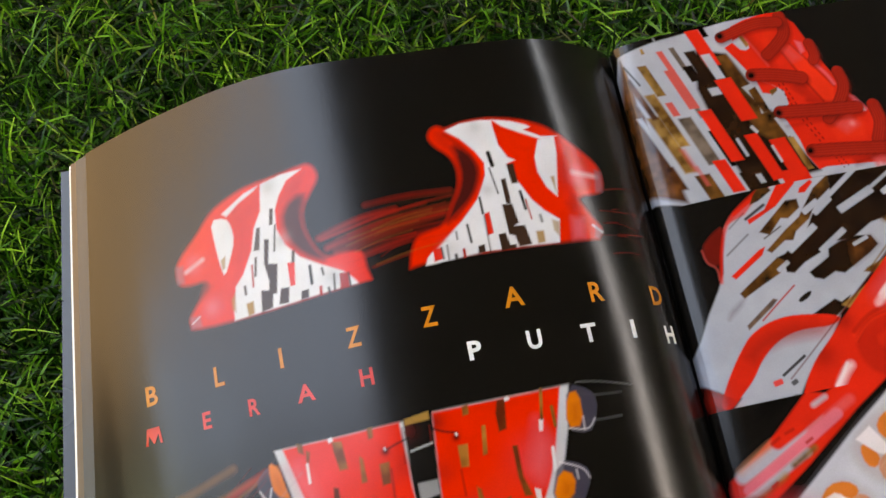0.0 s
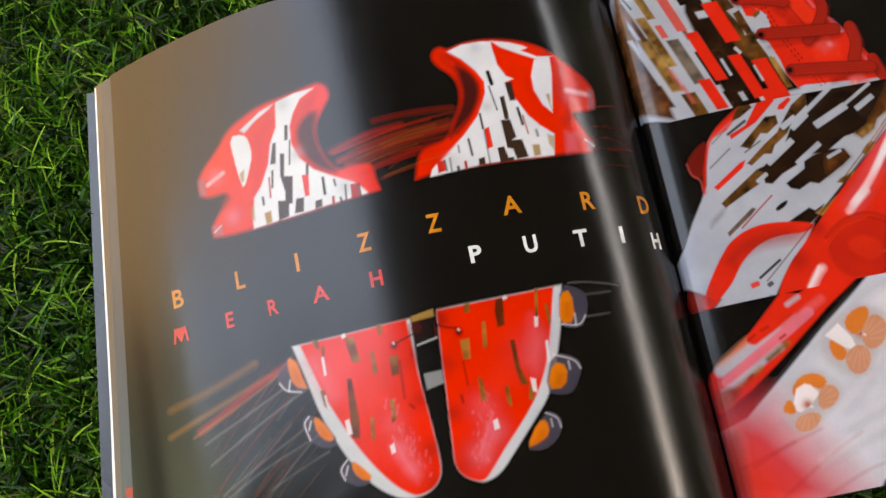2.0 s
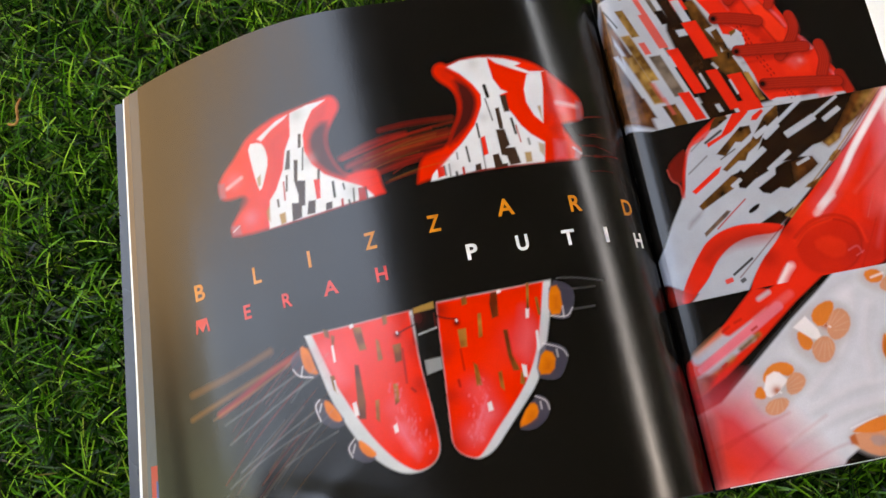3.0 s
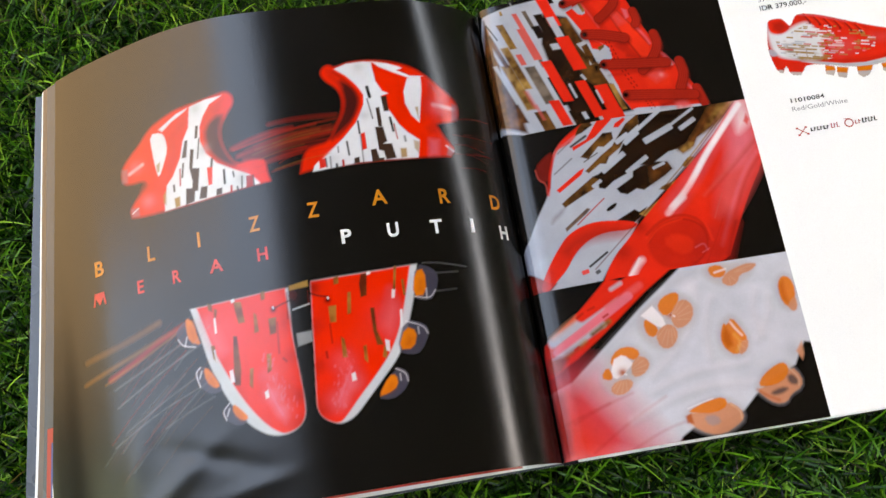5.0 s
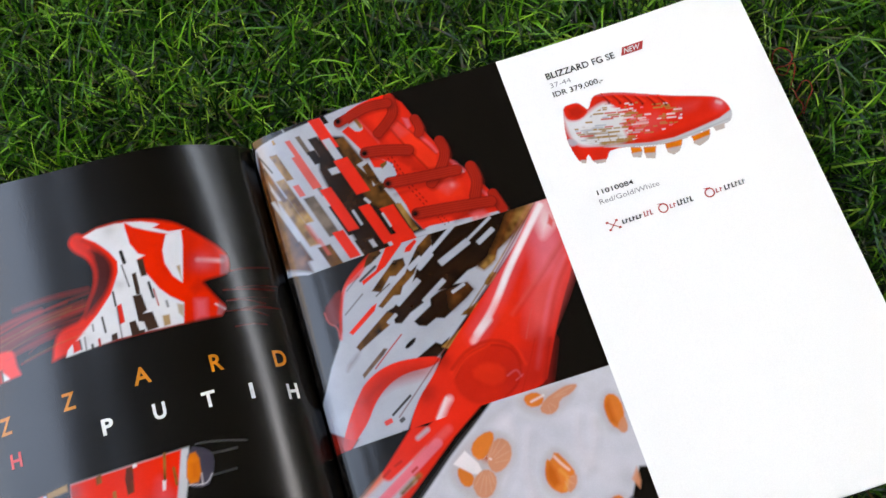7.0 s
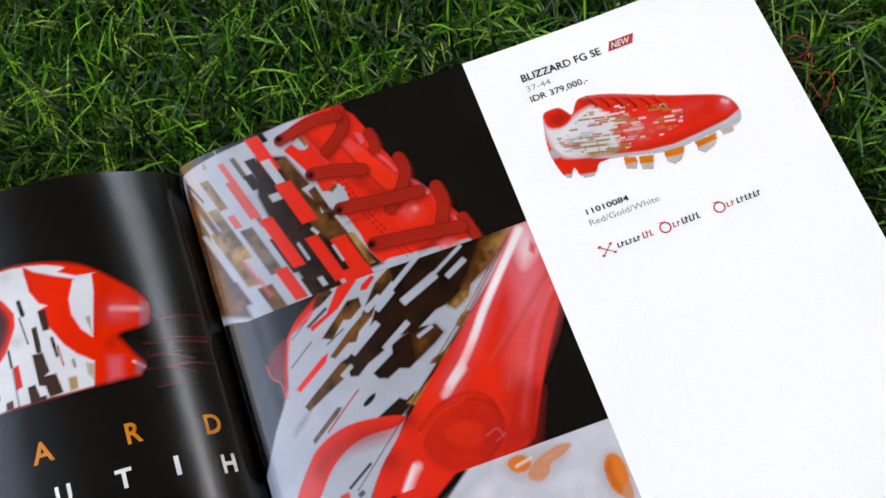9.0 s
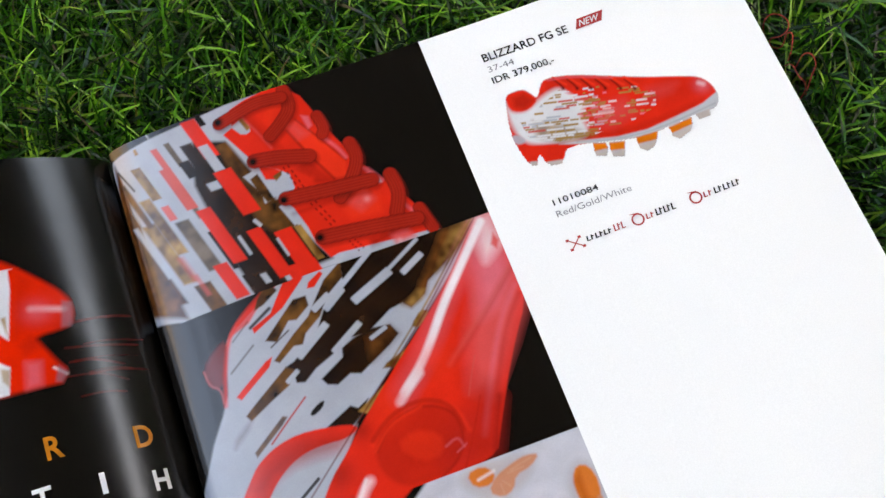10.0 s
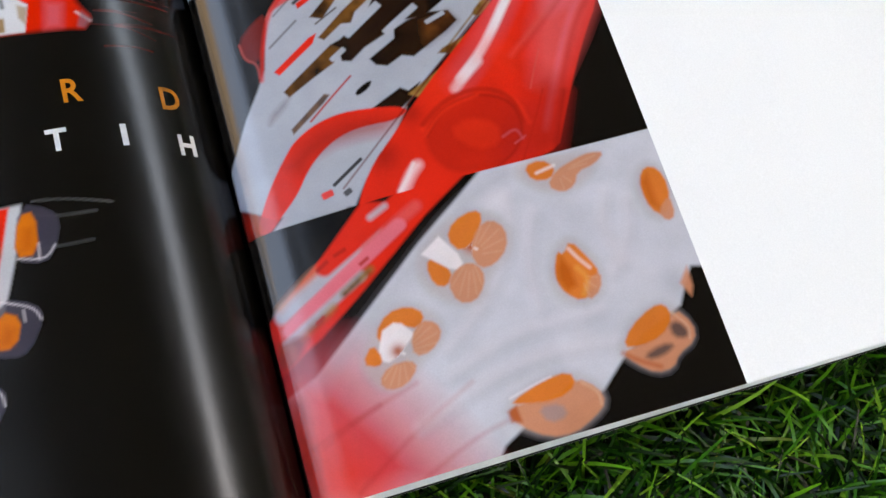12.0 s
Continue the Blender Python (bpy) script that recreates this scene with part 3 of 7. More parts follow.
left_print.line(DK, 0.25, 1, 0.49, [(-53.3, 158.2), (-52.2, 149.0)])
left_print.poly(BN, 0.2, 1, False, [(-47.6, 158.6), (-45.1, 158.6), (-45.1, 151.5), (-47.2, 151.6)])
left_print.poly(BN, 0.2, 1, False, [(-50.4, 153.6), (-48.8, 153.8), (-48.7, 147.3), (-48.9, 144.6), (-50.4, 145.3)])
left_print.poly(BN, 0.2, 1, False, [(-51.8, 145.1), (-48.5, 144.7), (-47.7, 138.1), (-49.5, 137.3), (-46.0, 136.9), (-45.0, 130.3), (-49.2, 130.1), (-49.8, 134.0), (-51.6, 134.7)])
left_print.line(DK, 0.25, 1, 0.98, [(-45.1, 148.5), (-44.6, 142.4)])
left_print.line(RD, 0.25, 1, 0.49, [(-43.9, 145.5), (-43.4, 138.7)])
left_print.line(GY, 0.25, 1, 0.98, [(-40.4, 139.5), (-40.3, 137.4)])
left_print.poly(R, 0.2, 1, False, [(-58.0, 143.0), (-56.3, 143.3), (-56.3, 136.0), (-58.4, 135.5)])
left_print.line(DK, 0.25, 1, 0.78, [(-58.4, 148.6), (-58.4, 143.1)])
left_print.line(DK, 0.25, 1, 0.39, [(-58.2, 142.2), (-58.5, 130.1)])
left_print.poly(BN, 0.2, 1, False, [(-55.0, 135.3), (-52.6, 135.5), (-51.9, 131.2), (-50.0, 131.1), (-50.1, 129.9), (-55.0, 129.9)])
left_print.poly(BN, 0.2, 1, False, [(-62.1, 132.6), (-59.9, 132.9), (-60.0, 130.4), (-62.4, 130.2)])
left_print.line(DK, 0.25, 1, 0.77, [(-64.1, 140.2), (-63.9, 134.3)])
left_print.line(DK, 0.25, 1, 0.48, [(-68.0, 138.6), (-68.1, 136.1)])
left_print.line(DK, 0.25, 1, 0.48, [(-71.7, 134.7), (-71.9, 130.0)])
left_print.poly(R, 0.2, 1, False, [(-76.3, 134.1), (-73.5, 134.4), (-73.7, 130.5), (-76.6, 130.0)])
left_print.line(DB, 0.25, 1, 0.58, [(-73.6, 134.2), (-73.5, 130.5)])
left_print.line(RD, 0.25, 1, 0.96, [(-66.7, 132.3), (-66.8, 130.0)])
left_print.line(DK, 0.25, 1, 0.96, [(-69.5, 131.0), (-69.5, 129.9)])
left_print.poly(GD, 0.3, 0.9, False, [(-42.9, 134.4), (-40.4, 134.2), (-40.7, 130.3), (-43.1, 130.2)])
left_print.poly(GD, 0.4, 0.7, False, [(-37.0, 137.6), (-34.7, 136.5), (-35.8, 131.5), (-37.1, 133.8)])
left_print.poly(GD, 0.3, 0.8, False, [(-34.2, 152.3), (-32.9, 152.4), (-33.5, 145.5)])
left_print.blob(GY, 0.35, 2.38, (-55.2, 173.4))
left_print.blob(GY, 0.35, 1.95, (-55.4, 150.6))
left_print.blob(GY, 0.3, 2.70, (-71.2, 133.6))
left_print.line(PW, 0.9, 0.6, 1.32, [(-26.4, 153.1), (-19.0, 151.5)])
left_print.blob(PK, 0.5, 3.37, (-25.2, 152.0))
left_print.poly(PK, 1.2, 0.6, False, [(-30.6, 137.6), (-26.7, 136.8), (-27.8, 130.0), (-31.7, 129.8)])
left_print.line(PW, 0.3, 0.8, 0.64, [(-24.1, 134.2), (-21.6, 131.7)])
left_print.poly(CL, 0.5, 0.6, False, [(-18.8, 154.2), (-16.6, 153.3), (-17.8, 145.8), (-20.3, 145.9)])
left_print.poly(CL, 0.4, 0.6, False, [(-23.0, 134.7), (-21.1, 132.1), (-23.0, 129.5), (-24.5, 130.0)])
left_print.poly(RD, 1.2, 0.5, False, [(-27.9, 145.0), (-26.7, 143.9), (-26.2, 140.7), (-30.1, 139.7), (-31.1, 142.6)])
left_print.poly(RD, 1.5, 0.3, False, [(-27.5, 164.8), (-24.8, 162.7), (-28.4, 151.5), (-31.9, 145.2), (-30.5, 156.0)])
left_print.piece("", True)
# diagonal streaks
left_print.line(OR, .8, .35, 1.78, [(-136.2, 77.07), (-150, 73.78), (-169.2, 67.94), (-187.2, 62.78)])
left_print.line(RD, .8, .6, 2.22, [(-140.6, 76.7), (-152.5, 72.3), (-164.9, 65.88), (-174.9, 61.97)])
left_print.line(OR, .5, .4, 0.67, [(-143.2, 74.22), (-160.2, 66.85), (-177.6, 60.5)])
left_print.line(GY, .5, .35, 0.67, [(-138.3, 70.97), (-156.2, 63.84), (-173.3, 57.43)])
left_print.line(GY, .4, .35, 0.67, [(-133.5, 67.75), (-152.4, 59.86), (-172.2, 49.96)])
left_print.line(GY, .4, .3, 0.44, [(-134.5, 55.79), (-149.8, 49.11), (-169.4, 39.17)])
left_print.line(GY, .4, .3, 0.44, [(-133.1, 51.45), (-155.1, 44.2), (-174.8, 34.23)])
left_print.line(GY, .4, .25, 0.44, [(-129.9, 45.75), (-142.4, 41.49), (-151.8, 37.5)])
left_print.line(OR, .8, .25, 2.67, [(-151.1, 80.34), (-168.1, 75.02), (-185.7, 71.98)])
left_print.line(GY, .4, .3, 0.33, [(-43.46, 81.55), (-36.74, 79.4), (-28.4, 79.31)])
left_print.line(GY, .4, .3, 0.33, [(-45.49, 72.55), (-36.39, 72.05), (-30.12, 72.17)])
left_print.line(GY, .3, .5, 0.22, [(-41.78, 84.41), (-35.71, 83.87), (-24.79, 81.03)])
left_print.piece("printed_boot_toe", True)
left_print.poly(LG, .4, 1, True, [(-136.9, 82.68), (-136.9, 82.68), (-136.9, 82.68), (-120.1, 82.24), (-95.42, 82.43), (-95.42, 82.43), (-95.42, 82.43), (-95.76, 73.28), (-96.08, 61.22), (-94.85, 47.05), (-94.22, 35.2), (-94.95, 30.52), (-97.76, 27.26), (-102, 25.63), (-107, 25.68), (-111.6, 27.59), (-116.9, 31.78), (-121.9, 38.09), (-126.5, 46.99), (-130.9, 58), (-133.3, 68.74), (-135.2, 76.42)])
left_print.poly(RS, .4, 1, True, [(-134.1, 82.41), (-134.1, 82.41), (-134.1, 82.41), (-115.8, 82.02), (-96.64, 82.49), (-96.64, 82.49), (-96.64, 82.49), (-96.35, 73.41), (-96.08, 61.22), (-94.85, 47.05), (-94.4, 35.24), (-95.13, 30.56), (-98.14, 27.33), (-102.3, 26.08), (-104.9, 26.4), (-110.1, 30.36), (-115.8, 37.76), (-120.5, 45.66), (-125, 55.25), (-128.7, 64.19), (-131.4, 73.42)])
left_print.piece("printed_boot_toe", True)
left_print.poly(LG, .4, 1, True, [(-86.26, 83.57), (-86.26, 83.57), (-86.26, 83.57), (-66.39, 83.78), (-44.1, 84.17), (-44.1, 84.17), (-44.1, 84.17), (-45.35, 77.7), (-47.52, 69.82), (-52.95, 54.6), (-57.13, 47.42), (-63.55, 40.77), (-69.89, 34.21), (-76.16, 27.72), (-81.42, 25.88), (-85.05, 27.18), (-88.46, 29.59), (-90.05, 33.38), (-89.68, 38.16), (-89.12, 45.86), (-88.18, 57.56), (-87.42, 69.48)])
left_print.poly(RS, .4, 1, True, [(-86.3, 83.37), (-86.3, 83.37), (-86.3, 83.37), (-66.43, 83.58), (-46.8, 84.01), (-46.8, 84.01), (-46.8, 84.01), (-50.64, 70.4), (-54.59, 58.94), (-59.58, 49.88), (-66.19, 42.28), (-73.66, 34.96), (-78.78, 29.2), (-81.9, 26.36), (-85.05, 27.18), (-88.46, 29.59), (-90.05, 33.38), (-89.68, 38.16), (-89.12, 45.86), (-88.18, 57.56), (-87.42, 69.48)])
left_print.piece("", True)
left_print.blob(PK, .15, 8.89, (-124.5, 69.72))
left_print.blob(PK, .6, 3.56, (-105.9, 41.53))
left_print.blob(PK, .5, 3.11, (-103.2, 35.11))
left_print.blob(PK, .3, 4.00, (-107.4, 49.71))
left_print.blob(PK, .3, 4.89, (-77.52, 49.46))
left_print.blob(PK, .5, 4.00, (-75.31, 41.14))
left_print.blob(PK, .5, 4.44, (-81.57, 34.59))
left_print.blob(PK, .2, 6.67, (-58.55, 63.76))
left_print.line(PK, .5, .6, 0.67, [(-108.1, 45.92), (-106.3, 39.65), (-103.5, 33.25)])
left_print.line(PK, .5, .6, 0.67, [(-74.88, 46.96), (-78.34, 40.76), (-81.57, 34.59)])
left_print.blob(RD, .6, 3.56, (-96.33, 39.52))
left_print.blob(RD, .5, 3.11, (-97.2, 55.46))
left_print.blob(RD, .5, 3.56, (-96.52, 69.38))
left_print.blob(RD, .6, 3.11, (-87.79, 49.53))
left_print.blob(RD, .5, 3.56, (-86.27, 65.19))
left_print.blob(RD, .5, 4.00, (-88.54, 32.11))
left_print.blob(RD, .5, 3.56, (-97.4, 29.1))
left_print.blob(DR, .6, 2.67, (-94.63, 79.17))
left_print.blob(DR, .6, 2.67, (-85.68, 80.36))
left_print.blob(RB, .6, 5.33, (-69.81, 57.9))
left_print.blob(RB, .6, 5.78, (-113.8, 59.11))
left_print.poly(PK, 1.5, 0.4, False, [(-109.6, 43.1), (-106.8, 42.9), (-101.4, 32.0), (-102.8, 29.8), (-106.5, 34.8)])
left_print.poly(PK, 1.5, 0.4, False, [(-80.7, 36.9), (-75.7, 43.6), (-74.6, 40.1), (-79.8, 32.6)])
left_print.poly(PK, 3, 0.4, False, [(-133.9, 76.8), (-128.9, 77.6), (-123.5, 62.9), (-126.8, 60.8)])
left_print.poly(PK, 3, 0.4, False, [(-56.1, 75.5), (-53.2, 67.3), (-58.3, 56.9), (-60.2, 61.0)])
left_print.poly(GNM, 0.25, 0.9, False, [(-129.5, 83.2), (-127.6, 82.7), (-127.4, 79.3), (-129.2, 80.4)])
left_print.poly(GNM, 0.25, 0.9, False, [(-126.7, 80.5), (-125.5, 79.7), (-126.3, 76.2), (-127.0, 77.1)])
left_print.poly(GNM, 0.25, 0.9, False, [(-118.2, 81.2), (-115.1, 80.6), (-114.4, 72.2), (-117.0, 72.2), (-118.0, 77.8)])
left_print.poly(GNM, 0.25, 0.9, False, [(-110.4, 75.1), (-109.4, 74.1), (-109.1, 67.2), (-110.9, 67.0)])
left_print.poly(GNM, 0.25, 0.9, False, [(-104.7, 71.5), (-101.6, 71.6), (-102.2, 65.3), (-104.7, 65.1), (-104.7, 69.0)])
left_print.poly(GND, 0.25, 0.9, False, [(-119.8, 67.7), (-118.3, 67.2), (-118.0, 54.1), (-118.9, 47.8), (-121.4, 48.2), (-120.7, 58.5)])
left_print.poly(W, 0.25, 0.9, False, [(-123.0, 54.3), (-121.4, 54.5), (-121.1, 49.6), (-122.7, 49.4)])
left_print.poly(GNM, 0.25, 0.9, False, [(-107.0, 57.7), (-105.3, 57.7), (-105.8, 51.1), (-107.5, 50.2)])
left_print.poly(GNM, 0.25, 0.9, False, [(-114.4, 53.4), (-113.0, 53.4), (-114.1, 45.5), (-115.2, 46.9)])
left_print.poly(GNM, 0.25, 0.9, False, [(-106.8, 82.9), (-105.0, 82.9), (-105.3, 79.6), (-106.7, 79.4)])
left_print.poly(GNM, 0.25, 0.9, False, [(-129.7, 65.9), (-128.0, 65.6), (-127.6, 58.5), (-129.1, 60.6)])
left_print.poly(W, 0.25, 0.9, False, [(-128.5, 64.0), (-127.9, 63.9), (-127.6, 58.7), (-128.1, 59.4)])
left_print.poly(GNM, 0.25, 0.9, False, [(-77.3, 83.4), (-75.3, 84.0), (-75.5, 80.8), (-77.5, 80.6)])
left_print.poly(GND, 0.25, 0.9, False, [(-66.5, 83.3), (-64.0, 83.4), (-65.3, 74.4), (-67.7, 73.9), (-67.6, 79.6)])
left_print.poly(GNM, 0.25, 0.9, False, [(-72.6, 76.7), (-71.3, 76.7), (-72.3, 68.1), (-73.8, 67.8)])
left_print.poly(GNM, 0.25, 0.9, False, [(-80.7, 72.2), (-77.6, 72.2), (-78.4, 65.5), (-80.8, 65.6)])
left_print.poly(GND, 0.25, 0.9, False, [(-64.7, 69.1), (-63.1, 69.0), (-63.3, 59.7), (-61.6, 53.8), (-64.0, 54.0), (-64.8, 60.0)])
left_print.poly(GNM, 0.25, 0.9, False, [(-61.4, 53.7), (-60.4, 51.7), (-61.1, 48.3), (-62.6, 49.1)])
left_print.poly(W, 0.25, 0.9, False, [(-60.8, 55.8), (-59.1, 55.0), (-59.5, 50.6), (-60.8, 51.4)])
left_print.poly(GNM, 0.25, 0.9, False, [(-77.4, 59.6), (-76.2, 58.3), (-75.8, 51.0), (-77.8, 51.2)])
left_print.poly(GNM, 0.25, 0.9, False, [(-69.5, 54.4), (-68.1, 54.8), (-68.4, 47.5), (-69.7, 49.2)])
left_print.poly(W, 0.25, 0.9, False, [(-55.2, 75.3), (-53.9, 75.3), (-54.7, 71.8), (-55.8, 71.8)])
left_print.poly(W, 0.25, 0.9, False, [(-109.6, 43.1), (-108.1, 43.9), (-107.9, 40.9), (-109.3, 40.5)])
left_print.poly(W, 0.25, 0.9, False, [(-75.5, 44.4), (-73.9, 44.9), (-73.7, 41.7), (-75.4, 41.5)])
left_print.poly(GD, 0.25, 0.9, False, [(-95.0, 83.0), (-87.4, 84.1), (-87.5, 81.6), (-95.2, 81.1)])
left_print.poly(GY, 0.25, 0.9, False, [(-94.4, 63.6), (-88.3, 63.7), (-88.4, 59.4), (-94.3, 58.3)])
left_print.line(W, 0.25, 1, 0.79, [(-126.9, 76.3), (-126.9, 70.7)])
left_print.bar(W, 0.2, 1, 1.38, [(-119.3, 81.6), (-117.8, 82.0)])
left_print.bar(W, 0.2, 1, 1.12, [(-64.2, 83.1), (-62.7, 83.4)])
left_print.line(GNM, 0.25, 1, 0.93, [(-52.7, 84.2), (-54.3, 75.4)])
left_print.line(W, 0.25, 1, 0.92, [(-52.9, 66.3), (-53.6, 59.7)])
left_print.line(GNM, 0.25, 1, 0.93, [(-50.6, 78.4), (-50.7, 72.6)])
left_print.line(DR, 0.35, 0.7, 0.56, [(-101.4, 69.3), (-102.0, 57.2)])
left_print.line(DR, 0.35, 0.7, 0.74, [(-100.6, 54.8), (-99.5, 53.5)])
left_print.line(DR, 0.35, 0.7, 0.46, [(-81.0, 65.0), (-81.0, 57.5)])
left_print.line(DR, 0.35, 0.7, 0.73, [(-83.7, 54.3), (-83.6, 52.1)])
left_print.line(DR, 0.35, 0.7, 0.56, [(-96.1, 80.5), (-96.9, 70.2)])
left_print.line(DR, 0.35, 0.7, 0.56, [(-87.8, 79.7), (-88.2, 74.1)])
left_print.line(DK, 0.3, 0.9, 0.56, [(-101.8, 75.2), (-98.4, 76.4), (-94.6, 77.3)])
left_print.line(DK, 0.3, 0.9, 0.56, [(-87.6, 78.9), (-84.2, 77.1), (-80.2, 76.1)])
left_print.blob(K, 0.95, 1.13, (-102.3, 74.8))
left_print.blob(K, 0.95, 1.11, (-80.5, 74.8))
left_print.bar(W, 0.2, 1, 0.57, [(-102.5, 76.0), (-102.1, 75.1)])
left_print.bar(W, 0.2, 1, 0.55, [(-80.6, 76.0), (-80.2, 75.2)])
left_print.bar(LG, 0.2, 0.8, 0.56, [(-94.8, 73.2), (-87.7, 74.5)])
left_print.piece("printed_stud", False)
left_print.poly(CLD, 0.35, 0.85, True, [(-143.9, 75.0), (-139.3, 78.9), (-135.7, 73.4), (-133.4, 67.1), (-135.7, 66.3), (-141.8, 67.9), (-143.9, 71.5)])
left_print.poly(AM, 0.35, 1, True, [(-139.2, 79.7), (-136.1, 77.4), (-134.7, 70.3), (-133.6, 67.1), (-138.5, 69.4), (-139.5, 75.3)])
left_print.poly(OD, 1.2, 0.5, False, [(-137.9, 75.2), (-136.3, 74.1), (-135.6, 70.5), (-135.0, 68.9), (-137.5, 70.1), (-138.0, 73.0)])
left_print.piece("", False)
left_print.line(PW, 0.25, 0.75, 0.41, [(-136.1, 66.9), (-141.5, 68.3), (-143.3, 71.5)])
left_print.line(PW, 0.3, 0.6, 0.51, [(-139.4, 71.7), (-140.4, 68.3)])
left_print.piece("printed_stud", False)
left_print.poly(CLD, 0.35, 0.85, True, [(-137.9, 57.1), (-135.2, 59.1), (-130.3, 55.9), (-125.8, 47.5), (-131.0, 46.4), (-136.1, 50.3)])
left_print.poly(AM, 0.35, 1, True, [(-133.7, 58.0), (-131.0, 56.7), (-127.1, 49.4), (-129.6, 48.7), (-133.0, 52.2)])
left_print.poly(OD, 1.2, 0.5, False, [(-132.1, 54.3), (-130.7, 53.6), (-128.8, 50.0), (-130.0, 49.7), (-131.7, 51.4)])
left_print.piece("", False)
left_print.line(PW, 0.25, 0.75, 0.40, [(-135.7, 50.6), (-137.3, 56.5), (-134.9, 58.3)])
left_print.line(PW, 0.3, 0.6, 0.50, [(-134.5, 56.6), (-135.6, 54.0)])
left_print.piece("printed_stud", False)
left_print.poly(CLD, 0.35, 0.85, True, [(-128.1, 39.3), (-124.4, 42.6), (-116.7, 33.7), (-121.2, 32.1), (-126.5, 35.3)])
left_print.poly(AM, 0.35, 1, True, [(-123.0, 41.5), (-120.0, 38.9), (-116.6, 34.4), (-119.9, 34.0), (-123.1, 37.5)])
left_print.poly(OD, 1.2, 0.5, False, [(-121.6, 38.3), (-120.1, 36.9), (-118.4, 34.7), (-120.0, 34.5), (-121.6, 36.3)])
left_print.piece("", False)
left_print.line(PW, 0.25, 0.75, 0.39, [(-126.1, 35.5), (-127.5, 39.0), (-124.3, 41.8)])
left_print.line(PW, 0.3, 0.6, 0.48, [(-124.5, 39.7), (-125.7, 37.0)])
left_print.piece("printed_stud", False)
left_print.poly(CLD, 0.35, 0.85, True, [(-44.6, 84.6), (-37.9, 81.7), (-36.4, 77.9), (-38.1, 72.3), (-40.9, 68.5), (-47.7, 70.5)])
left_print.poly(AM, 0.35, 1, True, [(-45.3, 81.5), (-41.3, 81.9), (-42.1, 71.1), (-47.6, 71.2)])
left_print.poly(OD, 1.2, 0.5, False, [(-44.5, 77.8), (-42.6, 77.9), (-42.9, 72.5), (-45.7, 72.6)])
left_print.piece("", False)
left_print.line(PW, 0.25, 0.75, 0.38, [(-38.4, 72.7), (-40.9, 69.4), (-46.9, 71.1)])
left_print.line(PW, 0.3, 0.6, 0.47, [(-41.8, 73.7), (-42.2, 70.0)])
left_print.piece("printed_stud", False)
left_print.poly(CLD, 0.35, 0.85, True, [(-52.1, 62.7), (-44.5, 59.6), (-43.3, 55.9), (-47.4, 48.8), (-51.3, 48.1), (-57.0, 50.3)])
left_print.poly(AM, 0.35, 1, True, [(-52.4, 59.7), (-47.9, 57.2), (-50.0, 50.4), (-56.3, 50.9)])
left_print.poly(OD, 1.2, 0.5, False, [(-51.9, 56.0), (-49.7, 54.7), (-50.7, 51.3), (-53.9, 51.5)])
left_print.piece("", False)
left_print.line(PW, 0.25, 0.75, 0.37, [(-51.8, 61.7), (-45.1, 58.9), (-44.0, 55.7)])
left_print.line(PW, 0.3, 0.6, 0.46, [(-47.4, 58.6), (-47.4, 56.1)])
left_print.piece("printed_stud", False)
left_print.poly(CLD, 0.35, 0.85, True, [(-58.2, 44.6), (-54.1, 42.1), (-53.9, 38.4), (-56.6, 34.4), (-61.6, 32.1), (-67.1, 33.5)])
left_print.poly(AM, 0.35, 1, True, [(-61.3, 41.5), (-58.4, 41.5), (-58.3, 36.9), (-62.3, 34.7), (-66.7, 33.8)])
left_print.poly(OD, 1.2, 0.5, False, [(-61.2, 38.4), (-59.8, 38.4), (-59.7, 36.1), (-61.7, 35.1), (-63.9, 34.6)])
left_print.piece("", False)
left_print.line(PW, 0.25, 0.75, 0.36, [(-58.3, 43.7), (-54.7, 41.6), (-54.4, 38.3)])
left_print.line(PW, 0.3, 0.6, 0.45, [(-57.0, 41.4), (-57.0, 39.0)])
strip_print.piece("printed_lace_photo", True)
strip_print.poly(WG, .3, 1, False, [(1.873, 200.3), (14.87, 202.1), (28.79, 202.8), (41.57, 203.8), (61.39, 203.8), (65.75, 190.7), (72.37, 176.6), (77.64, 164.7), (82.87, 153.2), (91.25, 140.3), (92.34, 138.3), (62.97, 139.7), (41.75, 140.1), (28.88, 139.2), (17.93, 139.3), (10.56, 139.5), (-10.62, 146.4)])
strip_print.piece("", True)
strip_print.poly(DBM, 0.6, 1, False, [(28.6, 195.4), (38.5, 191.6), (44.1, 176.4), (50.6, 157.0), (58.4, 142.0), (42.0, 141.0), (35.5, 137.5), (32.1, 144.0), (28.7, 157.0), (27.2, 169.6), (25.3, 180.6)])
strip_print.poly(BM, 0.8, 1, False, [(35.5, 190.4), (38.8, 191.1), (43.4, 178.2), (49.1, 163.7), (50.5, 156.5), (45.2, 155.8), (40.2, 161.8), (37.8, 175.3)])
strip_print.poly(RBM, 0.8, 1, False, [(2.2, 198.6), (4.5, 191.7), (6.3, 180.4), (6.1, 168.8), (9.8, 152.4), (11.8, 140.1), (-1.9, 147.0), (-1.7, 173.6)])
strip_print.poly(WG, 0.4, 1, False, [(2.8, 199.5), (8.8, 199.4), (10.0, 193.5), (7.1, 187.6), (8.3, 183.5), (8.0, 178.0), (9.3, 174.3), (6.2, 171.8), (4.0, 180.0), (3.8, 189.4)])
strip_print.poly(WG, 0.4, 1, False, [(5.3, 174.3), (7.0, 172.0), (10.3, 154.7), (10.2, 149.3), (8.6, 152.9), (5.6, 167.1)])
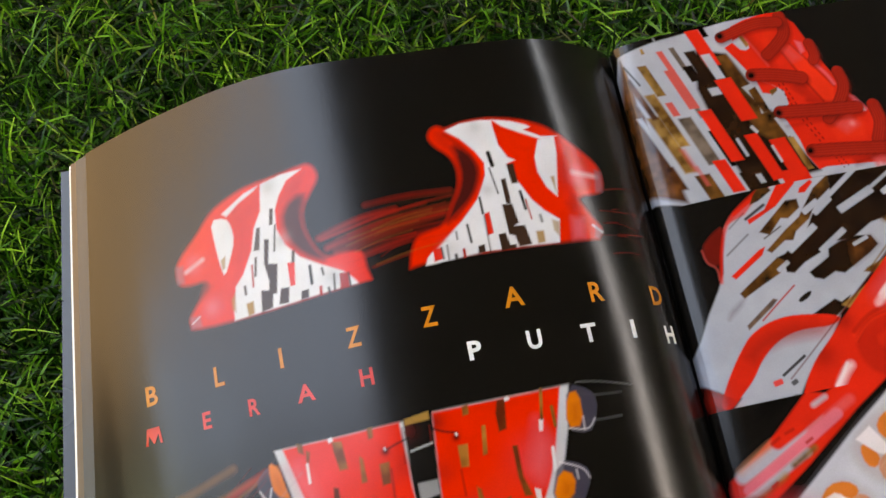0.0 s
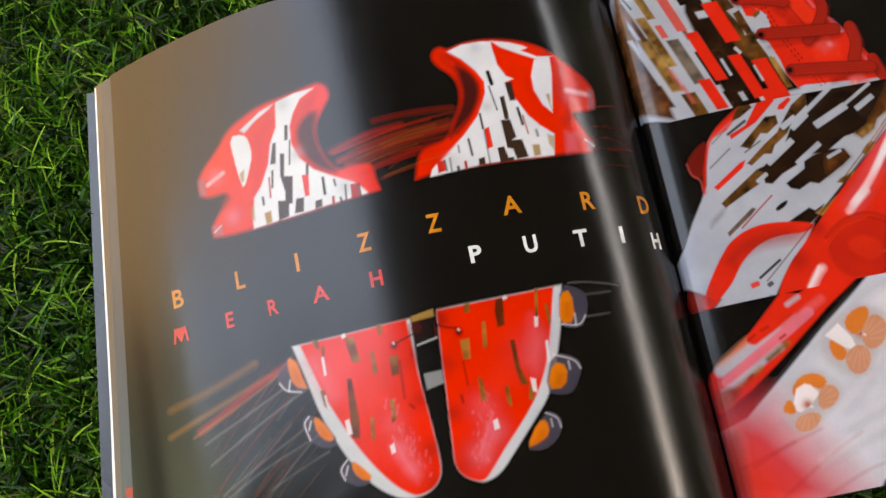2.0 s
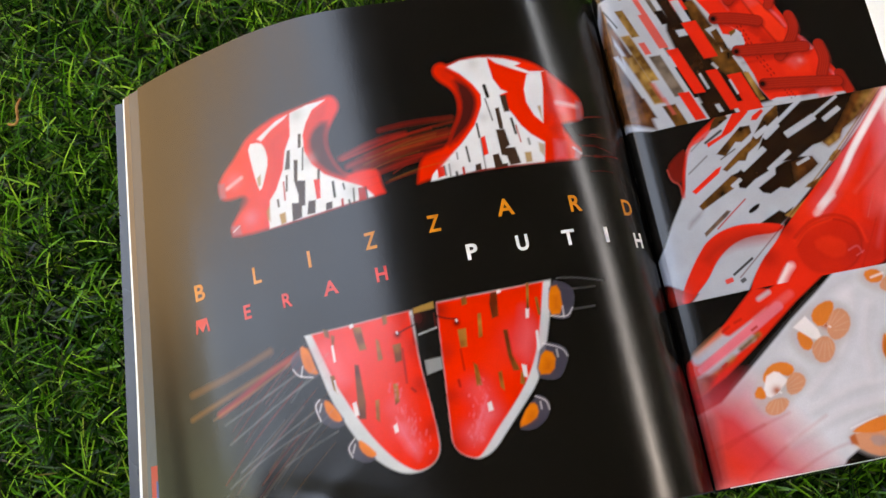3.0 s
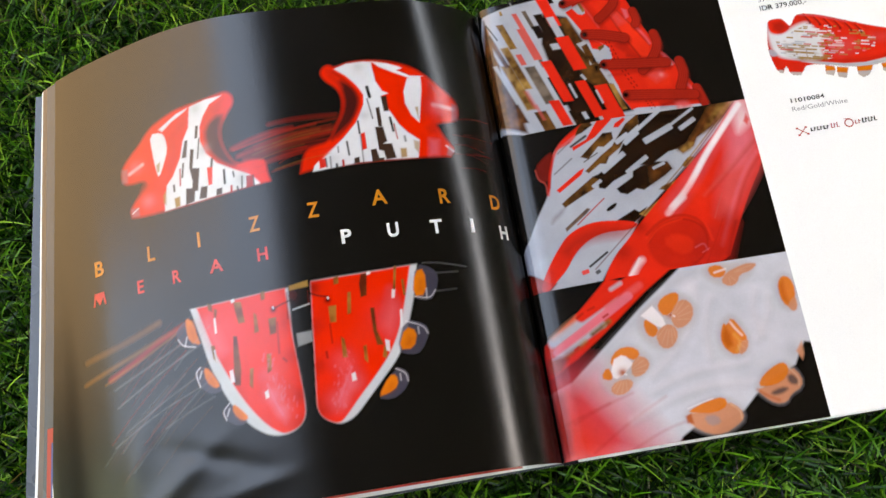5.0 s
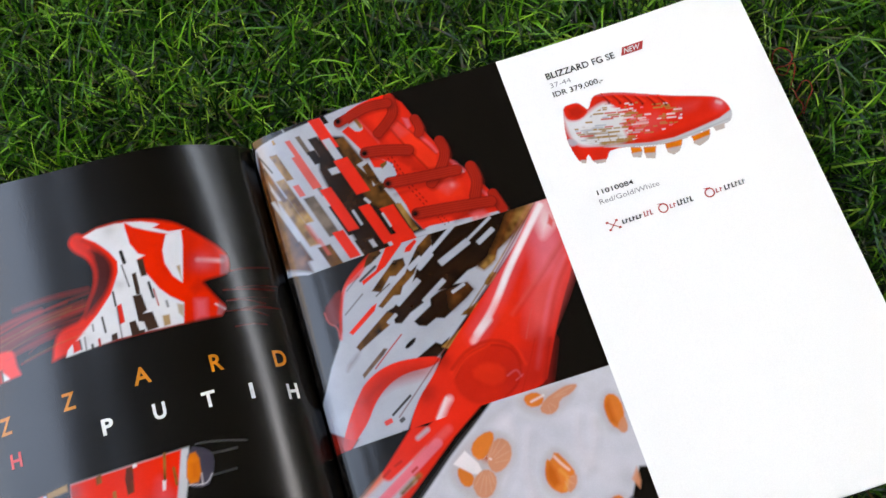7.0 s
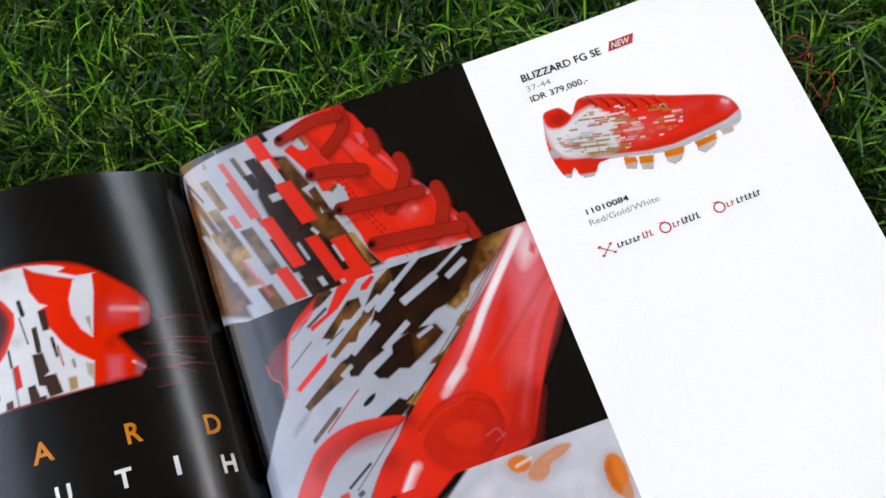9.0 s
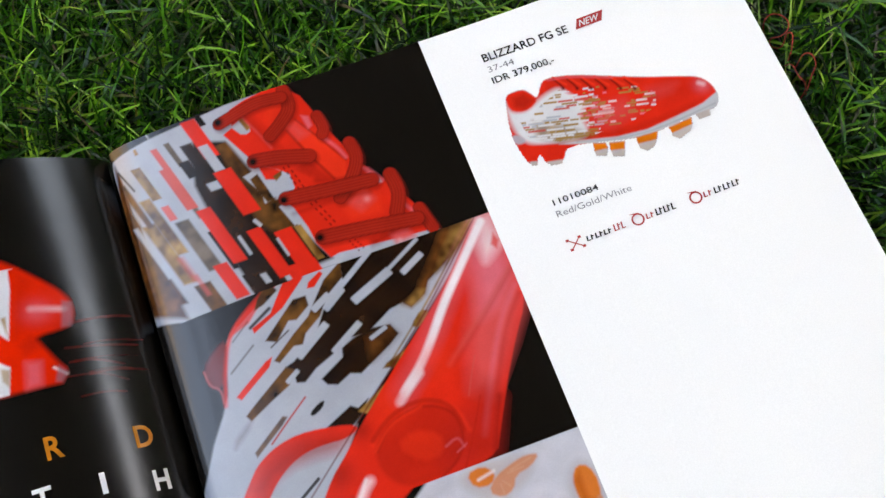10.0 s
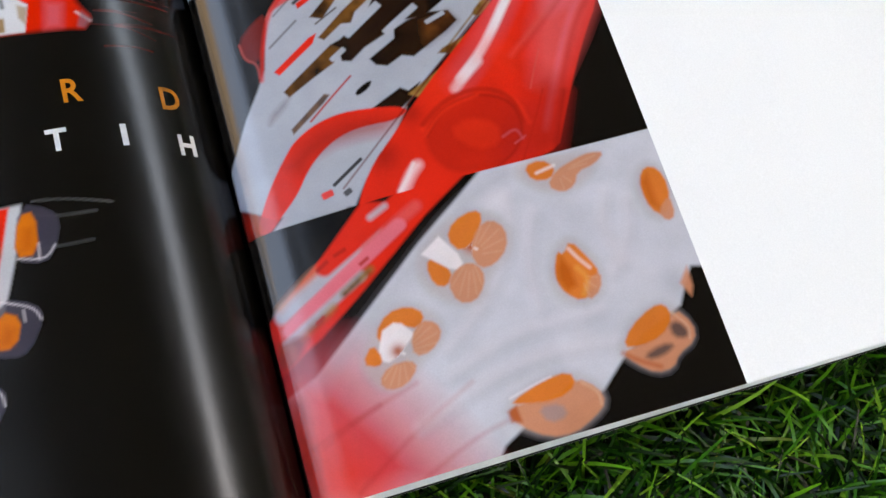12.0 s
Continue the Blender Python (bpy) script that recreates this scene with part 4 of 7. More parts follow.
strip_print.poly(GBM, 0.22, 1, False, [(10.3, 194.0), (14.4, 180.9), (11.3, 181.1), (7.1, 194.4)])
strip_print.poly(GBM, 0.4, 1, False, [(10.6, 182.5), (17.5, 160.5), (14.0, 160.7), (6.9, 182.8)])
strip_print.poly(GBM, 0.5, 1, False, [(10.1, 173.8), (17.5, 150.5), (13.3, 150.8), (5.7, 174.2)])
strip_print.poly(RBM, 0.5, 1, False, [(5.2, 169.1), (13.0, 145.0), (8.5, 145.3), (-0.7, 171.6)])
strip_print.poly(RBM, 0.4, 1, False, [(3.9, 190.6), (9.6, 172.8), (7.5, 173.0), (1.5, 191.2)])
strip_print.poly(WRM, 0.22, 1, False, [(21.4, 198.4), (24.3, 188.6), (22.5, 188.7), (19.5, 198.5)])
strip_print.poly(DBM, 0.22, 1, False, [(28.1, 195.4), (34.3, 173.9), (30.6, 174.0), (24.3, 195.6)])
strip_print.poly(DBM, 0.22, 1, False, [(25.9, 190.0), (27.9, 183.5), (24.3, 183.6), (22.4, 190.2)])
strip_print.poly(DBM, 0.22, 1, False, [(33.3, 203.8), (34.6, 199.5), (32.4, 199.5), (31.2, 203.9)])
strip_print.poly(WRM, 0.4, 1, False, [(20.3, 186.3), (25.3, 169.5), (23.6, 169.6), (18.5, 186.4)])
strip_print.poly(WRM, 0.4, 1, False, [(20.4, 170.9), (26.3, 151.8), (21.8, 151.9), (15.9, 171.2)])
strip_print.poly(BM, 0.3, 1, False, [(21.2, 149.0), (24.2, 139.4), (19.1, 139.6), (16.0, 149.2)])
strip_print.poly(DBM, 0.22, 1, False, [(33.8, 176.5), (39.0, 158.4), (33.9, 158.5), (28.5, 176.7)])
strip_print.poly(DBM, 0.22, 1, False, [(37.6, 159.6), (43.4, 139.7), (39.1, 139.8), (33.1, 159.7)])
strip_print.poly(DBM, 0.22, 1, False, [(26.8, 164.2), (31.1, 149.6), (29.1, 149.7), (24.7, 164.3)])
strip_print.poly(DBM, 0.22, 1, False, [(39.8, 146.6), (42.2, 138.6), (33.1, 138.7), (30.7, 146.8)])
strip_print.poly(BM, 0.22, 1, False, [(38.4, 191.2), (42.1, 178.2), (38.6, 178.2), (34.9, 191.2)])
strip_print.poly(BM, 0.22, 1, False, [(44.5, 176.8), (47.1, 167.5), (44.3, 167.5), (41.7, 176.8)])
strip_print.poly(BM, 0.22, 1, False, [(48.8, 166.3), (51.7, 155.8), (45.3, 155.8), (42.3, 166.3)])
strip_print.poly(GBM, 0.22, 1, False, [(52.5, 155.9), (56.0, 143.2), (53.8, 143.1), (50.3, 155.9)])
strip_print.poly(RL, 0.22, 1, False, [(17.1, 198.0), (19.7, 189.3), (17.6, 189.4), (14.9, 198.2)])
strip_print.poly(RL, 0.22, 1, False, [(19.5, 190.0), (24.5, 173.4), (20.8, 173.6), (15.8, 190.2)])
strip_print.poly(RL, 0.22, 1, False, [(15.6, 177.9), (17.3, 172.2), (14.8, 172.4), (13.1, 178.1)])
strip_print.poly(RL, 0.6, 0.5, False, [(15.5, 159.8), (18.4, 150.6), (16.3, 150.7), (13.4, 159.9)])
strip_print.poly(RL, 0.4, 0.6, False, [(18.1, 152.6), (20.6, 144.7), (19.1, 144.7), (16.6, 152.7)])
strip_print.poly(R, 0.22, 1, False, [(31.4, 203.1), (35.8, 187.8), (31.0, 188.0), (26.5, 203.3)])
strip_print.poly(R, 0.22, 1, False, [(37.7, 182.3), (42.6, 165.1), (36.9, 165.2), (31.9, 182.4)])
strip_print.poly(R, 0.22, 1, False, [(27.8, 172.1), (34.0, 151.2), (29.6, 151.4), (23.2, 172.3)])
strip_print.poly(R, 0.22, 1, False, [(27.7, 152.9), (31.6, 140.2), (27.2, 140.3), (23.2, 153.1)])
strip_print.poly(R, 0.22, 1, False, [(40.6, 159.8), (45.8, 141.6), (41.5, 141.7), (36.1, 159.9)])
strip_print.poly(R, 0.22, 1, False, [(49.5, 156.3), (53.6, 141.7), (48.0, 141.7), (43.9, 156.3)])
strip_print.poly(R, 0.22, 1, False, [(53.1, 144.3), (54.6, 139.1), (44.5, 139.1), (43.0, 144.3)])
strip_print.poly(WG, 0.22, 1, False, [(32.9, 192.9), (35.9, 182.5), (32.7, 182.6), (29.7, 193.0)])
strip_print.poly(WG, 0.22, 1, False, [(32.4, 179.7), (33.3, 176.7), (29.7, 176.8), (28.8, 179.8)])
strip_print.poly(WG, 0.4, 1, False, [(4.2, 175.0), (10.9, 154.5), (9.3, 154.6), (2.5, 175.3)])
strip_print.poly(WG, 0.22, 1, False, [(37.9, 145.1), (38.9, 141.6), (37.1, 141.6), (36.0, 145.1)])
strip_print.poly(WG, 0.22, 1, False, [(44.4, 141.7), (44.9, 140.1), (43.4, 140.2), (42.9, 141.7)])
strip_print.line(DK, 0.25, 1, 0.61, [(2.9, 195.8), (6.5, 187.1)])
strip_print.line(GY, 0.25, 1, 0.58, [(14.3, 207.1), (15.6, 202.4)])
strip_print.poly(GBM, 0.25, 1, False, [(9.7, 200.7), (10.7, 200.6), (11.1, 198.5), (9.9, 198.4)])
strip_print.line(WG, 0.25, 1, 0.72, [(21.5, 172.0), (24.2, 163.8), (26.2, 156.1)])
strip_print.bar(WG, 0.2, 1, 1.05, [(33.5, 159.4), (35.5, 152.1)])
strip_print.bar(WG, 0.2, 1, 0.86, [(44.4, 154.3), (46.2, 147.5)])
strip_print.bar(WG, 0.2, 1, 1.23, [(39.4, 162.7), (41.1, 159.8)])
strip_print.poly(R, 0.2, 1, False, [(42.8, 201.5), (48.0, 203.1), (59.8, 204.8), (65.4, 198.4), (68.3, 189.8), (71.1, 181.3), (76.3, 168.9), (83.6, 158.0), (89.9, 144.6), (91.2, 140.5), (60.5, 143.0), (57.8, 142.4), (55.1, 148.4), (54.3, 154.2), (52.1, 161.8), (50.3, 164.5), (54.5, 168.2), (54.2, 173.2), (51.1, 176.1), (45.3, 180.0), (43.5, 184.1), (38.4, 193.7), (41.9, 195.2)])
strip_print.line(WG, 0.25, 1, 0.71, [(38.1, 193.9), (43.4, 183.7), (44.8, 172.4), (44.6, 166.8)])
strip_print.poly(WG, 0.25, 1, False, [(41.6, 195.6), (45.2, 196.9), (47.2, 194.0), (47.1, 191.8), (45.6, 191.2), (43.9, 191.9)])
strip_print.poly(GBM, 0.25, 1, False, [(44.4, 197.2), (46.2, 196.9), (47.5, 193.0), (46.1, 192.3)])
strip_print.poly(WG, 0.25, 1, False, [(40.4, 177.6), (44.8, 178.5), (46.7, 173.7), (49.6, 172.5), (52.5, 174.9), (54.5, 170.6), (48.5, 167.7), (45.2, 166.5), (43.4, 171.9)])
strip_print.poly(BM, 0.25, 1, False, [(42.2, 175.9), (44.9, 176.9), (46.5, 170.9), (47.5, 166.8), (45.2, 166.5), (43.5, 170.5)])
strip_print.poly(R, 0.25, 1, False, [(45.7, 179.8), (50.5, 176.7), (52.2, 175.0), (49.9, 172.8), (46.8, 174.0)])
strip_print.poly(GBM, 0.25, 1, False, [(49.2, 174.3), (52.3, 175.2), (52.0, 173.8), (49.7, 172.3)])
strip_print.poly(WG, 0.25, 1, False, [(48.0, 163.8), (49.8, 164.3), (53.4, 156.7), (50.7, 156.2)])
strip_print.poly(RD, 1.2, 0.5, False, [(46.5, 197.9), (49.8, 196.5), (54.9, 182.5), (51.6, 183.8), (47.0, 193.4)])
strip_print.line(RD, 0.6, 0.7, 0.72, [(46.6, 197.2), (49.8, 190.1), (52.9, 183.3)])
strip_print.line(PR2, 0.5, 0.6, 0.54, [(45.7, 198.0), (49.0, 190.7), (51.6, 183.8)])
strip_print.poly(RB, 1.2, 0.7, False, [(54.1, 198.1), (57.6, 197.3), (53.7, 190.8), (52.6, 193.3)])
strip_print.poly(RB, 0.3, 1, False, [(57.7, 189.9), (61.4, 190.5), (72.1, 171.9), (70.4, 166.5), (66.5, 167.1), (59.1, 184.3)])
strip_print.line(DR, 0.5, 0.8, 0.53, [(58.0, 187.7), (61.7, 177.9), (66.8, 167.0)])
strip_print.line(DR, 0.4, 0.7, 0.35, [(61.5, 190.7), (67.3, 181.0), (72.1, 171.9)])
strip_print.poly(PR2, 1.5, 0.6, False, [(58.4, 189.2), (61.1, 189.5), (63.9, 184.7), (60.5, 183.8)])
strip_print.poly(RD, 1.0, 0.6, False, [(60.6, 177.1), (65.8, 167.8), (61.5, 168.5), (57.6, 173.6)])
strip_print.poly(RD, 0.6, 0.5, False, [(61.0, 175.5), (62.8, 172.6), (59.9, 170.3), (56.0, 174.2)])
strip_print.poly(RB, 1, 0.9, False, [(66.1, 157.9), (73.8, 161.6), (78.1, 156.8), (76.9, 151.2), (67.5, 152.2)])
strip_print.poly(PR2, 1.6, 0.7, False, [(68.6, 157.8), (74.0, 159.4), (76.1, 156.3), (71.3, 154.0)])
strip_print.blob(PW, 0.20, 1.04, (74.1, 157.0))
strip_print.poly(PR2, 1.0, 0.9, False, [(76.8, 143.5), (82.3, 143.6), (84.0, 140.3), (77.7, 139.8)])
strip_print.blob(PW, 0.24, 0.85, (79.0, 140.7))
strip_print.poly(PK, 0.6, 0.8, False, [(75.9, 167.8), (77.8, 166.7), (81.1, 161.4), (79.4, 160.7)])
strip_print.poly(PW, 0.4, 0.7, False, [(78.3, 164.0), (79.5, 163.2), (80.2, 160.9), (79.2, 161.2)])
strip_print.poly(PK, 0.5, 0.7, False, [(63.6, 191.6), (65.7, 190.5), (65.9, 187.0), (64.4, 186.3)])
strip_print.line(PK, 0.6, 0.7, 0.88, [(68.3, 181.2), (71.1, 176.6), (72.4, 172.8)])
strip_print.line(PK, 0.6, 0.7, 0.86, [(82.7, 154.3), (84.9, 150.2), (86.8, 147.1)])
strip_print.bar(DR, 0.15, 0.75, 0.53, [(53.1, 176.2), (53.4, 175.1)])
strip_print.bar(DR, 0.15, 0.75, 0.52, [(53.7, 174.2), (54.0, 173.1)])
strip_print.bar(DR, 0.15, 0.75, 0.52, [(54.2, 172.2), (54.5, 171.1)])
strip_print.bar(DR, 0.15, 0.75, 0.52, [(54.8, 170.2), (55.1, 169.1)])
strip_print.bar(DR, 0.15, 0.75, 0.52, [(55.3, 168.2), (55.6, 167.1)])
strip_print.bar(DR, 0.15, 0.75, 0.52, [(54.6, 176.3), (54.9, 175.2)])
strip_print.bar(DR, 0.15, 0.75, 0.52, [(55.2, 174.3), (55.5, 173.2)])
strip_print.bar(DR, 0.15, 0.75, 0.52, [(55.7, 172.3), (56.1, 171.3)])
strip_print.bar(DR, 0.15, 0.75, 0.52, [(56.3, 170.4), (56.6, 169.3)])
strip_print.bar(DR, 0.15, 0.75, 0.52, [(56.8, 168.4), (57.2, 167.3)])
strip_print.bar(DR, 0.15, 0.75, 0.52, [(57.4, 161.6), (57.8, 160.5)])
strip_print.bar(DR, 0.15, 0.75, 0.52, [(58.2, 159.5), (58.7, 158.4)])
strip_print.bar(DR, 0.15, 0.75, 0.52, [(59.1, 157.5), (59.6, 156.3)])
strip_print.bar(DR, 0.15, 0.75, 0.51, [(59.9, 155.4), (60.4, 154.3)])
strip_print.bar(DR, 0.15, 0.75, 0.51, [(60.8, 153.3), (61.2, 152.2)])
strip_print.bar(DR, 0.15, 0.75, 0.52, [(58.9, 161.9), (59.3, 160.8)])
strip_print.bar(DR, 0.15, 0.75, 0.51, [(59.7, 159.9), (60.2, 158.8)])
strip_print.bar(DR, 0.15, 0.75, 0.51, [(60.5, 157.9), (61.0, 156.8)])
strip_print.bar(DR, 0.15, 0.75, 0.51, [(61.3, 155.9), (61.8, 154.9)])
strip_print.bar(DR, 0.15, 0.75, 0.51, [(62.1, 154.0), (62.6, 152.9)])
strip_print.bar(DR, 0.15, 0.75, 0.51, [(64.1, 147.0), (64.4, 146.3)])
strip_print.bar(DR, 0.15, 0.75, 0.51, [(64.6, 145.8), (64.9, 145.1)])
strip_print.bar(DR, 0.15, 0.75, 0.51, [(65.1, 144.5), (65.4, 143.9)])
strip_print.bar(DR, 0.15, 0.75, 0.51, [(65.7, 143.3), (65.9, 142.7)])
strip_print.bar(DR, 0.15, 0.75, 0.51, [(66.2, 142.1), (66.5, 141.5)])
strip_print.bar(DR, 0.15, 0.75, 0.51, [(65.8, 146.8), (66.1, 146.2)])
strip_print.bar(DR, 0.15, 0.75, 0.51, [(66.3, 145.7), (66.6, 145.2)])
strip_print.bar(DR, 0.15, 0.75, 0.51, [(66.8, 144.7), (67.1, 144.1)])
strip_print.bar(DR, 0.15, 0.75, 0.51, [(67.3, 143.6), (67.6, 143.1)])
strip_print.bar(DR, 0.15, 0.75, 0.51, [(67.8, 142.6), (68.1, 142.0)])
strip_print.poly(DR, 1.2, 0.7, False, [(70.6, 143.8), (76.9, 144.0), (79.0, 144.6), (76.5, 142.6), (70.7, 141.6)])
strip_print.line(DR, 1.0, 0.5, 1.05, [(61.4, 168.1), (69.7, 165.6), (78.1, 166.1)])
strip_print.line(DR, 1.0, 0.5, 0.86, [(51.6, 160.0), (66.0, 160.0), (75.7, 158.9)])
strip_print.piece("printed_shoelace", False)
strip_print.cord(LC, LH, DR, 3.91, [(68.3, 189.8), (69.3, 184.9), (67.9, 182.9)])
strip_print.piece("", False)
strip_print.piece("printed_shoelace", False)
strip_print.cord(LC, LH, DR, 4.35, [(75.0, 177.3), (76.1, 171.5), (71.5, 164.5), (66.5, 160.2)])
strip_print.piece("", False)
strip_print.piece("printed_shoelace", False)
strip_print.cord(LC, LH, DR, 4.69, [(83.4, 162.6), (84.4, 156.1), (81.1, 149.6)])
strip_print.piece("", False)
strip_print.piece("printed_shoelace", False)
strip_print.cord(LC, LH, DR, 4.12, [(88.1, 148.7), (89.8, 141.3)])
strip_print.piece("", False)
strip_print.piece("printed_shoelace", False)
strip_print.cord(LC, LH, DR, 4.43, [(60.9, 202.2), (61.5, 195.4), (56.2, 190.5), (52.5, 188.0)])
strip_print.piece("", False)
strip_print.piece("printed_shoelace", False)
strip_print.cord(LC, LH, DR, 4.51, [(38.5, 198.0), (45.1, 199.5), (52.1, 201.0), (59.5, 200.0)])
strip_print.piece("", False)
strip_print.piece("printed_shoelace", False)
strip_print.cord(LC, LH, DR, 5.12, [(45.3, 181.3), (52.3, 180.1), (61.7, 177.1)])
strip_print.piece("", False)
strip_print.piece("printed_shoelace", False)
strip_print.cord(LC, LH, DR, 5.01, [(50.8, 165.6), (62.0, 164.2), (77.5, 162.7)])
strip_print.piece("", False)
strip_print.piece("printed_shoelace", False)
strip_print.cord(LC, LH, DR, 4.96, [(57.6, 149.5), (69.3, 148.2), (86.3, 145.7)])
strip_print.piece("", False)
strip_print.blob(K, 0.98, 1.47, (38.2, 198.7))
strip_print.blob(K, 0.98, 1.10, (38.2, 198.7))
strip_print.blob(K, 0.98, 1.43, (44.7, 181.3))
strip_print.blob(K, 0.98, 1.07, (44.7, 181.3))
strip_print.blob(K, 0.98, 1.40, (50.0, 165.4))
strip_print.blob(K, 0.98, 1.05, (50.0, 165.4))
strip_print.blob(K, 0.98, 1.36, (56.6, 149.7))
strip_print.blob(K, 0.98, 1.02, (56.6, 149.7))
strip_print.clip(69.5, 139.7)
strip_print.fill(K2)
strip_print.blob(K2, .1, 0.86, (4.068, 137.2))
strip_print.poly(RD, .6, .35, True, [(20.63, 130), (16.42, 128.1), (11.47, 123.8), (11.99, 118.1), (15.45, 115.8), (19, 121.5)])
strip_print.line(RL, .3, .7, 0.52, [(11.55, 122.8), (11.99, 118.1), (14.97, 116), (14.73, 111.7)])
strip_print.piece("printed_sole_photo", True)
strip_print.poly(WG, .4, 1, False, [(43.61, 143.2), (31.42, 135.8), (24.05, 132.3), (20.87, 129), (18.03, 120.1), (16.42, 113.6), (13.06, 107.9), (8.314, 101.2), (3.48, 92.92), (-4.143, 82.37), (8.396, 72.68), (29.52, 69.43), (41.8, 86.24), (53.68, 96.35), (65.31, 105.4), (77.6, 115.4), (90.29, 125.9), (105.4, 141.7)])
strip_print.piece("", True)
strip_print.line(RL, .4, .8, 0.52, [(27.21, 133.7), (22.42, 131.1), (20.37, 127.9)])
strip_print.line(R, .2, .9, 1.21, [(40.63, 141.1), (33.79, 137.6), (25.11, 132.8)])
strip_print.line(R, 0.5, 0.75, 1.05, [(40.2, 141.9), (28.1, 135.6), (21.5, 130.0), (17.5, 120.3), (15.0, 110.7)])
strip_print.poly(R, 0.4, 0.8, False, [(30.1, 136.3), (33.9, 136.7), (28.5, 131.9), (22.0, 129.8), (24.9, 133.4)])
strip_print.poly(BM, 0.25, 1, False, [(35.1, 140.1), (38.3, 140.7), (39.4, 138.4), (34.2, 135.6), (31.0, 134.8), (33.0, 138.0)])
strip_print.line(DK, 0.3, 0.9, 1.03, [(35.5, 133.9), (28.5, 130.3)])
strip_print.line(BN, 0.25, 1, 0.42, [(38.9, 125.3), (32.6, 122.3)])
strip_print.line(BN, 0.3, 0.7, 0.52, [(27.7, 124.9), (19.2, 119.3)])
strip_print.line(BN, 0.3, 0.7, 0.35, [(28.2, 132.4), (22.3, 128.2)])
strip_print.poly(R, 0.2, 1, False, [(41.7, 140.1), (46.4, 140.6), (48.0, 139.5), (39.4, 132.6), (29.1, 128.2), (28.9, 129.9), (35.4, 132.3)])
strip_print.poly(R, 0.2, 1, False, [(48.9, 137.3), (53.1, 139.5), (53.9, 138.5), (50.2, 135.3), (48.0, 135.6)])
strip_print.poly(BM, 0.25, 1, False, [(43.0, 133.9), (46.9, 133.7), (46.9, 130.5), (42.2, 127.5), (39.8, 128.1), (34.7, 123.2), (31.5, 124.8), (33.6, 126.5)])
strip_print.poly(BM, 0.25, 1, False, [(53.4, 136.4), (60.1, 140.6), (59.1, 135.4), (53.2, 131.5), (49.0, 126.0), (43.5, 122.6), (41.7, 119.7), (39.0, 120.2), (33.6, 116.9), (32.2, 118.1), (40.2, 123.9), (45.7, 127.3), (48.6, 130.8)])
strip_print.poly(DBM, 0.25, 1, False, [(59.7, 140.5), (70.5, 140.9), (103.0, 140.3), (97.6, 134.8), (92.2, 130.9), (82.5, 125.5), (80.3, 122.0), (75.1, 119.4), (73.1, 121.6), (68.9, 120.9), (60.4, 116.2), (53.7, 116.9), (51.7, 114.7), (43.2, 111.5), (38.9, 108.7), (36.5, 109.5), (36.6, 112.6), (34.8, 115.1), (37.6, 115.8), (46.4, 121.4), (50.6, 127.6), (53.8, 127.9), (58.5, 132.7)])
strip_print.poly(RBM, 1.2, 1, False, [(77.6, 122.9), (85.2, 131.6), (91.5, 139.0), (102.6, 140.2), (96.4, 133.6), (92.0, 130.6), (82.5, 125.5), (80.3, 122.0), (75.1, 119.4), (73.0, 121.2)])
strip_print.poly(GBM, 1.2, 1, False, [(95.1, 138.9), (102.5, 140.0), (96.4, 133.6), (92.0, 130.6), (85.7, 127.2), (90.4, 133.5)])
strip_print.poly(GBM, 0.8, 0.8, False, [(74.4, 121.3), (78.6, 124.1), (80.8, 123.3), (78.7, 120.6), (75.2, 119.5)])
strip_print.poly(DBM, 0.25, 1, False, [(52.0, 114.6), (56.1, 116.3), (62.5, 117.3), (67.5, 116.6), (69.0, 113.1), (65.4, 110.7), (55.0, 105.4), (52.0, 106.5), (47.6, 104.6), (44.8, 105.7), (43.6, 107.9), (51.4, 111.9)])
strip_print.poly(RBM, 1.5, 0.7, False, [(59.8, 114.6), (67.4, 116.3), (68.9, 113.1), (65.4, 110.7), (59.2, 107.6), (58.9, 110.9)])
strip_print.poly(BM, 0.25, 1, False, [(34.8, 115.1), (37.2, 113.3), (34.3, 109.6), (27.8, 106.9), (20.8, 103.7), (19.7, 105.6), (21.7, 107.0)])
strip_print.poly(BM, 1.2, 0.5, False, [(20.9, 103.9), (19.1, 101.6), (14.1, 97.9), (15.1, 100.1)])
strip_print.poly(BM, 0.25, 0.9, False, [(29.7, 101.8), (31.0, 101.1), (28.9, 99.3), (19.3, 93.1), (19.1, 94.7)])
strip_print.line(RD, 0.25, 1, 0.50, [(37.5, 104.6), (30.8, 99.9), (24.5, 95.3)])
strip_print.poly(R, 0.2, 1, False, [(29.8, 118.9), (32.1, 119.6), (30.4, 116.9), (19.8, 110.6), (18.6, 112.0)])
strip_print.poly(DK, 0.2, 1, True, [(37.3, 99.7), (40.7, 101.6), (42.7, 101.8), (41.3, 99.8), (37.9, 98.4)])
strip_print.poly(DBM, 0.25, 1, False, [(40.6, 94.0), (49.0, 97.6), (50.9, 96.2), (54.6, 97.9), (51.1, 93.8), (47.3, 91.5)])
strip_print.poly(GBM, 0.3, 1, False, [(50.6, 95.2), (62.6, 101.4), (60.0, 98.0), (52.8, 93.7)])
strip_print.poly(GBM, 0.3, 1, True, [(73.3, 114.3), (77.4, 117.8), (80.0, 116.6), (76.0, 113.1), (74.0, 112.9)])
strip_print.poly(GBM, 0.3, 1, False, [(62.8, 105.9), (74.1, 109.7), (65.4, 103.5), (61.3, 104.7)])
strip_print.bar(WG, 0.2, 1, 1.18, [(84.0, 139.4), (71.9, 132.6)])
strip_print.bar(WG, 0.2, 1, 2.82, [(73.0, 132.6), (59.6, 126.9)])
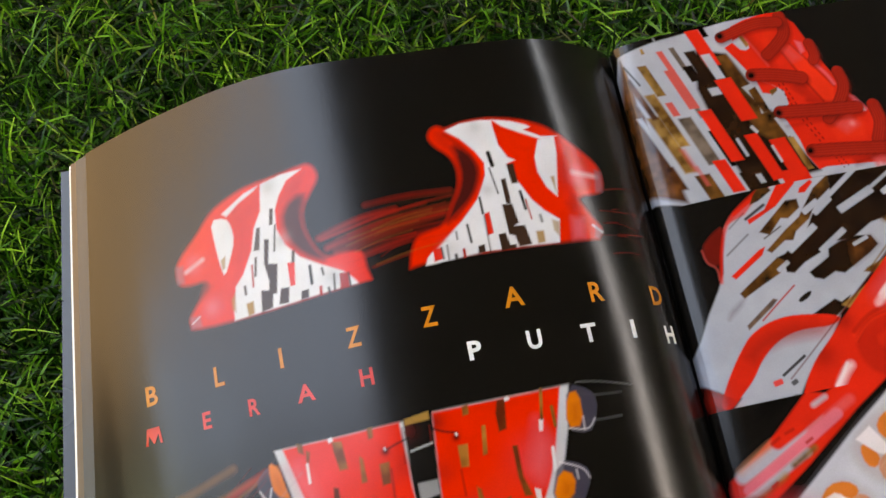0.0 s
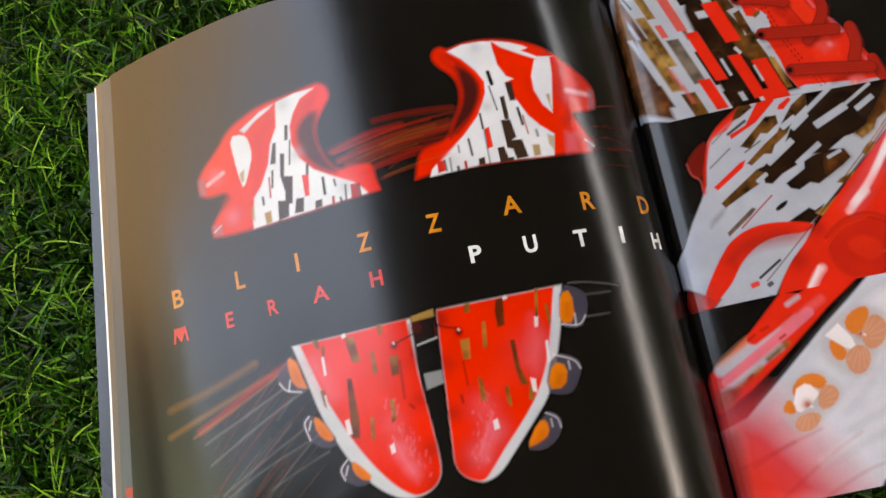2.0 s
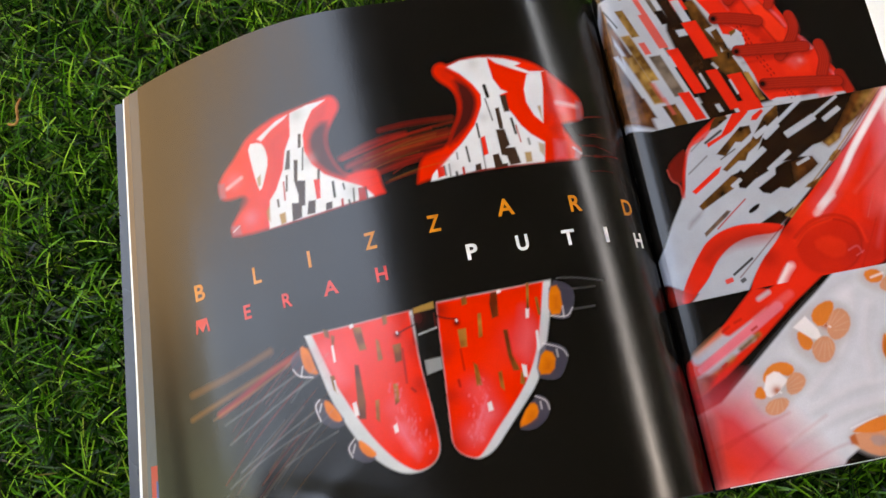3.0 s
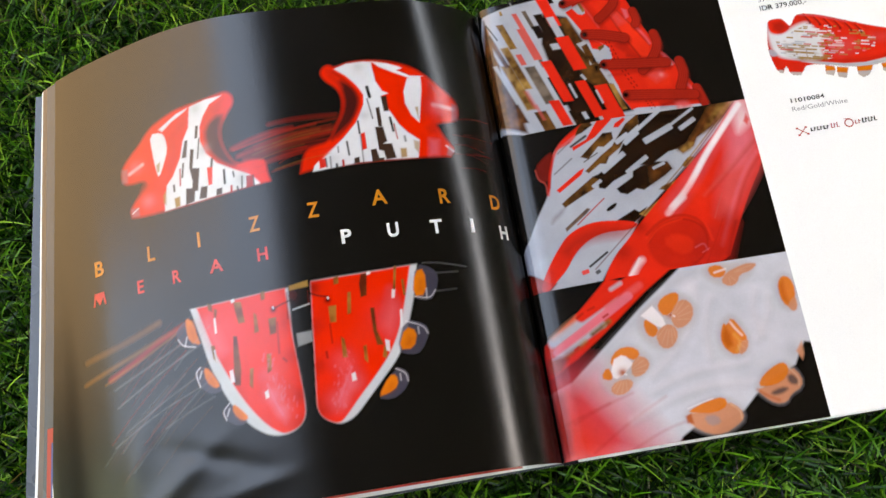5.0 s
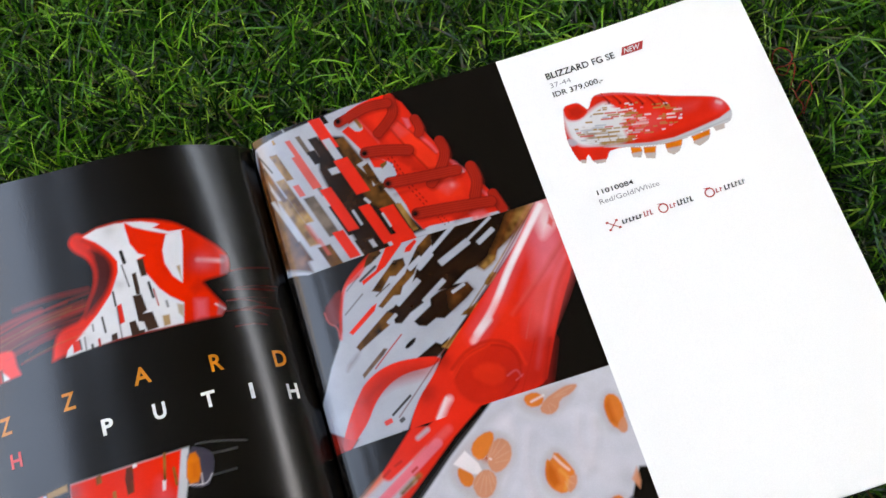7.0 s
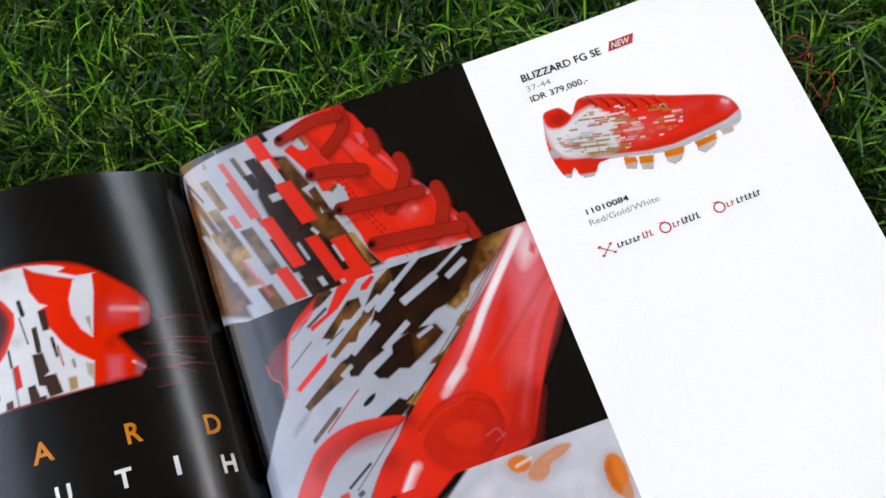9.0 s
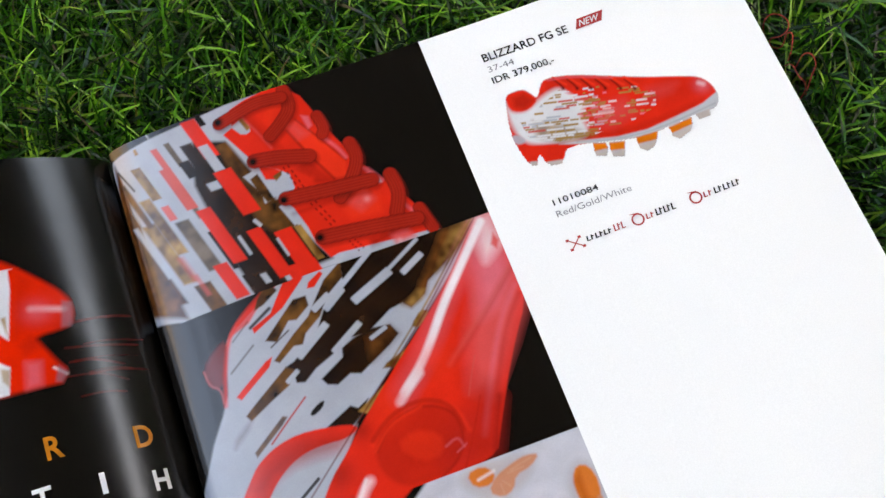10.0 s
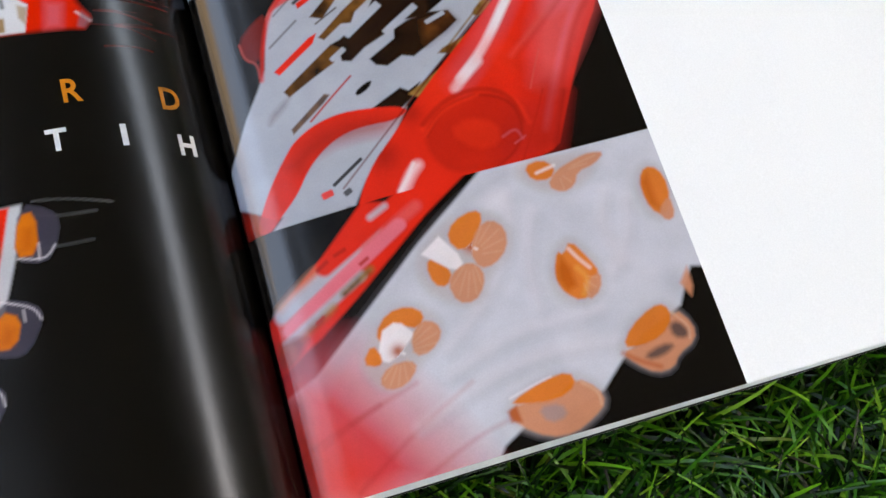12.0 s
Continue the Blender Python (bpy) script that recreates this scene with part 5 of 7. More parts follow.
strip_print.bar(WG, 0.2, 1, 2.02, [(83.7, 134.5), (76.0, 130.4)])
strip_print.bar(WG, 0.2, 1, 1.67, [(69.6, 140.8), (57.0, 132.3)])
strip_print.bar(WG, 0.2, 1, 2.17, [(58.0, 132.0), (51.0, 127.3)])
strip_print.bar(WG, 0.2, 1, 2.18, [(53.6, 131.7), (47.5, 128.4)])
strip_print.bar(WG, 0.2, 1, 1.98, [(59.5, 120.2), (49.3, 114.1)])
strip_print.bar(WG, 0.2, 1, 2.34, [(50.2, 123.3), (39.2, 116.3)])
strip_print.bar(WG, 0.2, 1, 1.31, [(66.3, 116.3), (60.6, 114.3)])
strip_print.bar(WG, 0.2, 1, 1.50, [(38.1, 112.9), (33.8, 110.5)])
strip_print.poly(WG, .4, 1, False, [(7.026, 68.54), (16.7, 76.89), (30.43, 89.22), (49.27, 91.94), (42.04, 82.23), (32.35, 74.02), (24.66, 67.37)])
strip_print.poly(R, .25, 1, True, [(12.43, 84.05), (15.65, 87.77), (18.81, 91.24), (25.77, 94.59), (35.08, 95.36), (50.43, 91.77), (46.15, 88.87), (36.63, 89.86), (30.35, 88.93), (25.17, 86.39), (20.35, 82.37), (16.42, 76.99), (11.07, 72.54), (6.819, 68.93), (3.564, 70.25), (7.791, 77.73)])
strip_print.poly(LC, 2.0, 0.6, False, [(14.8, 85.0), (20.6, 89.4), (26.5, 91.7), (33.7, 92.8), (41.9, 91.7), (49.7, 89.7), (41.8, 86.2), (35.2, 86.8), (28.3, 86.7), (22.7, 85.2), (18.2, 82.0)])
strip_print.line(WG, 1.2, 0.5, 1.39, [(13.4, 106.0), (9.8, 98.8), (3.2, 88.0)])
strip_print.bar(R, .15, .9, 1.88, [(22.01, 74.25), (25.13, 74.79)])
strip_print.bar(DK, .15, .9, 0.94, [(25.52, 76.27), (34.35, 81.41)])
strip_print.bar(DK, .15, .8, 1.56, [(27.67, 73.16), (29.7, 74.07)])
strip_print.blob(RD, .8, 4.69, (4.212, 72.82))
strip_print.piece("printed_midsole", True)
strip_print.poly(R, .3, 1, True, [(104.2, 141.2), (110.1, 139.6), (108.2, 123), (108.2, 110.6), (100.3, 99.68), (93.04, 87.99), (86.64, 76.43), (82.74, 69.03), (59.39, 69.3), (50.6, 63.09), (28.11, 65.14), (34.61, 77.3), (45.31, 86.6), (55.19, 95.78), (66.08, 105.1), (78.38, 115.2), (88.88, 124.5), (98.07, 134.6)])
strip_print.poly(PR2, 3.5, 0.85, False, [(104.4, 139.1), (106.9, 135.2), (107.1, 110.1), (99.6, 99.9), (88.1, 86.3), (83.0, 89.9), (87.3, 104.5), (97.9, 123.0)])
strip_print.poly(PK, 3.5, 0.85, False, [(102.8, 139.7), (107.6, 138.9), (106.9, 119.6), (99.1, 111.2), (93.2, 109.7), (96.5, 125.5)])
strip_print.poly(PW, 2.5, 0.7, False, [(102.4, 139.9), (107.3, 139.0), (107.2, 129.2), (100.9, 125.3), (100.1, 131.8)])
strip_print.line(RL, 1.2, 0.7, 0.66, [(107.1, 121.5), (93.2, 109.7), (79.7, 99.2)])
strip_print.line(DRS, 1.0, 0.5, 0.50, [(107.4, 120.6), (94.0, 109.0), (80.9, 98.6)])
strip_print.line(PK, 1.2, 0.7, 0.81, [(106.5, 115.4), (97.8, 106.1), (88.6, 89.6), (81.9, 76.5)])
strip_print.line(DRS, 1.0, 0.5, 0.65, [(106.3, 112.3), (98.7, 103.9), (89.9, 87.4), (82.8, 72.7)])
strip_print.poly(DRS, 3, 0.55, False, [(75.5, 85.7), (91.1, 85.2), (84.3, 70.5), (67.4, 68.4), (67.1, 76.8)])
strip_print.line(PK, 2.6, 0.45, 5.59, [(103.4, 137.5), (92.5, 126.0), (83.2, 116.2), (77.1, 108.3), (71.3, 101.7), (63.8, 95.2)])
strip_print.line(PW, 0.55, 1, 2.47, [(103.9, 137.9), (93.0, 126.4), (84.1, 116.8), (78.0, 108.9), (72.1, 102.0), (64.8, 95.9)])
strip_print.line(PW, 0.7, 0.95, 2.58, [(70.6, 99.8), (66.0, 96.6), (62.6, 93.6)])
strip_print.line(PW, 1.2, 0.7, 2.05, [(47.4, 75.4), (45.0, 73.3), (42.2, 69.5)])
strip_print.line(DR, 0.3, 0.9, 0.33, [(102.4, 139.7), (91.4, 128.9), (79.6, 117.5), (65.3, 105.4), (53.3, 95.3), (37.1, 82.2), (27.9, 74.9)])
strip_print.line(GBM, 0.3, 0.9, 0.50, [(101.6, 140.0), (90.5, 129.3), (78.5, 117.9), (64.1, 105.8)])
strip_print.poly(R, 0.5, 0.8, False, [(106.1, 133.1), (106.9, 130.3), (105.5, 127.9), (104.2, 129.9)])
strip_print.piece("", True)
strip_print.poly(RD, .8, .55, True, [(51.63, 83.37), (53.62, 87.21), (58.27, 89.96), (63.44, 91.19), (68, 91.08), (72.47, 89.26), (75.73, 86.5), (77.18, 83.02), (76.93, 79.15), (75.37, 75.47), (72.5, 72.3), (68.3, 70), (61.95, 69.51), (56.46, 70.38), (52.67, 73.77), (50.98, 78.56)])
strip_print.line(DR, .5, .45, 0.52, [(51.97, 82.39), (57.96, 89.04), (67.95, 90.94), (75.79, 86.65), (76.78, 79.21), (73.37, 72.82), (66.4, 69.38)])
strip_print.line(RB, .6, .7, 0.86, [(51.29, 84.34), (57.73, 90.85), (68.5, 92.48), (77.15, 87.54), (78.44, 79.11)])
strip_print.poly(RB, .8, .5, True, [(57.24, 82.13), (63.3, 85.02), (70.5, 81.52), (70.07, 75.73), (63.07, 74.93)])
strip_print.line(PK, .4, .5, 0.52, [(70.61, 77.22), (74.59, 78.82), (75.37, 75.47)])
strip_print.line(PK, .3, .6, 0.34, [(73.04, 74.63), (76.25, 75.99)])
strip_print.blob(RD, .7, 5.17, (80.11, 75.42))
strip_print.blob(RD, .6, 5.17, (86.24, 87))
strip_print.blob(DR, .5, 3.10, (49.84, 90))
strip_print.blob(DR, .45, 3.79, (39.82, 80.29))
strip_print.line(DR, .9, .5, 1.21, [(90.02, 85.59), (85.74, 76.76), (82.45, 69.14)])
strip_print.blob(RB, .6, 6.03, (76.03, 101.4))
strip_print.blob(RB, .7, 5.17, (59.98, 94.89))
strip_print.line(RD, .4, .7, 1.38, [(51.81, 85.84), (58.65, 91.03), (68.55, 92.63), (76.3, 88.03), (76.76, 80.07)])
strip_print.line(RB, .4, .7, 0.69, [(51.52, 82.56), (57.85, 88.74), (67.72, 90.32)])
strip_print.line(PW, .4, .7, 1.03, [(46.46, 76.1), (44.03, 72.89), (41.33, 69.82)])
strip_print.blob(RB, .6, 6.90, (51.6, 65.96))
strip_print.line(RD, .3, .6, 0.52, [(71.77, 66.73), (79.75, 78.97), (84.72, 87.55)])
strip_print.line(RL, .3, .6, 0.34, [(81.7, 88.67), (84.8, 94.6), (87.35, 99.05)])
strip_print.clip(-5, 69.5)
strip_print.fill(K2)
strip_print.line(K, .5, .9, 4.69, [(15.3, 65.57), (23.42, 68.26)])
strip_print.piece("printed_boot_side", False)
strip_print.poly(R, .5, 1, False, [(1.175, 47.28), (16.19, 57.57), (29.81, 64.59), (40.11, 69.97), (56.31, 74.81), (61.16, 71.09), (44.13, 60.87), (33.04, 55.08), (19.01, 46.07), (6.14, 35.74), (0.7516, 33.33), (-0.8334, 38.29)])
strip_print.poly(R, 0.5, 1, False, [(16.2, 57.5), (31.2, 70.0), (48.2, 64.7), (37.2, 56.9), (25.1, 47.1), (12.9, 39.2), (3.2, 34.6), (0.9, 37.1), (4.1, 48.2)])
strip_print.line(WG, 0.8, 0.95, 4.22, [(31.9, 61.6), (21.6, 55.7), (4.9, 47.8)])
strip_print.line(SA, 1.2, 0.6, 2.01, [(15.9, 56.1), (9.0, 52.3), (4.8, 49.7)])
strip_print.line(R, 0.6, 1, 4.24, [(37.5, 65.8), (28.8, 61.1), (18.0, 56.1)])
strip_print.line(PR2, 0.8, 0.8, 3.09, [(43.8, 64.9), (36.1, 61.1), (29.4, 57.8)])
strip_print.line(PK, 0.5, 0.95, 3.78, [(38.4, 61.2), (23.9, 53.5), (5.9, 43.6)])
strip_print.line(R, 0.6, 1, 3.63, [(43.3, 59.6), (34.4, 54.7), (25.6, 49.1)])
strip_print.line(WG, 0.6, 0.8, 1.70, [(32.2, 65.4), (36.4, 67.2)])
strip_print.line(WG, 0.6, 0.95, 2.38, [(26.3, 51.5), (14.5, 45.3), (4.2, 40.4)])
strip_print.line(GBM, 0.8, 0.9, 1.95, [(28.6, 52.3), (21.1, 48.3)])
strip_print.line(R, 0.8, 0.9, 1.95, [(25.4, 48.2), (18.8, 45.3), (15.0, 42.9)])
strip_print.line(GBM, 1.0, 0.8, 1.68, [(17.5, 45.8), (10.8, 42.0), (5.8, 39.8)])
strip_print.poly(RBM, 1.0, 0.95, False, [(2.2, 41.3), (6.2, 41.4), (9.6, 40.2), (6.2, 35.6), (2.4, 33.9), (0.6, 36.7)])
strip_print.bar(RD, 0.3, 0.8, 0.99, [(15.8, 55.8), (19.2, 57.7)])
strip_print.bar(RD, 0.3, 0.8, 0.99, [(20.8, 58.3), (24.3, 59.4)])
strip_print.bar(RD, 0.3, 0.8, 0.98, [(26.4, 54.2), (29.1, 55.5)])
strip_print.bar(RD, 0.3, 0.8, 0.98, [(12.5, 43.0), (14.9, 44.4)])
strip_print.piece("", False)
strip_print.poly(K2, .5, 1, False, [(5.76, 28.7), (17.57, 40.64), (25.06, 47.06), (43.26, 60.37), (63.22, 72.97), (56.84, 66.63), (34.53, 50.06), (23.58, 41.61), (16.85, 37.96)])
strip_print.piece("printed_outsole", True)
strip_print.poly(SW, .5, 1, False, [(-1.117, 27.34), (9.117, 30.4), (19.85, 38.43), (30.73, 46.75), (41.83, 55.39), (52.81, 63), (62.31, 69.97), (67.39, 71.87), (110, 70.9), (110, 30.08), (104.9, 31.55), (102.1, 27.78), (98.99, 22.67), (94.65, 20.93), (87.89, 18.44), (80.26, 13.36), (74.07, 7.996), (63.11, 4.831), (53.37, 4.856), (47.58, 1.787), (44.17, -2.579), (32.74, -4.474), (18.22, -7.964), (-6.585, -0.6231)])
strip_print.piece("", True)
strip_print.poly(PR, 11, 0.98, False, [(-0.0, 38.1), (18.2, 32.3), (29.8, 13.5), (38.9, -4.2), (15.9, -7.2), (-6.7, 0.4)])
strip_print.poly(RB, 7, 0.85, False, [(-1.4, 30.0), (5.0, 25.6), (17.1, 7.8), (16.8, -3.1), (-1.6, -2.7), (-4.4, 13.2)])
strip_print.poly(RD, 2.5, 0.5, False, [(-0.7, 27.6), (2.8, 24.0), (4.1, 11.2), (-0.3, -0.7), (-3.0, 2.0)])
strip_print.line(RD, 0.8, 0.35, 0.67, [(7.0, 13.8), (19.6, 18.8), (31.8, 22.0)])
strip_print.line(RD, 0.8, 0.35, 0.66, [(12.4, 1.3), (29.3, 11.4), (44.5, 18.4)])
strip_print.line(RD, 0.8, 0.35, 0.67, [(-0.7, 12.8), (12.3, 16.9), (22.1, 19.5)])
strip_print.line(RD, 0.8, 0.35, 0.65, [(23.9, -1.6), (41.4, 5.7), (50.8, 7.4)])
strip_print.line(GY2, 2.2, 0.32, 1.10, [(30.1, 10.1), (51.0, 17.2), (67.3, 19.0), (80.6, 17.1)])
strip_print.line(PW, 2.4, 0.35, 0.88, [(29.8, 11.7), (50.7, 18.9), (67.1, 20.7), (80.3, 18.7)])
strip_print.line(GY2, 2.2, 0.32, 1.10, [(40.3, 19.9), (57.7, 25.9), (79.4, 25.4)])
strip_print.line(PW, 2.4, 0.35, 0.88, [(40.0, 21.5), (57.4, 27.5), (79.1, 27.1)])
strip_print.line(GY2, 2.2, 0.32, 1.11, [(66.4, 60.2), (65.9, 50.8), (55.8, 36.7), (41.9, 26.3)])
strip_print.line(PW, 2.4, 0.35, 0.89, [(66.1, 61.9), (65.6, 52.5), (55.6, 38.4), (41.6, 27.9)])
strip_print.line(GY2, 2.2, 0.32, 1.13, [(95.7, 51.0), (93.2, 42.1), (86.4, 34.2)])
strip_print.line(PW, 2.4, 0.35, 0.91, [(95.4, 52.8), (93.0, 43.8), (86.2, 35.9)])
strip_print.line(GY2, 2.2, 0.32, 1.12, [(71.9, 54.2), (66.8, 43.5), (65.6, 29.8)])
strip_print.line(PW, 2.4, 0.35, 0.90, [(71.6, 55.9), (66.5, 45.2), (65.3, 31.5)])
strip_print.line(GY2, 2.2, 0.32, 1.13, [(90.8, 54.6), (87.2, 45.9), (89.2, 35.9)])
strip_print.line(PW, 2.4, 0.35, 0.91, [(90.5, 56.3), (87.0, 47.6), (88.9, 37.6)])
strip_print.line(GY2, 3, 0.35, 2.26, [(16.0, 32.9), (38.5, 50.3), (55.4, 62.7), (68.1, 67.1)])
strip_print.blob(PW, 0.32, 3.17, (63.7, 60.8))
strip_print.blob(PW, 0.16, 6.76, (92.5, 35.2))
strip_print.blob(GY2, 0.3, 3.59, (100.0, 28.7))
strip_print.blob(PW, 0.16, 6.64, (70.9, 19.4))
strip_print.piece("printed_stud", False)
strip_print.poly(GY2, 1.8, 0.35, True, [(40.1, 52.2), (48.5, 58.4), (57.7, 61.0), (65.0, 54.6), (63.4, 46.6), (56.1, 42.4), (53.6, 36.7), (46.7, 36.6), (39.3, 44.2)])
strip_print.poly(ST, 1.0, 0.45, True, [(40.1, 52.2), (48.5, 58.4), (57.7, 61.0), (65.0, 54.6), (63.4, 46.6), (56.1, 42.4), (53.6, 36.7), (46.7, 36.6), (39.3, 44.2)])
strip_print.poly(AM, 0.35, 0.95, True, [(48.7, 54.3), (51.5, 58.4), (57.5, 60.1), (59.3, 58.0), (56.1, 52.5), (51.3, 49.9)])
strip_print.poly(AM, 0.35, 0.95, True, [(41.9, 49.4), (44.4, 51.1), (48.0, 46.0), (45.6, 42.4), (42.5, 43.9)])
strip_print.poly(PW, 0.35, 0.95, True, [(41.7, 52.3), (41.7, 52.3), (47.1, 55.6), (47.1, 55.6), (51.5, 48.0), (49.0, 45.1)])
strip_print.poly(SA, 0.35, 0.95, True, [(53.3, 49.6), (56.8, 55.2), (60.8, 56.5), (63.7, 53.2), (62.6, 48.0), (58.3, 44.7), (54.4, 44.7)])
strip_print.poly(SA, 0.35, 0.95, True, [(45.8, 43.3), (48.8, 46.3), (52.7, 47.2), (55.2, 44.3), (54.4, 40.3), (50.9, 36.9), (46.8, 37.9)])
strip_print.piece("", False)
strip_print.line(SL, 0.3, 0.35, 0.36, [(55.0, 51.0), (57.8, 55.1)])
strip_print.line(SL, 0.3, 0.35, 0.36, [(56.0, 51.1), (60.3, 55.2)])
strip_print.line(SL, 0.3, 0.35, 0.36, [(56.6, 50.3), (61.9, 53.3)])
strip_print.line(SL, 0.3, 0.35, 0.36, [(56.8, 49.3), (62.3, 50.6)])
strip_print.line(SL, 0.3, 0.35, 0.36, [(56.3, 48.2), (61.2, 47.7)])
strip_print.line(SL, 0.3, 0.35, 0.36, [(50.7, 46.1), (46.8, 42.5)])
strip_print.line(SL, 0.3, 0.35, 0.36, [(51.1, 45.1), (47.8, 39.7)])
strip_print.line(SL, 0.3, 0.35, 0.36, [(51.8, 44.6), (49.6, 38.6)])
strip_print.line(SL, 0.3, 0.35, 0.36, [(52.7, 44.7), (51.9, 38.7)])
strip_print.line(SL, 0.3, 0.35, 0.36, [(53.5, 45.5), (53.8, 40.8)])
strip_print.blob(OD, 0.9, 1.79, (53.9, 50.9))
strip_print.bar(PW, 0.3, 0.8, 0.67, [(54.6, 50.3), (55.4, 49.6)])
strip_print.piece("printed_stud", False)
strip_print.poly(GY2, 1.8, 0.35, True, [(20.1, 30.7), (26.0, 38.3), (30.7, 41.7), (36.4, 41.4), (41.8, 35.5), (41.5, 30.5), (33.9, 26.0), (29.4, 21.5), (23.9, 22.2), (21.3, 25.8)])
strip_print.poly(ST, 1.0, 0.45, True, [(20.1, 30.7), (26.0, 38.3), (30.7, 41.7), (36.4, 41.4), (41.8, 35.5), (41.5, 30.5), (33.9, 26.0), (29.4, 21.5), (23.9, 22.2), (21.3, 25.8)])
strip_print.poly(AM, 0.35, 0.95, True, [(25.5, 36.4), (29.5, 40.6), (35.1, 40.8), (38.5, 37.7), (36.1, 34.4), (31.8, 36.6), (26.6, 32.9)])
strip_print.poly(PW, 0.35, 0.95, True, [(27.4, 36.6), (27.4, 36.6), (31.5, 38.1), (34.7, 33.6), (34.7, 33.6), (27.8, 28.2), (24.3, 30.0)])
strip_print.poly(AM, 0.35, 0.95, True, [(20.6, 30.1), (24.2, 34.4), (25.9, 29.9), (24.3, 28.2)])
strip_print.poly(SA, 0.35, 0.95, True, [(33.5, 33.0), (37.0, 36.4), (40.5, 34.9), (41.1, 31.5), (37.3, 28.1), (33.2, 28.2)])
strip_print.poly(SA, 0.35, 0.95, True, [(23.3, 24.8), (26.5, 27.9), (32.0, 27.8), (33.3, 25.5), (29.5, 22.1), (25.0, 22.1)])
strip_print.piece("", False)
strip_print.line(SL, 0.3, 0.35, 0.36, [(33.0, 32.0), (37.0, 35.0)])
strip_print.line(SL, 0.3, 0.35, 0.36, [(33.7, 31.6), (38.8, 34.1)])
strip_print.line(SL, 0.3, 0.35, 0.36, [(34.1, 30.9), (39.8, 32.2)])
strip_print.line(SL, 0.3, 0.35, 0.35, [(33.8, 30.0), (38.9, 30.0)])
strip_print.line(SL, 0.3, 0.35, 0.35, [(32.9, 29.4), (36.7, 28.5)])
strip_print.line(SL, 0.3, 0.35, 0.36, [(28.3, 28.1), (24.8, 25.0)])
strip_print.line(SL, 0.3, 0.35, 0.36, [(28.7, 27.4), (25.8, 23.3)])
strip_print.line(SL, 0.3, 0.35, 0.35, [(29.4, 27.2), (27.7, 22.8)])
strip_print.line(SL, 0.3, 0.35, 0.35, [(30.3, 27.4), (29.9, 23.2)])
strip_print.line(SL, 0.3, 0.35, 0.35, [(31.2, 28.3), (32.3, 25.5)])
strip_print.blob(OD, 0.9, 1.78, (29.7, 30.7))
strip_print.bar(PW, 0.3, 0.8, 0.67, [(30.5, 30.1), (31.2, 29.4)])
strip_print.piece("printed_stud", False)
strip_print.poly(GY2, 1.8, 0.35, True, [(71.3, 68.3), (78.2, 69.6), (93.7, 67.0), (90.4, 62.0), (83.5, 58.2), (76.7, 59.3), (71.1, 64.0)])
strip_print.poly(ST, 1.0, 0.45, True, [(71.3, 68.3), (78.2, 69.6), (93.7, 67.0), (90.4, 62.0), (83.5, 58.2), (76.7, 59.3), (71.1, 64.0)])
strip_print.poly(AM, 0.35, 0.95, True, [(73.0, 67.9), (78.0, 68.7), (80.9, 65.6), (78.8, 62.7), (74.0, 63.5)])
strip_print.poly(SA, 0.35, 0.95, True, [(77.2, 61.1), (80.5, 64.7), (86.9, 66.7), (90.6, 67.3), (94.4, 66.4), (90.9, 63.8), (85.9, 63.0), (84.1, 59.5), (80.5, 58.4)])
strip_print.piece("", False)
strip_print.line(SL, 0.3, 0.35, 0.36, [(81.1, 62.2), (81.2, 59.3)])
strip_print.line(SL, 0.3, 0.35, 0.37, [(82.0, 62.8), (83.5, 60.7)])
strip_print.line(SL, 0.3, 0.35, 0.37, [(84.0, 64.3), (88.8, 64.5)])
strip_print.line(SL, 0.3, 0.35, 0.37, [(85.1, 64.9), (91.6, 66.1)])
strip_print.line(PW, 0.4, 0.8, 0.69, [(75.7, 65.3), (80.6, 66.2)])
strip_print.piece("printed_stud", False)
strip_print.poly(GY2, 1.8, 0.35, True, [(70.3, 39.1), (74.2, 45.3), (78.5, 47.4), (82.4, 41.0), (83.8, 34.8), (80.5, 29.8), (74.5, 28.8), (70.6, 33.2)])
strip_print.poly(ST, 1.0, 0.45, True, [(70.3, 39.1), (74.2, 45.3), (78.5, 47.4), (82.4, 41.0), (83.8, 34.8), (80.5, 29.8), (74.5, 28.8), (70.6, 33.2)])
strip_print.poly(AM, 0.35, 0.95, True, [(72.0, 39.5), (74.1, 44.1), (75.4, 42.7), (78.1, 46.1), (81.2, 40.1), (82.7, 36.0), (80.0, 32.0), (76.0, 30.1), (72.8, 33.0), (71.6, 36.3)])
strip_print.poly(SA, 0.35, 0.95, True, [(77.8, 34.4), (83.0, 36.4), (81.5, 31.6), (77.5, 29.6)])
strip_print.piece("", False)
strip_print.line(SL, 0.3, 0.35, 0.36, [(79.1, 35.8), (81.5, 35.0)])
strip_print.line(SL, 0.3, 0.35, 0.36, [(78.7, 34.9), (80.4, 32.7)])
strip_print.line(SL, 0.3, 0.35, 0.36, [(77.9, 34.2), (78.3, 31.1)])
strip_print.poly(OD, 0.9, 0.7, False, [(72.8, 39.7), (74.6, 42.2), (76.0, 39.0), (76.0, 34.3), (73.4, 33.5), (72.4, 36.6)])
strip_print.line(PW, 0.5, 0.7, 0.67, [(77.1, 43.9), (78.6, 40.8), (80.6, 37.9)])
strip_print.line(OH, 0.8, 0.7, 0.90, [(77.6, 38.6), (79.5, 35.4), (77.1, 31.7)])
strip_print.piece("printed_stud", False)
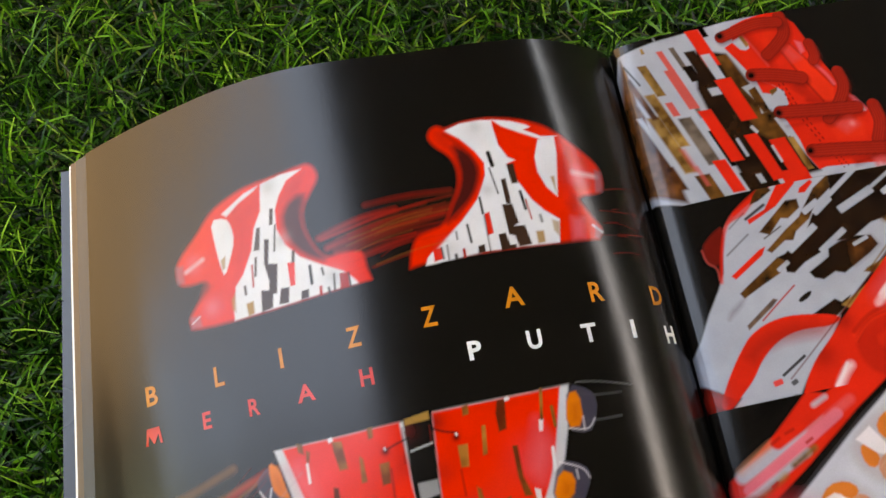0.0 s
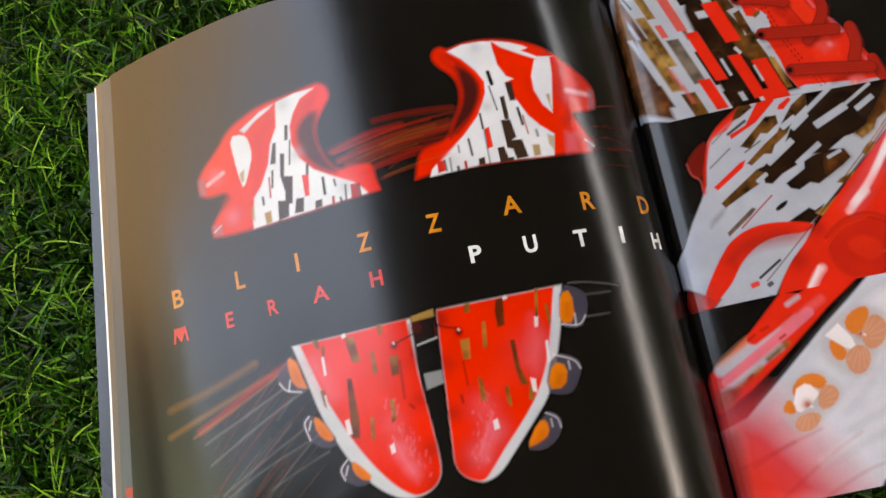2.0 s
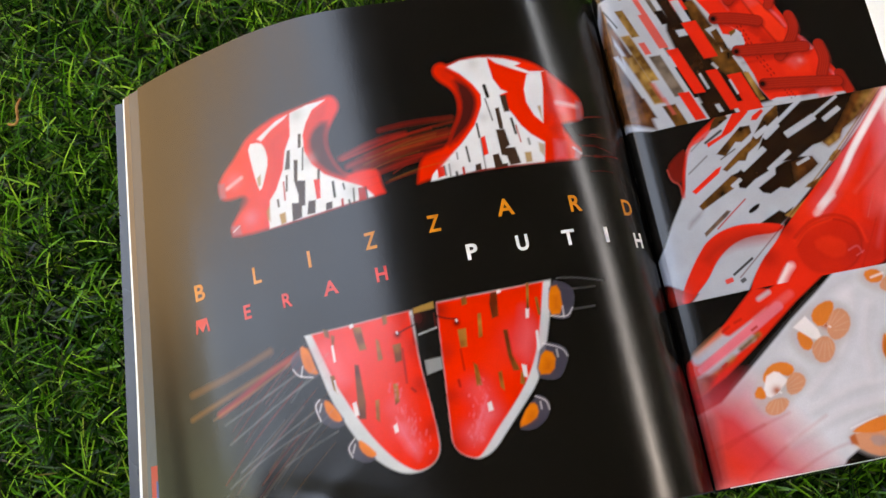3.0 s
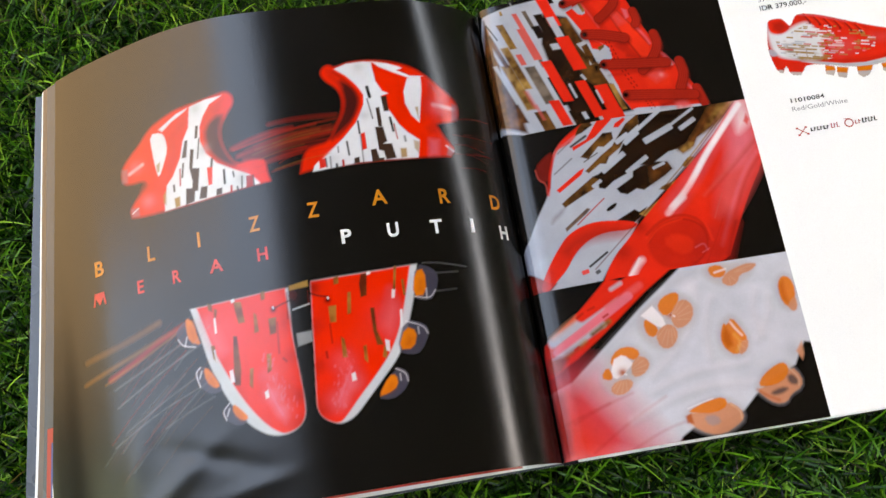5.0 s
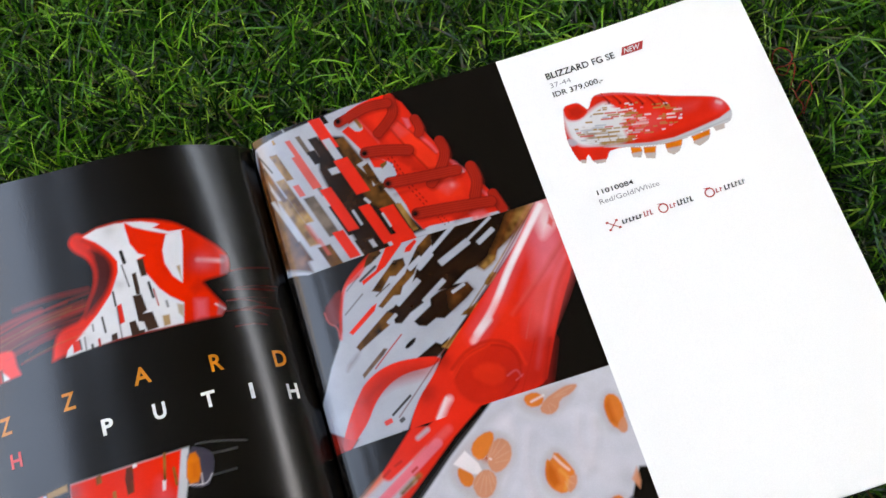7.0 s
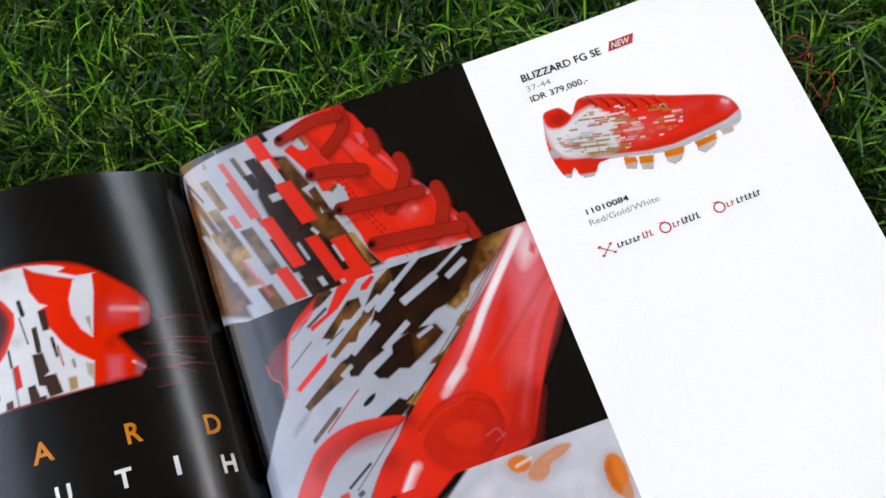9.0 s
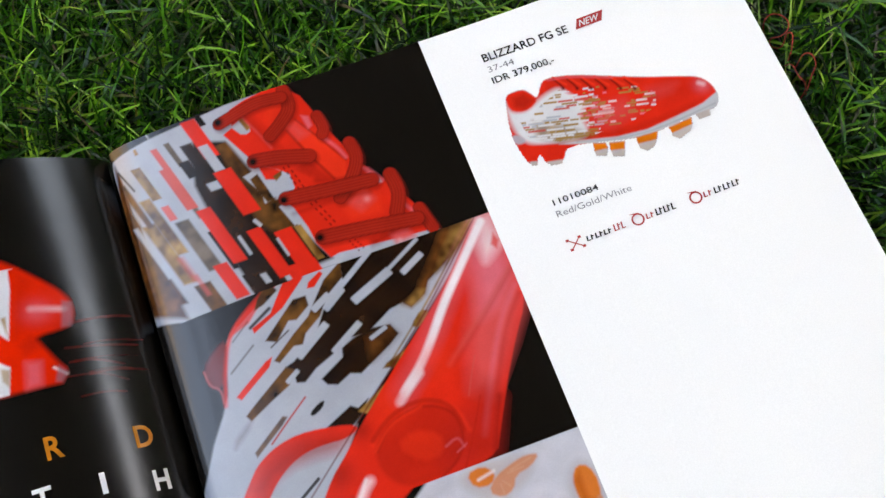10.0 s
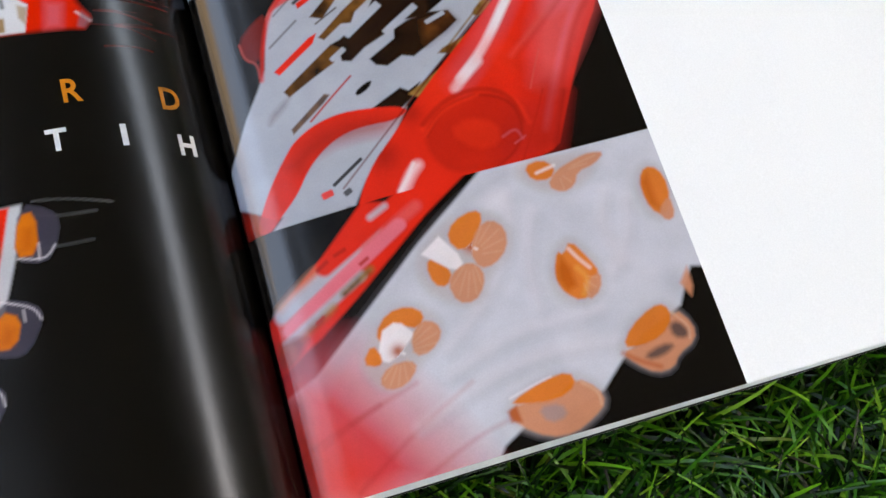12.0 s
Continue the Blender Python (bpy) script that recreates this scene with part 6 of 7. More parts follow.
strip_print.poly(GY2, 1.8, 0.35, True, [(98.8, 56.3), (102.5, 61.1), (106.7, 59.1), (108.1, 52.4), (106.0, 45.0), (100.4, 45.1), (98.7, 50.8)])
strip_print.poly(ST, 1.0, 0.45, True, [(98.8, 56.3), (102.5, 61.1), (106.7, 59.1), (108.1, 52.4), (106.0, 45.0), (100.4, 45.1), (98.7, 50.8)])
strip_print.poly(AM, 0.35, 0.95, True, [(100.3, 56.7), (102.8, 59.8), (106.0, 58.5), (107.1, 53.2), (104.8, 46.5), (101.5, 46.5), (99.9, 51.0)])
strip_print.poly(SA, 0.35, 0.95, True, [(101.9, 47.2), (106.3, 50.9), (106.0, 45.0), (103.4, 44.0)])
strip_print.piece("", False)
strip_print.poly(OD, 1.0, 0.6, False, [(100.6, 55.9), (102.8, 57.8), (102.6, 53.0), (102.7, 48.2), (100.8, 49.8)])
strip_print.piece("printed_stud", False)
strip_print.poly(GY2, 1.8, 0.35, True, [(80.3, 16.0), (84.5, 21.2), (91.9, 24.8), (96.0, 24.5), (100.1, 17.5), (98.9, 13.2), (93.7, 11.2), (91.4, 8.1), (87.4, 8.4), (83.2, 11.7)])
strip_print.poly(ST, 1.0, 0.45, True, [(80.3, 16.0), (84.5, 21.2), (91.9, 24.8), (96.0, 24.5), (100.1, 17.5), (98.9, 13.2), (93.7, 11.2), (91.4, 8.1), (87.4, 8.4), (83.2, 11.7)])
strip_print.poly(SA, 0.35, 0.95, True, [(81.0, 15.4), (86.0, 15.8), (92.4, 16.6), (97.1, 22.4), (100.3, 17.5), (99.4, 13.5), (94.2, 11.3), (92.0, 8.5), (87.4, 8.4), (83.7, 11.6)])
strip_print.poly(AM, 0.35, 0.95, True, [(81.8, 16.6), (85.1, 20.8), (91.8, 24.3), (95.2, 24.2), (96.0, 20.3), (91.9, 16.5), (85.9, 15.6)])
strip_print.piece("", False)
strip_print.poly(DG, 0.7, 0.85, True, [(94.4, 18.9), (96.9, 19.2), (98.7, 16.0), (97.4, 14.5), (94.5, 15.6)])
strip_print.poly(DG, 0.7, 0.85, True, [(85.9, 13.1), (91.0, 14.8), (94.2, 13.9), (91.9, 12.3), (87.8, 11.7)])
strip_print.line(OD, 0.7, 0.7, 0.89, [(81.4, 15.1), (84.9, 12.0), (88.9, 9.7)])
strip_print.line(SL, 0.4, 0.7, 0.45, [(96.1, 21.5), (99.1, 17.3), (98.2, 14.3)])
strip_print.piece("printed_stud", False)
strip_print.poly(GY2, 1.8, 0.35, True, [(49.8, 10.8), (59.4, 14.8), (68.1, 15.0), (73.4, 9.2), (73.6, 4.7), (69.7, 2.0), (63.5, -0.1), (57.0, 1.0), (50.8, 5.6)])
strip_print.poly(ST, 1.0, 0.45, True, [(49.8, 10.8), (59.4, 14.8), (68.1, 15.0), (73.4, 9.2), (73.6, 4.7), (69.7, 2.0), (63.5, -0.1), (57.0, 1.0), (50.8, 5.6)])
strip_print.poly(SA, 0.35, 0.95, True, [(50.4, 9.3), (53.8, 10.3), (62.5, 9.1), (68.4, 12.7), (72.9, 8.9), (73.4, 5.0), (69.8, 2.5), (64.2, 0.2), (58.1, 0.8), (52.1, 5.3)])
strip_print.poly(AM, 0.35, 0.95, True, [(51.7, 11.2), (60.4, 14.1), (67.4, 14.7), (68.2, 10.9), (62.4, 8.7), (53.7, 10.1)])
strip_print.piece("", False)
strip_print.poly(GY2, 0.6, 0.6, True, [(57.3, 8.3), (63.3, 7.8), (63.9, 4.3), (58.9, 3.9)])
strip_print.poly(OD, 0.5, 0.8, False, [(50.4, 9.3), (52.8, 10.1), (53.1, 6.0), (50.6, 6.6)])
strip_print.line(PW, 0.3, 0.7, 0.44, [(51.9, 12.1), (58.7, 13.8), (62.7, 14.5)])
strip_print.line(SL, 0.4, 0.7, 0.55, [(69.4, 11.1), (72.6, 8.1), (72.3, 5.0)])
strip_print.poly(SA, 0.5, 0.9, False, [(100.7, 28.0), (103.9, 31.7), (103.6, 26.6), (102.4, 24.1)])
strip_print.clip(-10, 300)
# soft dark red along the spine: gutter shade painted into the print
strip_print.line(DR, 2.5, .6, 1.56, [(3.377, 25.29), (3.02, 15.61), (2.255, 3.608)])
boot_print.piece("printed_boot", True)
boot_print.poly(R, 0.3, 1, True, [(126.5, 175.4), (130.2, 175.5), (132.7, 175.4), (134.3, 173.2), (135.7, 170.4), (138.2, 174.6), (140.5, 176.4), (148.9, 174.5), (159.0, 169.8), (169.0, 165.1), (179.2, 161.1), (185.1, 158.6), (187.6, 155.5), (188.5, 151.8), (187.9, 148.7), (185.9, 146.2), (182.5, 146.4), (178.6, 146.5), (170.4, 145.8), (162.4, 145.6), (155.1, 146.9), (146.4, 149.6), (137.7, 151.4), (135.7, 147.9), (133.6, 147.0), (130.8, 147.5), (129.5, 149.1), (129.4, 152.1), (127.9, 151.4), (127.2, 149.1), (124.9, 149.8), (123.8, 154.3), (123.3, 158.2), (123.5, 163.6), (124.9, 169.8)])
boot_print.piece("", True)
boot_print.poly(W, 1.0, 1, True, [(126.2, 174.6), (125.8, 169.4), (129.1, 167.8), (132.2, 168.0), (136.2, 170.2), (140.6, 171.6), (143.7, 171.7), (146.3, 167.4), (149.7, 163.1), (145.7, 160.3), (146.8, 154.3), (143.4, 151.8), (136.2, 153.5), (129.2, 155.7), (126.3, 158.1), (124.8, 162.0), (124.9, 168.6)])
boot_print.poly(R, 0.3, 1, False, [(123.0, 163.4), (125.3, 160.7), (126.5, 156.3), (136.2, 153.4), (144.8, 150.3), (137.1, 150.8), (134.8, 147.2), (130.9, 147.7), (129.8, 151.3), (127.0, 149.2), (124.8, 150.5), (123.7, 156.6)])
boot_print.poly(WG, 0.4, 0.9, True, [(122.9, 161.2), (125.5, 161.1), (127.1, 158.3), (126.0, 157.4), (123.4, 157.9)])
boot_print.poly(R, 0.3, 1, True, [(126.4, 175.2), (132.7, 175.4), (135.9, 170.3), (132.2, 168.0), (128.6, 168.1), (126.1, 170.2)])
boot_print.poly(DR, 1.0, 0.45, False, [(128.4, 173.7), (132.5, 173.9), (134.4, 170.5), (130.8, 168.5), (127.9, 170.4)])
boot_print.poly(GBM, 1.2, 0.75, False, [(131.5, 163.8), (139.5, 159.0), (147.9, 152.1), (143.4, 151.8), (136.3, 153.7), (130.5, 157.8)])
boot_print.camo((GD, GD, None, W, W, RL, GYL, None), 8, 0.85, 1.6, 6.0, [(129.6, 161.7), (147.6, 157.1)], [(127.4, 166.1), (133.3, 166.9), (143.3, 170.9), (153.1, 164.6), (157.4, 157.7), (147.9, 152.1), (136.5, 154.1), (128.3, 158.2)])
boot_print.camo((None, None, None, None, GD, GD, W, None, PK, None), 9, 0.8, 1.4, 4.6, [(129.6, 161.7), (147.6, 157.1)], [(150.5, 168.8), (163.1, 165.3), (171.1, 158.6), (169.0, 153.9), (159.2, 151.8), (147.9, 152.1), (146.8, 159.8)])
boot_print.poly(PR2, 2.5, 0.5, False, [(151.3, 161.3), (160.8, 160.0), (162.3, 154.5), (153.6, 152.6), (149.0, 155.6)])
boot_print.poly(LG, 0.3, 1, False, [(188.7, 151.4), (187.8, 148.1), (185.7, 146.1), (182.5, 146.4), (170.4, 145.8), (162.4, 145.6), (153.3, 147.3), (142.9, 150.6), (136.1, 153.2), (143.4, 151.8), (154.0, 148.9), (163.3, 147.7), (173.5, 148.4), (182.8, 149.3)])
boot_print.line(GY, 0.3, 0.6, 0.27, [(186.3, 147.8), (172.8, 146.8), (162.9, 146.7), (151.9, 148.5), (141.5, 151.9)])
boot_print.poly(RD, 1.2, 0.5, False, [(147.5, 152.2), (158.5, 150.3), (172.2, 149.9), (183.5, 150.8), (179.8, 149.3), (171.7, 148.7), (161.7, 148.6), (152.4, 149.8)])
boot_print.poly(DR, 2.0, 0.25, False, [(142.3, 175.8), (158.8, 169.4), (168.5, 163.9), (160.7, 164.5), (149.1, 170.3), (140.9, 172.3)])
boot_print.line(DR, 0.3, 0.75, 0.74, [(143.1, 175.1), (144.0, 173.4), (144.7, 171.2)])
boot_print.line(RB, 0.3, 0.9, 0.75, [(143.1, 176.2), (144.5, 173.8), (146.1, 171.8)])
boot_print.blob(DR, 0.9, 0.56, (144.7, 170.8))
boot_print.line(DR, 0.3, 0.75, 0.74, [(147.2, 173.4), (148.1, 171.6), (148.8, 169.5)])
boot_print.line(RB, 0.3, 0.9, 0.74, [(147.2, 174.5), (148.7, 172.1), (150.2, 170.1)])
boot_print.blob(DR, 0.9, 0.56, (148.8, 169.1))
boot_print.line(DR, 0.3, 0.75, 0.74, [(151.3, 171.7), (152.2, 169.9), (152.9, 167.8)])
boot_print.line(RB, 0.3, 0.9, 0.74, [(151.4, 172.8), (152.8, 170.4), (154.3, 168.4)])
boot_print.blob(DR, 0.9, 0.55, (152.9, 167.4))
boot_print.line(DR, 0.3, 0.75, 0.74, [(155.4, 169.9), (156.3, 168.2), (157.0, 166.1)])
boot_print.line(RB, 0.3, 0.9, 0.74, [(155.5, 171.1), (156.9, 168.7), (158.4, 166.6)])
boot_print.blob(DR, 0.9, 0.55, (157.0, 165.7))
boot_print.line(DR, 0.3, 0.75, 0.74, [(159.8, 168.1), (160.7, 166.4), (161.4, 164.2)])
boot_print.line(RB, 0.3, 0.9, 0.74, [(159.9, 169.2), (161.3, 166.8), (162.8, 164.8)])
boot_print.blob(DR, 0.9, 0.55, (161.4, 163.8))
boot_print.line(DR, 0.3, 0.75, 0.73, [(163.9, 166.3), (164.8, 164.6), (165.5, 162.5)])
boot_print.line(RB, 0.3, 0.9, 0.74, [(164.0, 167.4), (165.3, 165.0), (166.9, 163.0)])
boot_print.blob(DR, 0.9, 0.55, (165.5, 162.1))
boot_print.line(PK, 0.4, 0.5, 0.47, [(141.2, 175.4), (148.6, 173.9), (160.4, 168.5)])
boot_print.blob(PK, 0.7, 2.35, (185.1, 155.2))
boot_print.bar(PW, 0.8, 0.7, 0.91, [(184.3, 156.5), (186.0, 155.1)])
boot_print.poly(RD, 3, 0.25, False, [(175.3, 161.3), (182.4, 157.1), (177.7, 151.2), (171.1, 151.9), (169.8, 158.0)])
boot_print.poly(PR2, 2, 0.4, False, [(169.0, 160.6), (178.2, 158.9), (175.3, 156.8), (167.3, 156.8)])
boot_print.piece("printed_stud", False)
boot_print.poly(CL2, 0.25, 1, False, [(145.3, 147.5), (149.7, 146.6), (148.1, 143.8), (145.1, 145.2)])
boot_print.poly(AM, 0.25, 1, False, [(145.7, 149.7), (149.6, 148.3), (149.7, 146.3), (145.3, 147.0)])
boot_print.piece("", False)
boot_print.line(GY2, 0.25, 0.6, 0.27, [(149.7, 146.6), (148.1, 143.8), (145.1, 145.2)])
boot_print.piece("printed_stud", False)
boot_print.poly(CL2, 0.25, 1, False, [(150.1, 145.7), (154.5, 144.6), (153.2, 141.7), (149.9, 143.0)])
boot_print.poly(AM, 0.25, 1, False, [(150.5, 148.0), (155.4, 146.6), (154.3, 144.2), (149.9, 145.4)])
boot_print.piece("", False)
boot_print.line(GY2, 0.25, 0.6, 0.27, [(154.5, 144.6), (153.2, 141.7), (149.9, 143.0)])
boot_print.piece("printed_stud", False)
boot_print.poly(CL2, 0.25, 1, False, [(158.8, 144.5), (164.9, 143.7), (163.1, 141.4), (160.3, 140.7), (158.5, 142.5)])
boot_print.poly(AM, 0.25, 1, False, [(158.9, 146.5), (166.1, 145.9), (164.8, 143.4), (158.6, 144.2)])
boot_print.piece("", False)
boot_print.line(GY2, 0.25, 0.6, 0.27, [(164.9, 143.7), (163.1, 141.4), (160.3, 140.7)])
boot_print.piece("printed_stud", False)
boot_print.poly(CL2, 0.25, 1, False, [(169.7, 143.9), (177.1, 144.3), (175.3, 142.0), (171.2, 140.7), (169.4, 142.3)])
boot_print.poly(AM, 0.25, 1, False, [(169.5, 145.7), (177.6, 146.2), (176.8, 144.0), (169.7, 143.5)])
boot_print.piece("", False)
boot_print.line(GY2, 0.25, 0.6, 0.27, [(177.1, 144.3), (175.3, 142.0), (171.2, 140.7)])
boot_print.piece("printed_stud", False)
boot_print.poly(CL2, 0.25, 1, False, [(179.1, 146.7), (183.8, 146.7), (183.1, 144.3), (179.2, 144.5)])
boot_print.piece("", False)
boot_print.piece("printed_stud", False)
boot_print.poly(CL2, 0.25, 1, False, [(125.2, 151.0), (127.7, 150.4), (127.0, 148.8), (125.3, 149.4)])
boot_print.piece("", False)
boot_print.piece("printed_stud", False)
boot_print.poly(CL2, 0.25, 1, False, [(130.1, 149.1), (135.4, 148.0), (134.2, 146.6), (130.9, 147.2)])
boot_print.piece("", False)
# fine motion streaks behind the boots
streak_rng = np.random.default_rng(2)
for k in range(26):
    a, b = streak_rng.uniform(-112, -92), streak_rng.uniform(-84, -68)
    h = streak_rng.uniform(132, 147)
    left_print.line((RD, BR, OR)[k % 3], 0.35, streak_rng.uniform(0.12, 0.35), streak_rng.uniform(0.15, 0.5), [(a, h), ((a + b) / 2, h + 2.4), (b, h + 3.4)])
for k in range(14):
    a, h = streak_rng.uniform(-20, -16), streak_rng.uniform(124, 150)
    left_print.line((RD, BR)[k % 2], 0.35, streak_rng.uniform(0.1, 0.3), streak_rng.uniform(0.15, 0.4), [(a, h), (a + 6, h + 0.4), (a + streak_rng.uniform(9, 14), h - 0.6)])
for k in range(30):
    a, h = streak_rng.uniform(-150, -128), streak_rng.uniform(40, 84)
    s = streak_rng.uniform(14, 36)
    left_print.line((OR, RD, GY)[k % 3], 0.4, streak_rng.uniform(0.06, 0.2), streak_rng.uniform(0.15, 0.7), [(a, h), (a - s * 0.55, h - s * 0.42), (a - s, h - s * 0.85)])
for sheet_print in (left_print, strip_print, boot_print):
    sheet_print.unevenness()
for k in range(90):
    side = k % 2
    t = streak_rng.uniform(0, 1)
    (x, y), (x1, y1) = (((-108, 60), (-99, 33)), ((-76, 56), (-82, 33)))[side]
    x, y = x + (x1 - x) * t + streak_rng.normal(0, 1.6), y + (y1 - y) * t + streak_rng.normal(0, 1.5)
    left_print.bar(PK, 0.3, streak_rng.uniform(0.12, 0.5), streak_rng.uniform(0.3, 0.8), [(x, y), (x + streak_rng.uniform(-0.8, 0.8), y - streak_rng.uniform(0.8, 2.2))])
left_print.build(left_page, "printed_photo", 0.0, left_edge)
strip_print.build(right_page, "printed_photo", 0.0)
boot_print.build(right_page, "printed_photo", 0.12, None, False)


# ---- lettering ----
def lettering(body, parent, mat, x, y, width, height, weight=0.0, name="printed_text", slant=0.0):
    """Words in the built-in font, laid on the page: lower left corner and size of the first capital's line in millimetres."""
    data = bpy.data.curves.new(name, "FONT")
    data.body, data.offset, data.resolution_u = body, weight, 3
    temp = new(name, data)
    mesh = bpy.data.meshes.new_from_object(temp.evaluated_get(bpy.context.evaluated_depsgraph_get()))
    bpy.data.objects.remove(temp)
    bm = bmesh.new()
    bm.from_mesh(mesh)
    bpy.data.meshes.remove(mesh)
    xs, ys = [v.co.x for v in bm.verts], [v.co.y for v in bm.verts]
    tall = 0.729 if body[0] not in "," else max(ys)
    sx, sy = width / (max(xs) - min(xs)), height / tall
    x_min = min(xs)
    for v in bm.verts:
        u, w = (v.co.x - x_min) * sx, v.co.y * sy
        v.co = (x + u + slant * w, y + w, 0)
    if x < 0:
        for cut in np.arange(math.floor(x), x + width + 1, 0.8):
            bmesh.ops.bisect_plane(bm, geom=bm.verts[:] + bm.edges[:] + bm.faces[:], plane_co=(cut, 0, 0), plane_no=(1, 0, 0))
    bmesh.ops.triangulate(bm, faces=bm.faces[:])
    for v in bm.verts:
        v.co = (v.co.x / 1000, v.co.y / 1000, (float(page_z(v.co.x, v.co.y)) + 0.14) / 1000)
    out = bpy.data.meshes.new(name)
    bm.to_mesh(out)
    bm.free()
    out.materials.append(mat)
    ob = new(name, out)
    ob.parent = parent
    return ob


orange_ink = ink_material("orange_ink", tuple(lin(226, 136, 40)))
red_ink = ink_material("red_ink", tuple(lin(235, 60, 52)))
white_ink = ink_material("white_ink", tuple(lin(250, 250, 250)))
black_ink = ink_material("black_ink", tuple(lin(34, 32, 36)))
grey_ink = ink_material("grey_ink", tuple(lin(140, 140, 148)))
logo_red = ink_material("logo_red_ink", tuple(lin(206, 72, 72)))

for ch, x, y, w in (("B", -178.7, 107.1, 4.4), ("L", -153.5, 107.2, 3.4), ("I", -130.8, 107.6, 1.2), ("Z", -108.2, 108.4, 4.6), ("Z", -84.0, 109.8, 4.8),
                    ("A", -57.8, 111.2, 6.4), ("R", -30.7, 108.7, 4.4), ("D", -10.2, 106.4, 3.8)):
    lettering(ch, left_page, orange_ink, x, y, w, 6.6, 0.022, "printed_letter")
for ch, x, y, w in (("E", -159.3, 94.8, 3.0), ("R", -143.2, 95.1, 3.8), ("A", -126.8, 95.3, 6.0), ("H", -106.1, 95.6, 4.3)):
    lettering(ch, left_page, red_ink, x, y, w, 5.5, 0.008 if ch == "M" else 0.026, "printed_letter")


def outline_letter(pts, x, y, w, h, parent, mat):
    """A letter with straight strokes, given as its outline in a unit box."""
    bm = bmesh.new()
    bm.faces.new([bm.verts.new((x + a * w, y + b * h, 0)) for a, b in pts])
    bmesh.ops.triangulate(bm, faces=bm.faces[:])
    for cut in np.arange(math.floor(x), x + w + 1, 0.8):
        bmesh.ops.bisect_plane(bm, geom=bm.verts[:] + bm.edges[:] + bm.faces[:], plane_co=(cut, 0, 0), plane_no=(1, 0, 0))
    for v in bm.verts:
        v.co = (v.co.x / 1000, v.co.y / 1000, (float(page_z(v.co.x, v.co.y)) + 0.14) / 1000)
    out = bpy.data.meshes.new("printed_letter")
    bm.to_mesh(out)
    bm.free()
    out.materials.append(mat)
    ob = new("printed_letter", out)
    ob.parent = parent
    return ob


outline_letter([(0, 0), (0.14, 0), (0.22, 0.60), (0.46, 0.06), (0.54, 0.06), (0.78, 0.60), (0.86, 0), (1, 0), (0.87, 1), (0.76, 1), (0.5, 0.40), (0.24, 1), (0.13, 1)],
               -180.6, 94.3, 6.4, 5.5, left_page, red_ink)
for ch, x, y, w in (("P", -71.9, 97.0, 4.2), ("U", -53.4, 97.0, 4.6), ("T", -36.2, 96.2, 4.8), ("I", -20.0, 95.8, 1.3), ("H", -8.5, 93.4, 3.2)):
    lettering(ch, left_page, white_ink, x, y, w, 5.9, 0.03, "printed_letter")

lettering("BLIZZARD FG SE", right_page, black_ink, 124.7, 189.1, 29.4, 3.0, 0.012)
lettering("37-44", right_page, grey_ink, 124.9, 184.9, 8.8, 2.3, -0.004)
lettering("IDR 379,000,-", right_page, black_ink, 124.8, 180.6, 21.0, 2.5, 0.004)
lettering("11010084", right_page, black_ink, 126.8, 134.6, 14.8, 2.1, 0.006)
lettering("Red/Gold/White", right_page, grey_ink, 126.4, 130.6, 24.4, 2.2, -0.004)
lettering("17", right_page, grey_ink, 205.9, 5.3, 2.4, 1.7, 0.0)


def flat_shape(name, pts, mat, parent, lift=0.14):
    """A plain printed shape on the flat page, outline in millimetres."""
    bm = bmesh.new()
    bm.faces.new([bm.verts.new((x / 1000, y / 1000, (float(page_z(x, y)) + lift) / 1000)) for x, y in pts])
    bmesh.ops.triangulate(bm, faces=bm.faces[:])
    out = bpy.data.meshes.new(name)
    bm.to_mesh(out)
    bm.free()
    out.materials.append(mat)
    ob = new(name, out)
    ob.parent = parent
    return ob


# the red tag beside the heading
flat_shape("printed_tag", [(156.6, 189.0), (165.6, 189.0), (167.3, 192.6), (158.3, 192.6)], logo_red, right_page)
tag_words = lettering("NEW", right_page, white_ink, 158.1, 189.6, 6.6, 2.4, 0.01, "printed_text", 0.35)
tag_words.location.z += 0.00012


# the row of small maker's marks: plain strokes and rings
def stroke(x0, y0, x1, y1, w, mat, lift=0.14):
    d = math.hypot(x1 - x0, y1 - y0)
    nx, ny = -(y1 - y0) / d * w / 2, (x1 - x0) / d * w / 2
    return flat_shape("printed_mark", [(x0 + nx, y0 + ny), (x0 - nx, y0 - ny), (x1 - nx, y1 - ny), (x1 + nx, y1 + ny)], mat, right_page, lift)


def ring(cx, cy, r, w, mat):
    verts, faces = [], []
    for k in range(24):
        a = 2 * math.pi * k / 24
        for q in (r - w / 2, r + w / 2):
            x, y = cx + q * math.cos(a), cy + q * math.sin(a)
            verts.append((x / 1000, y / 1000, (float(page_z(x, y)) + 0.14) / 1000))
        faces.append((2 * k, 2 * k + 1, (2 * k + 3) % 48, (2 * k + 2) % 48))
    return mesh_part("printed_mark", verts, faces, mat, right_page)


stroke(126.0, 122.6, 130.4, 119.2, 0.35, logo_red)
stroke(126.4, 119.2, 130.0, 122.6, 0.35, logo_red, 0.16)
for x, y in ((126.1, 122.5), (130.3, 119.3), (126.4, 119.3), (129.9, 122.5)):
    flat_shape("printed_mark", [(x - 0.5, y - 0.4), (x + 0.5, y - 0.4), (x + 0.5, y + 0.4), (x - 0.5, y + 0.4)], logo_red, right_page, 0.18)
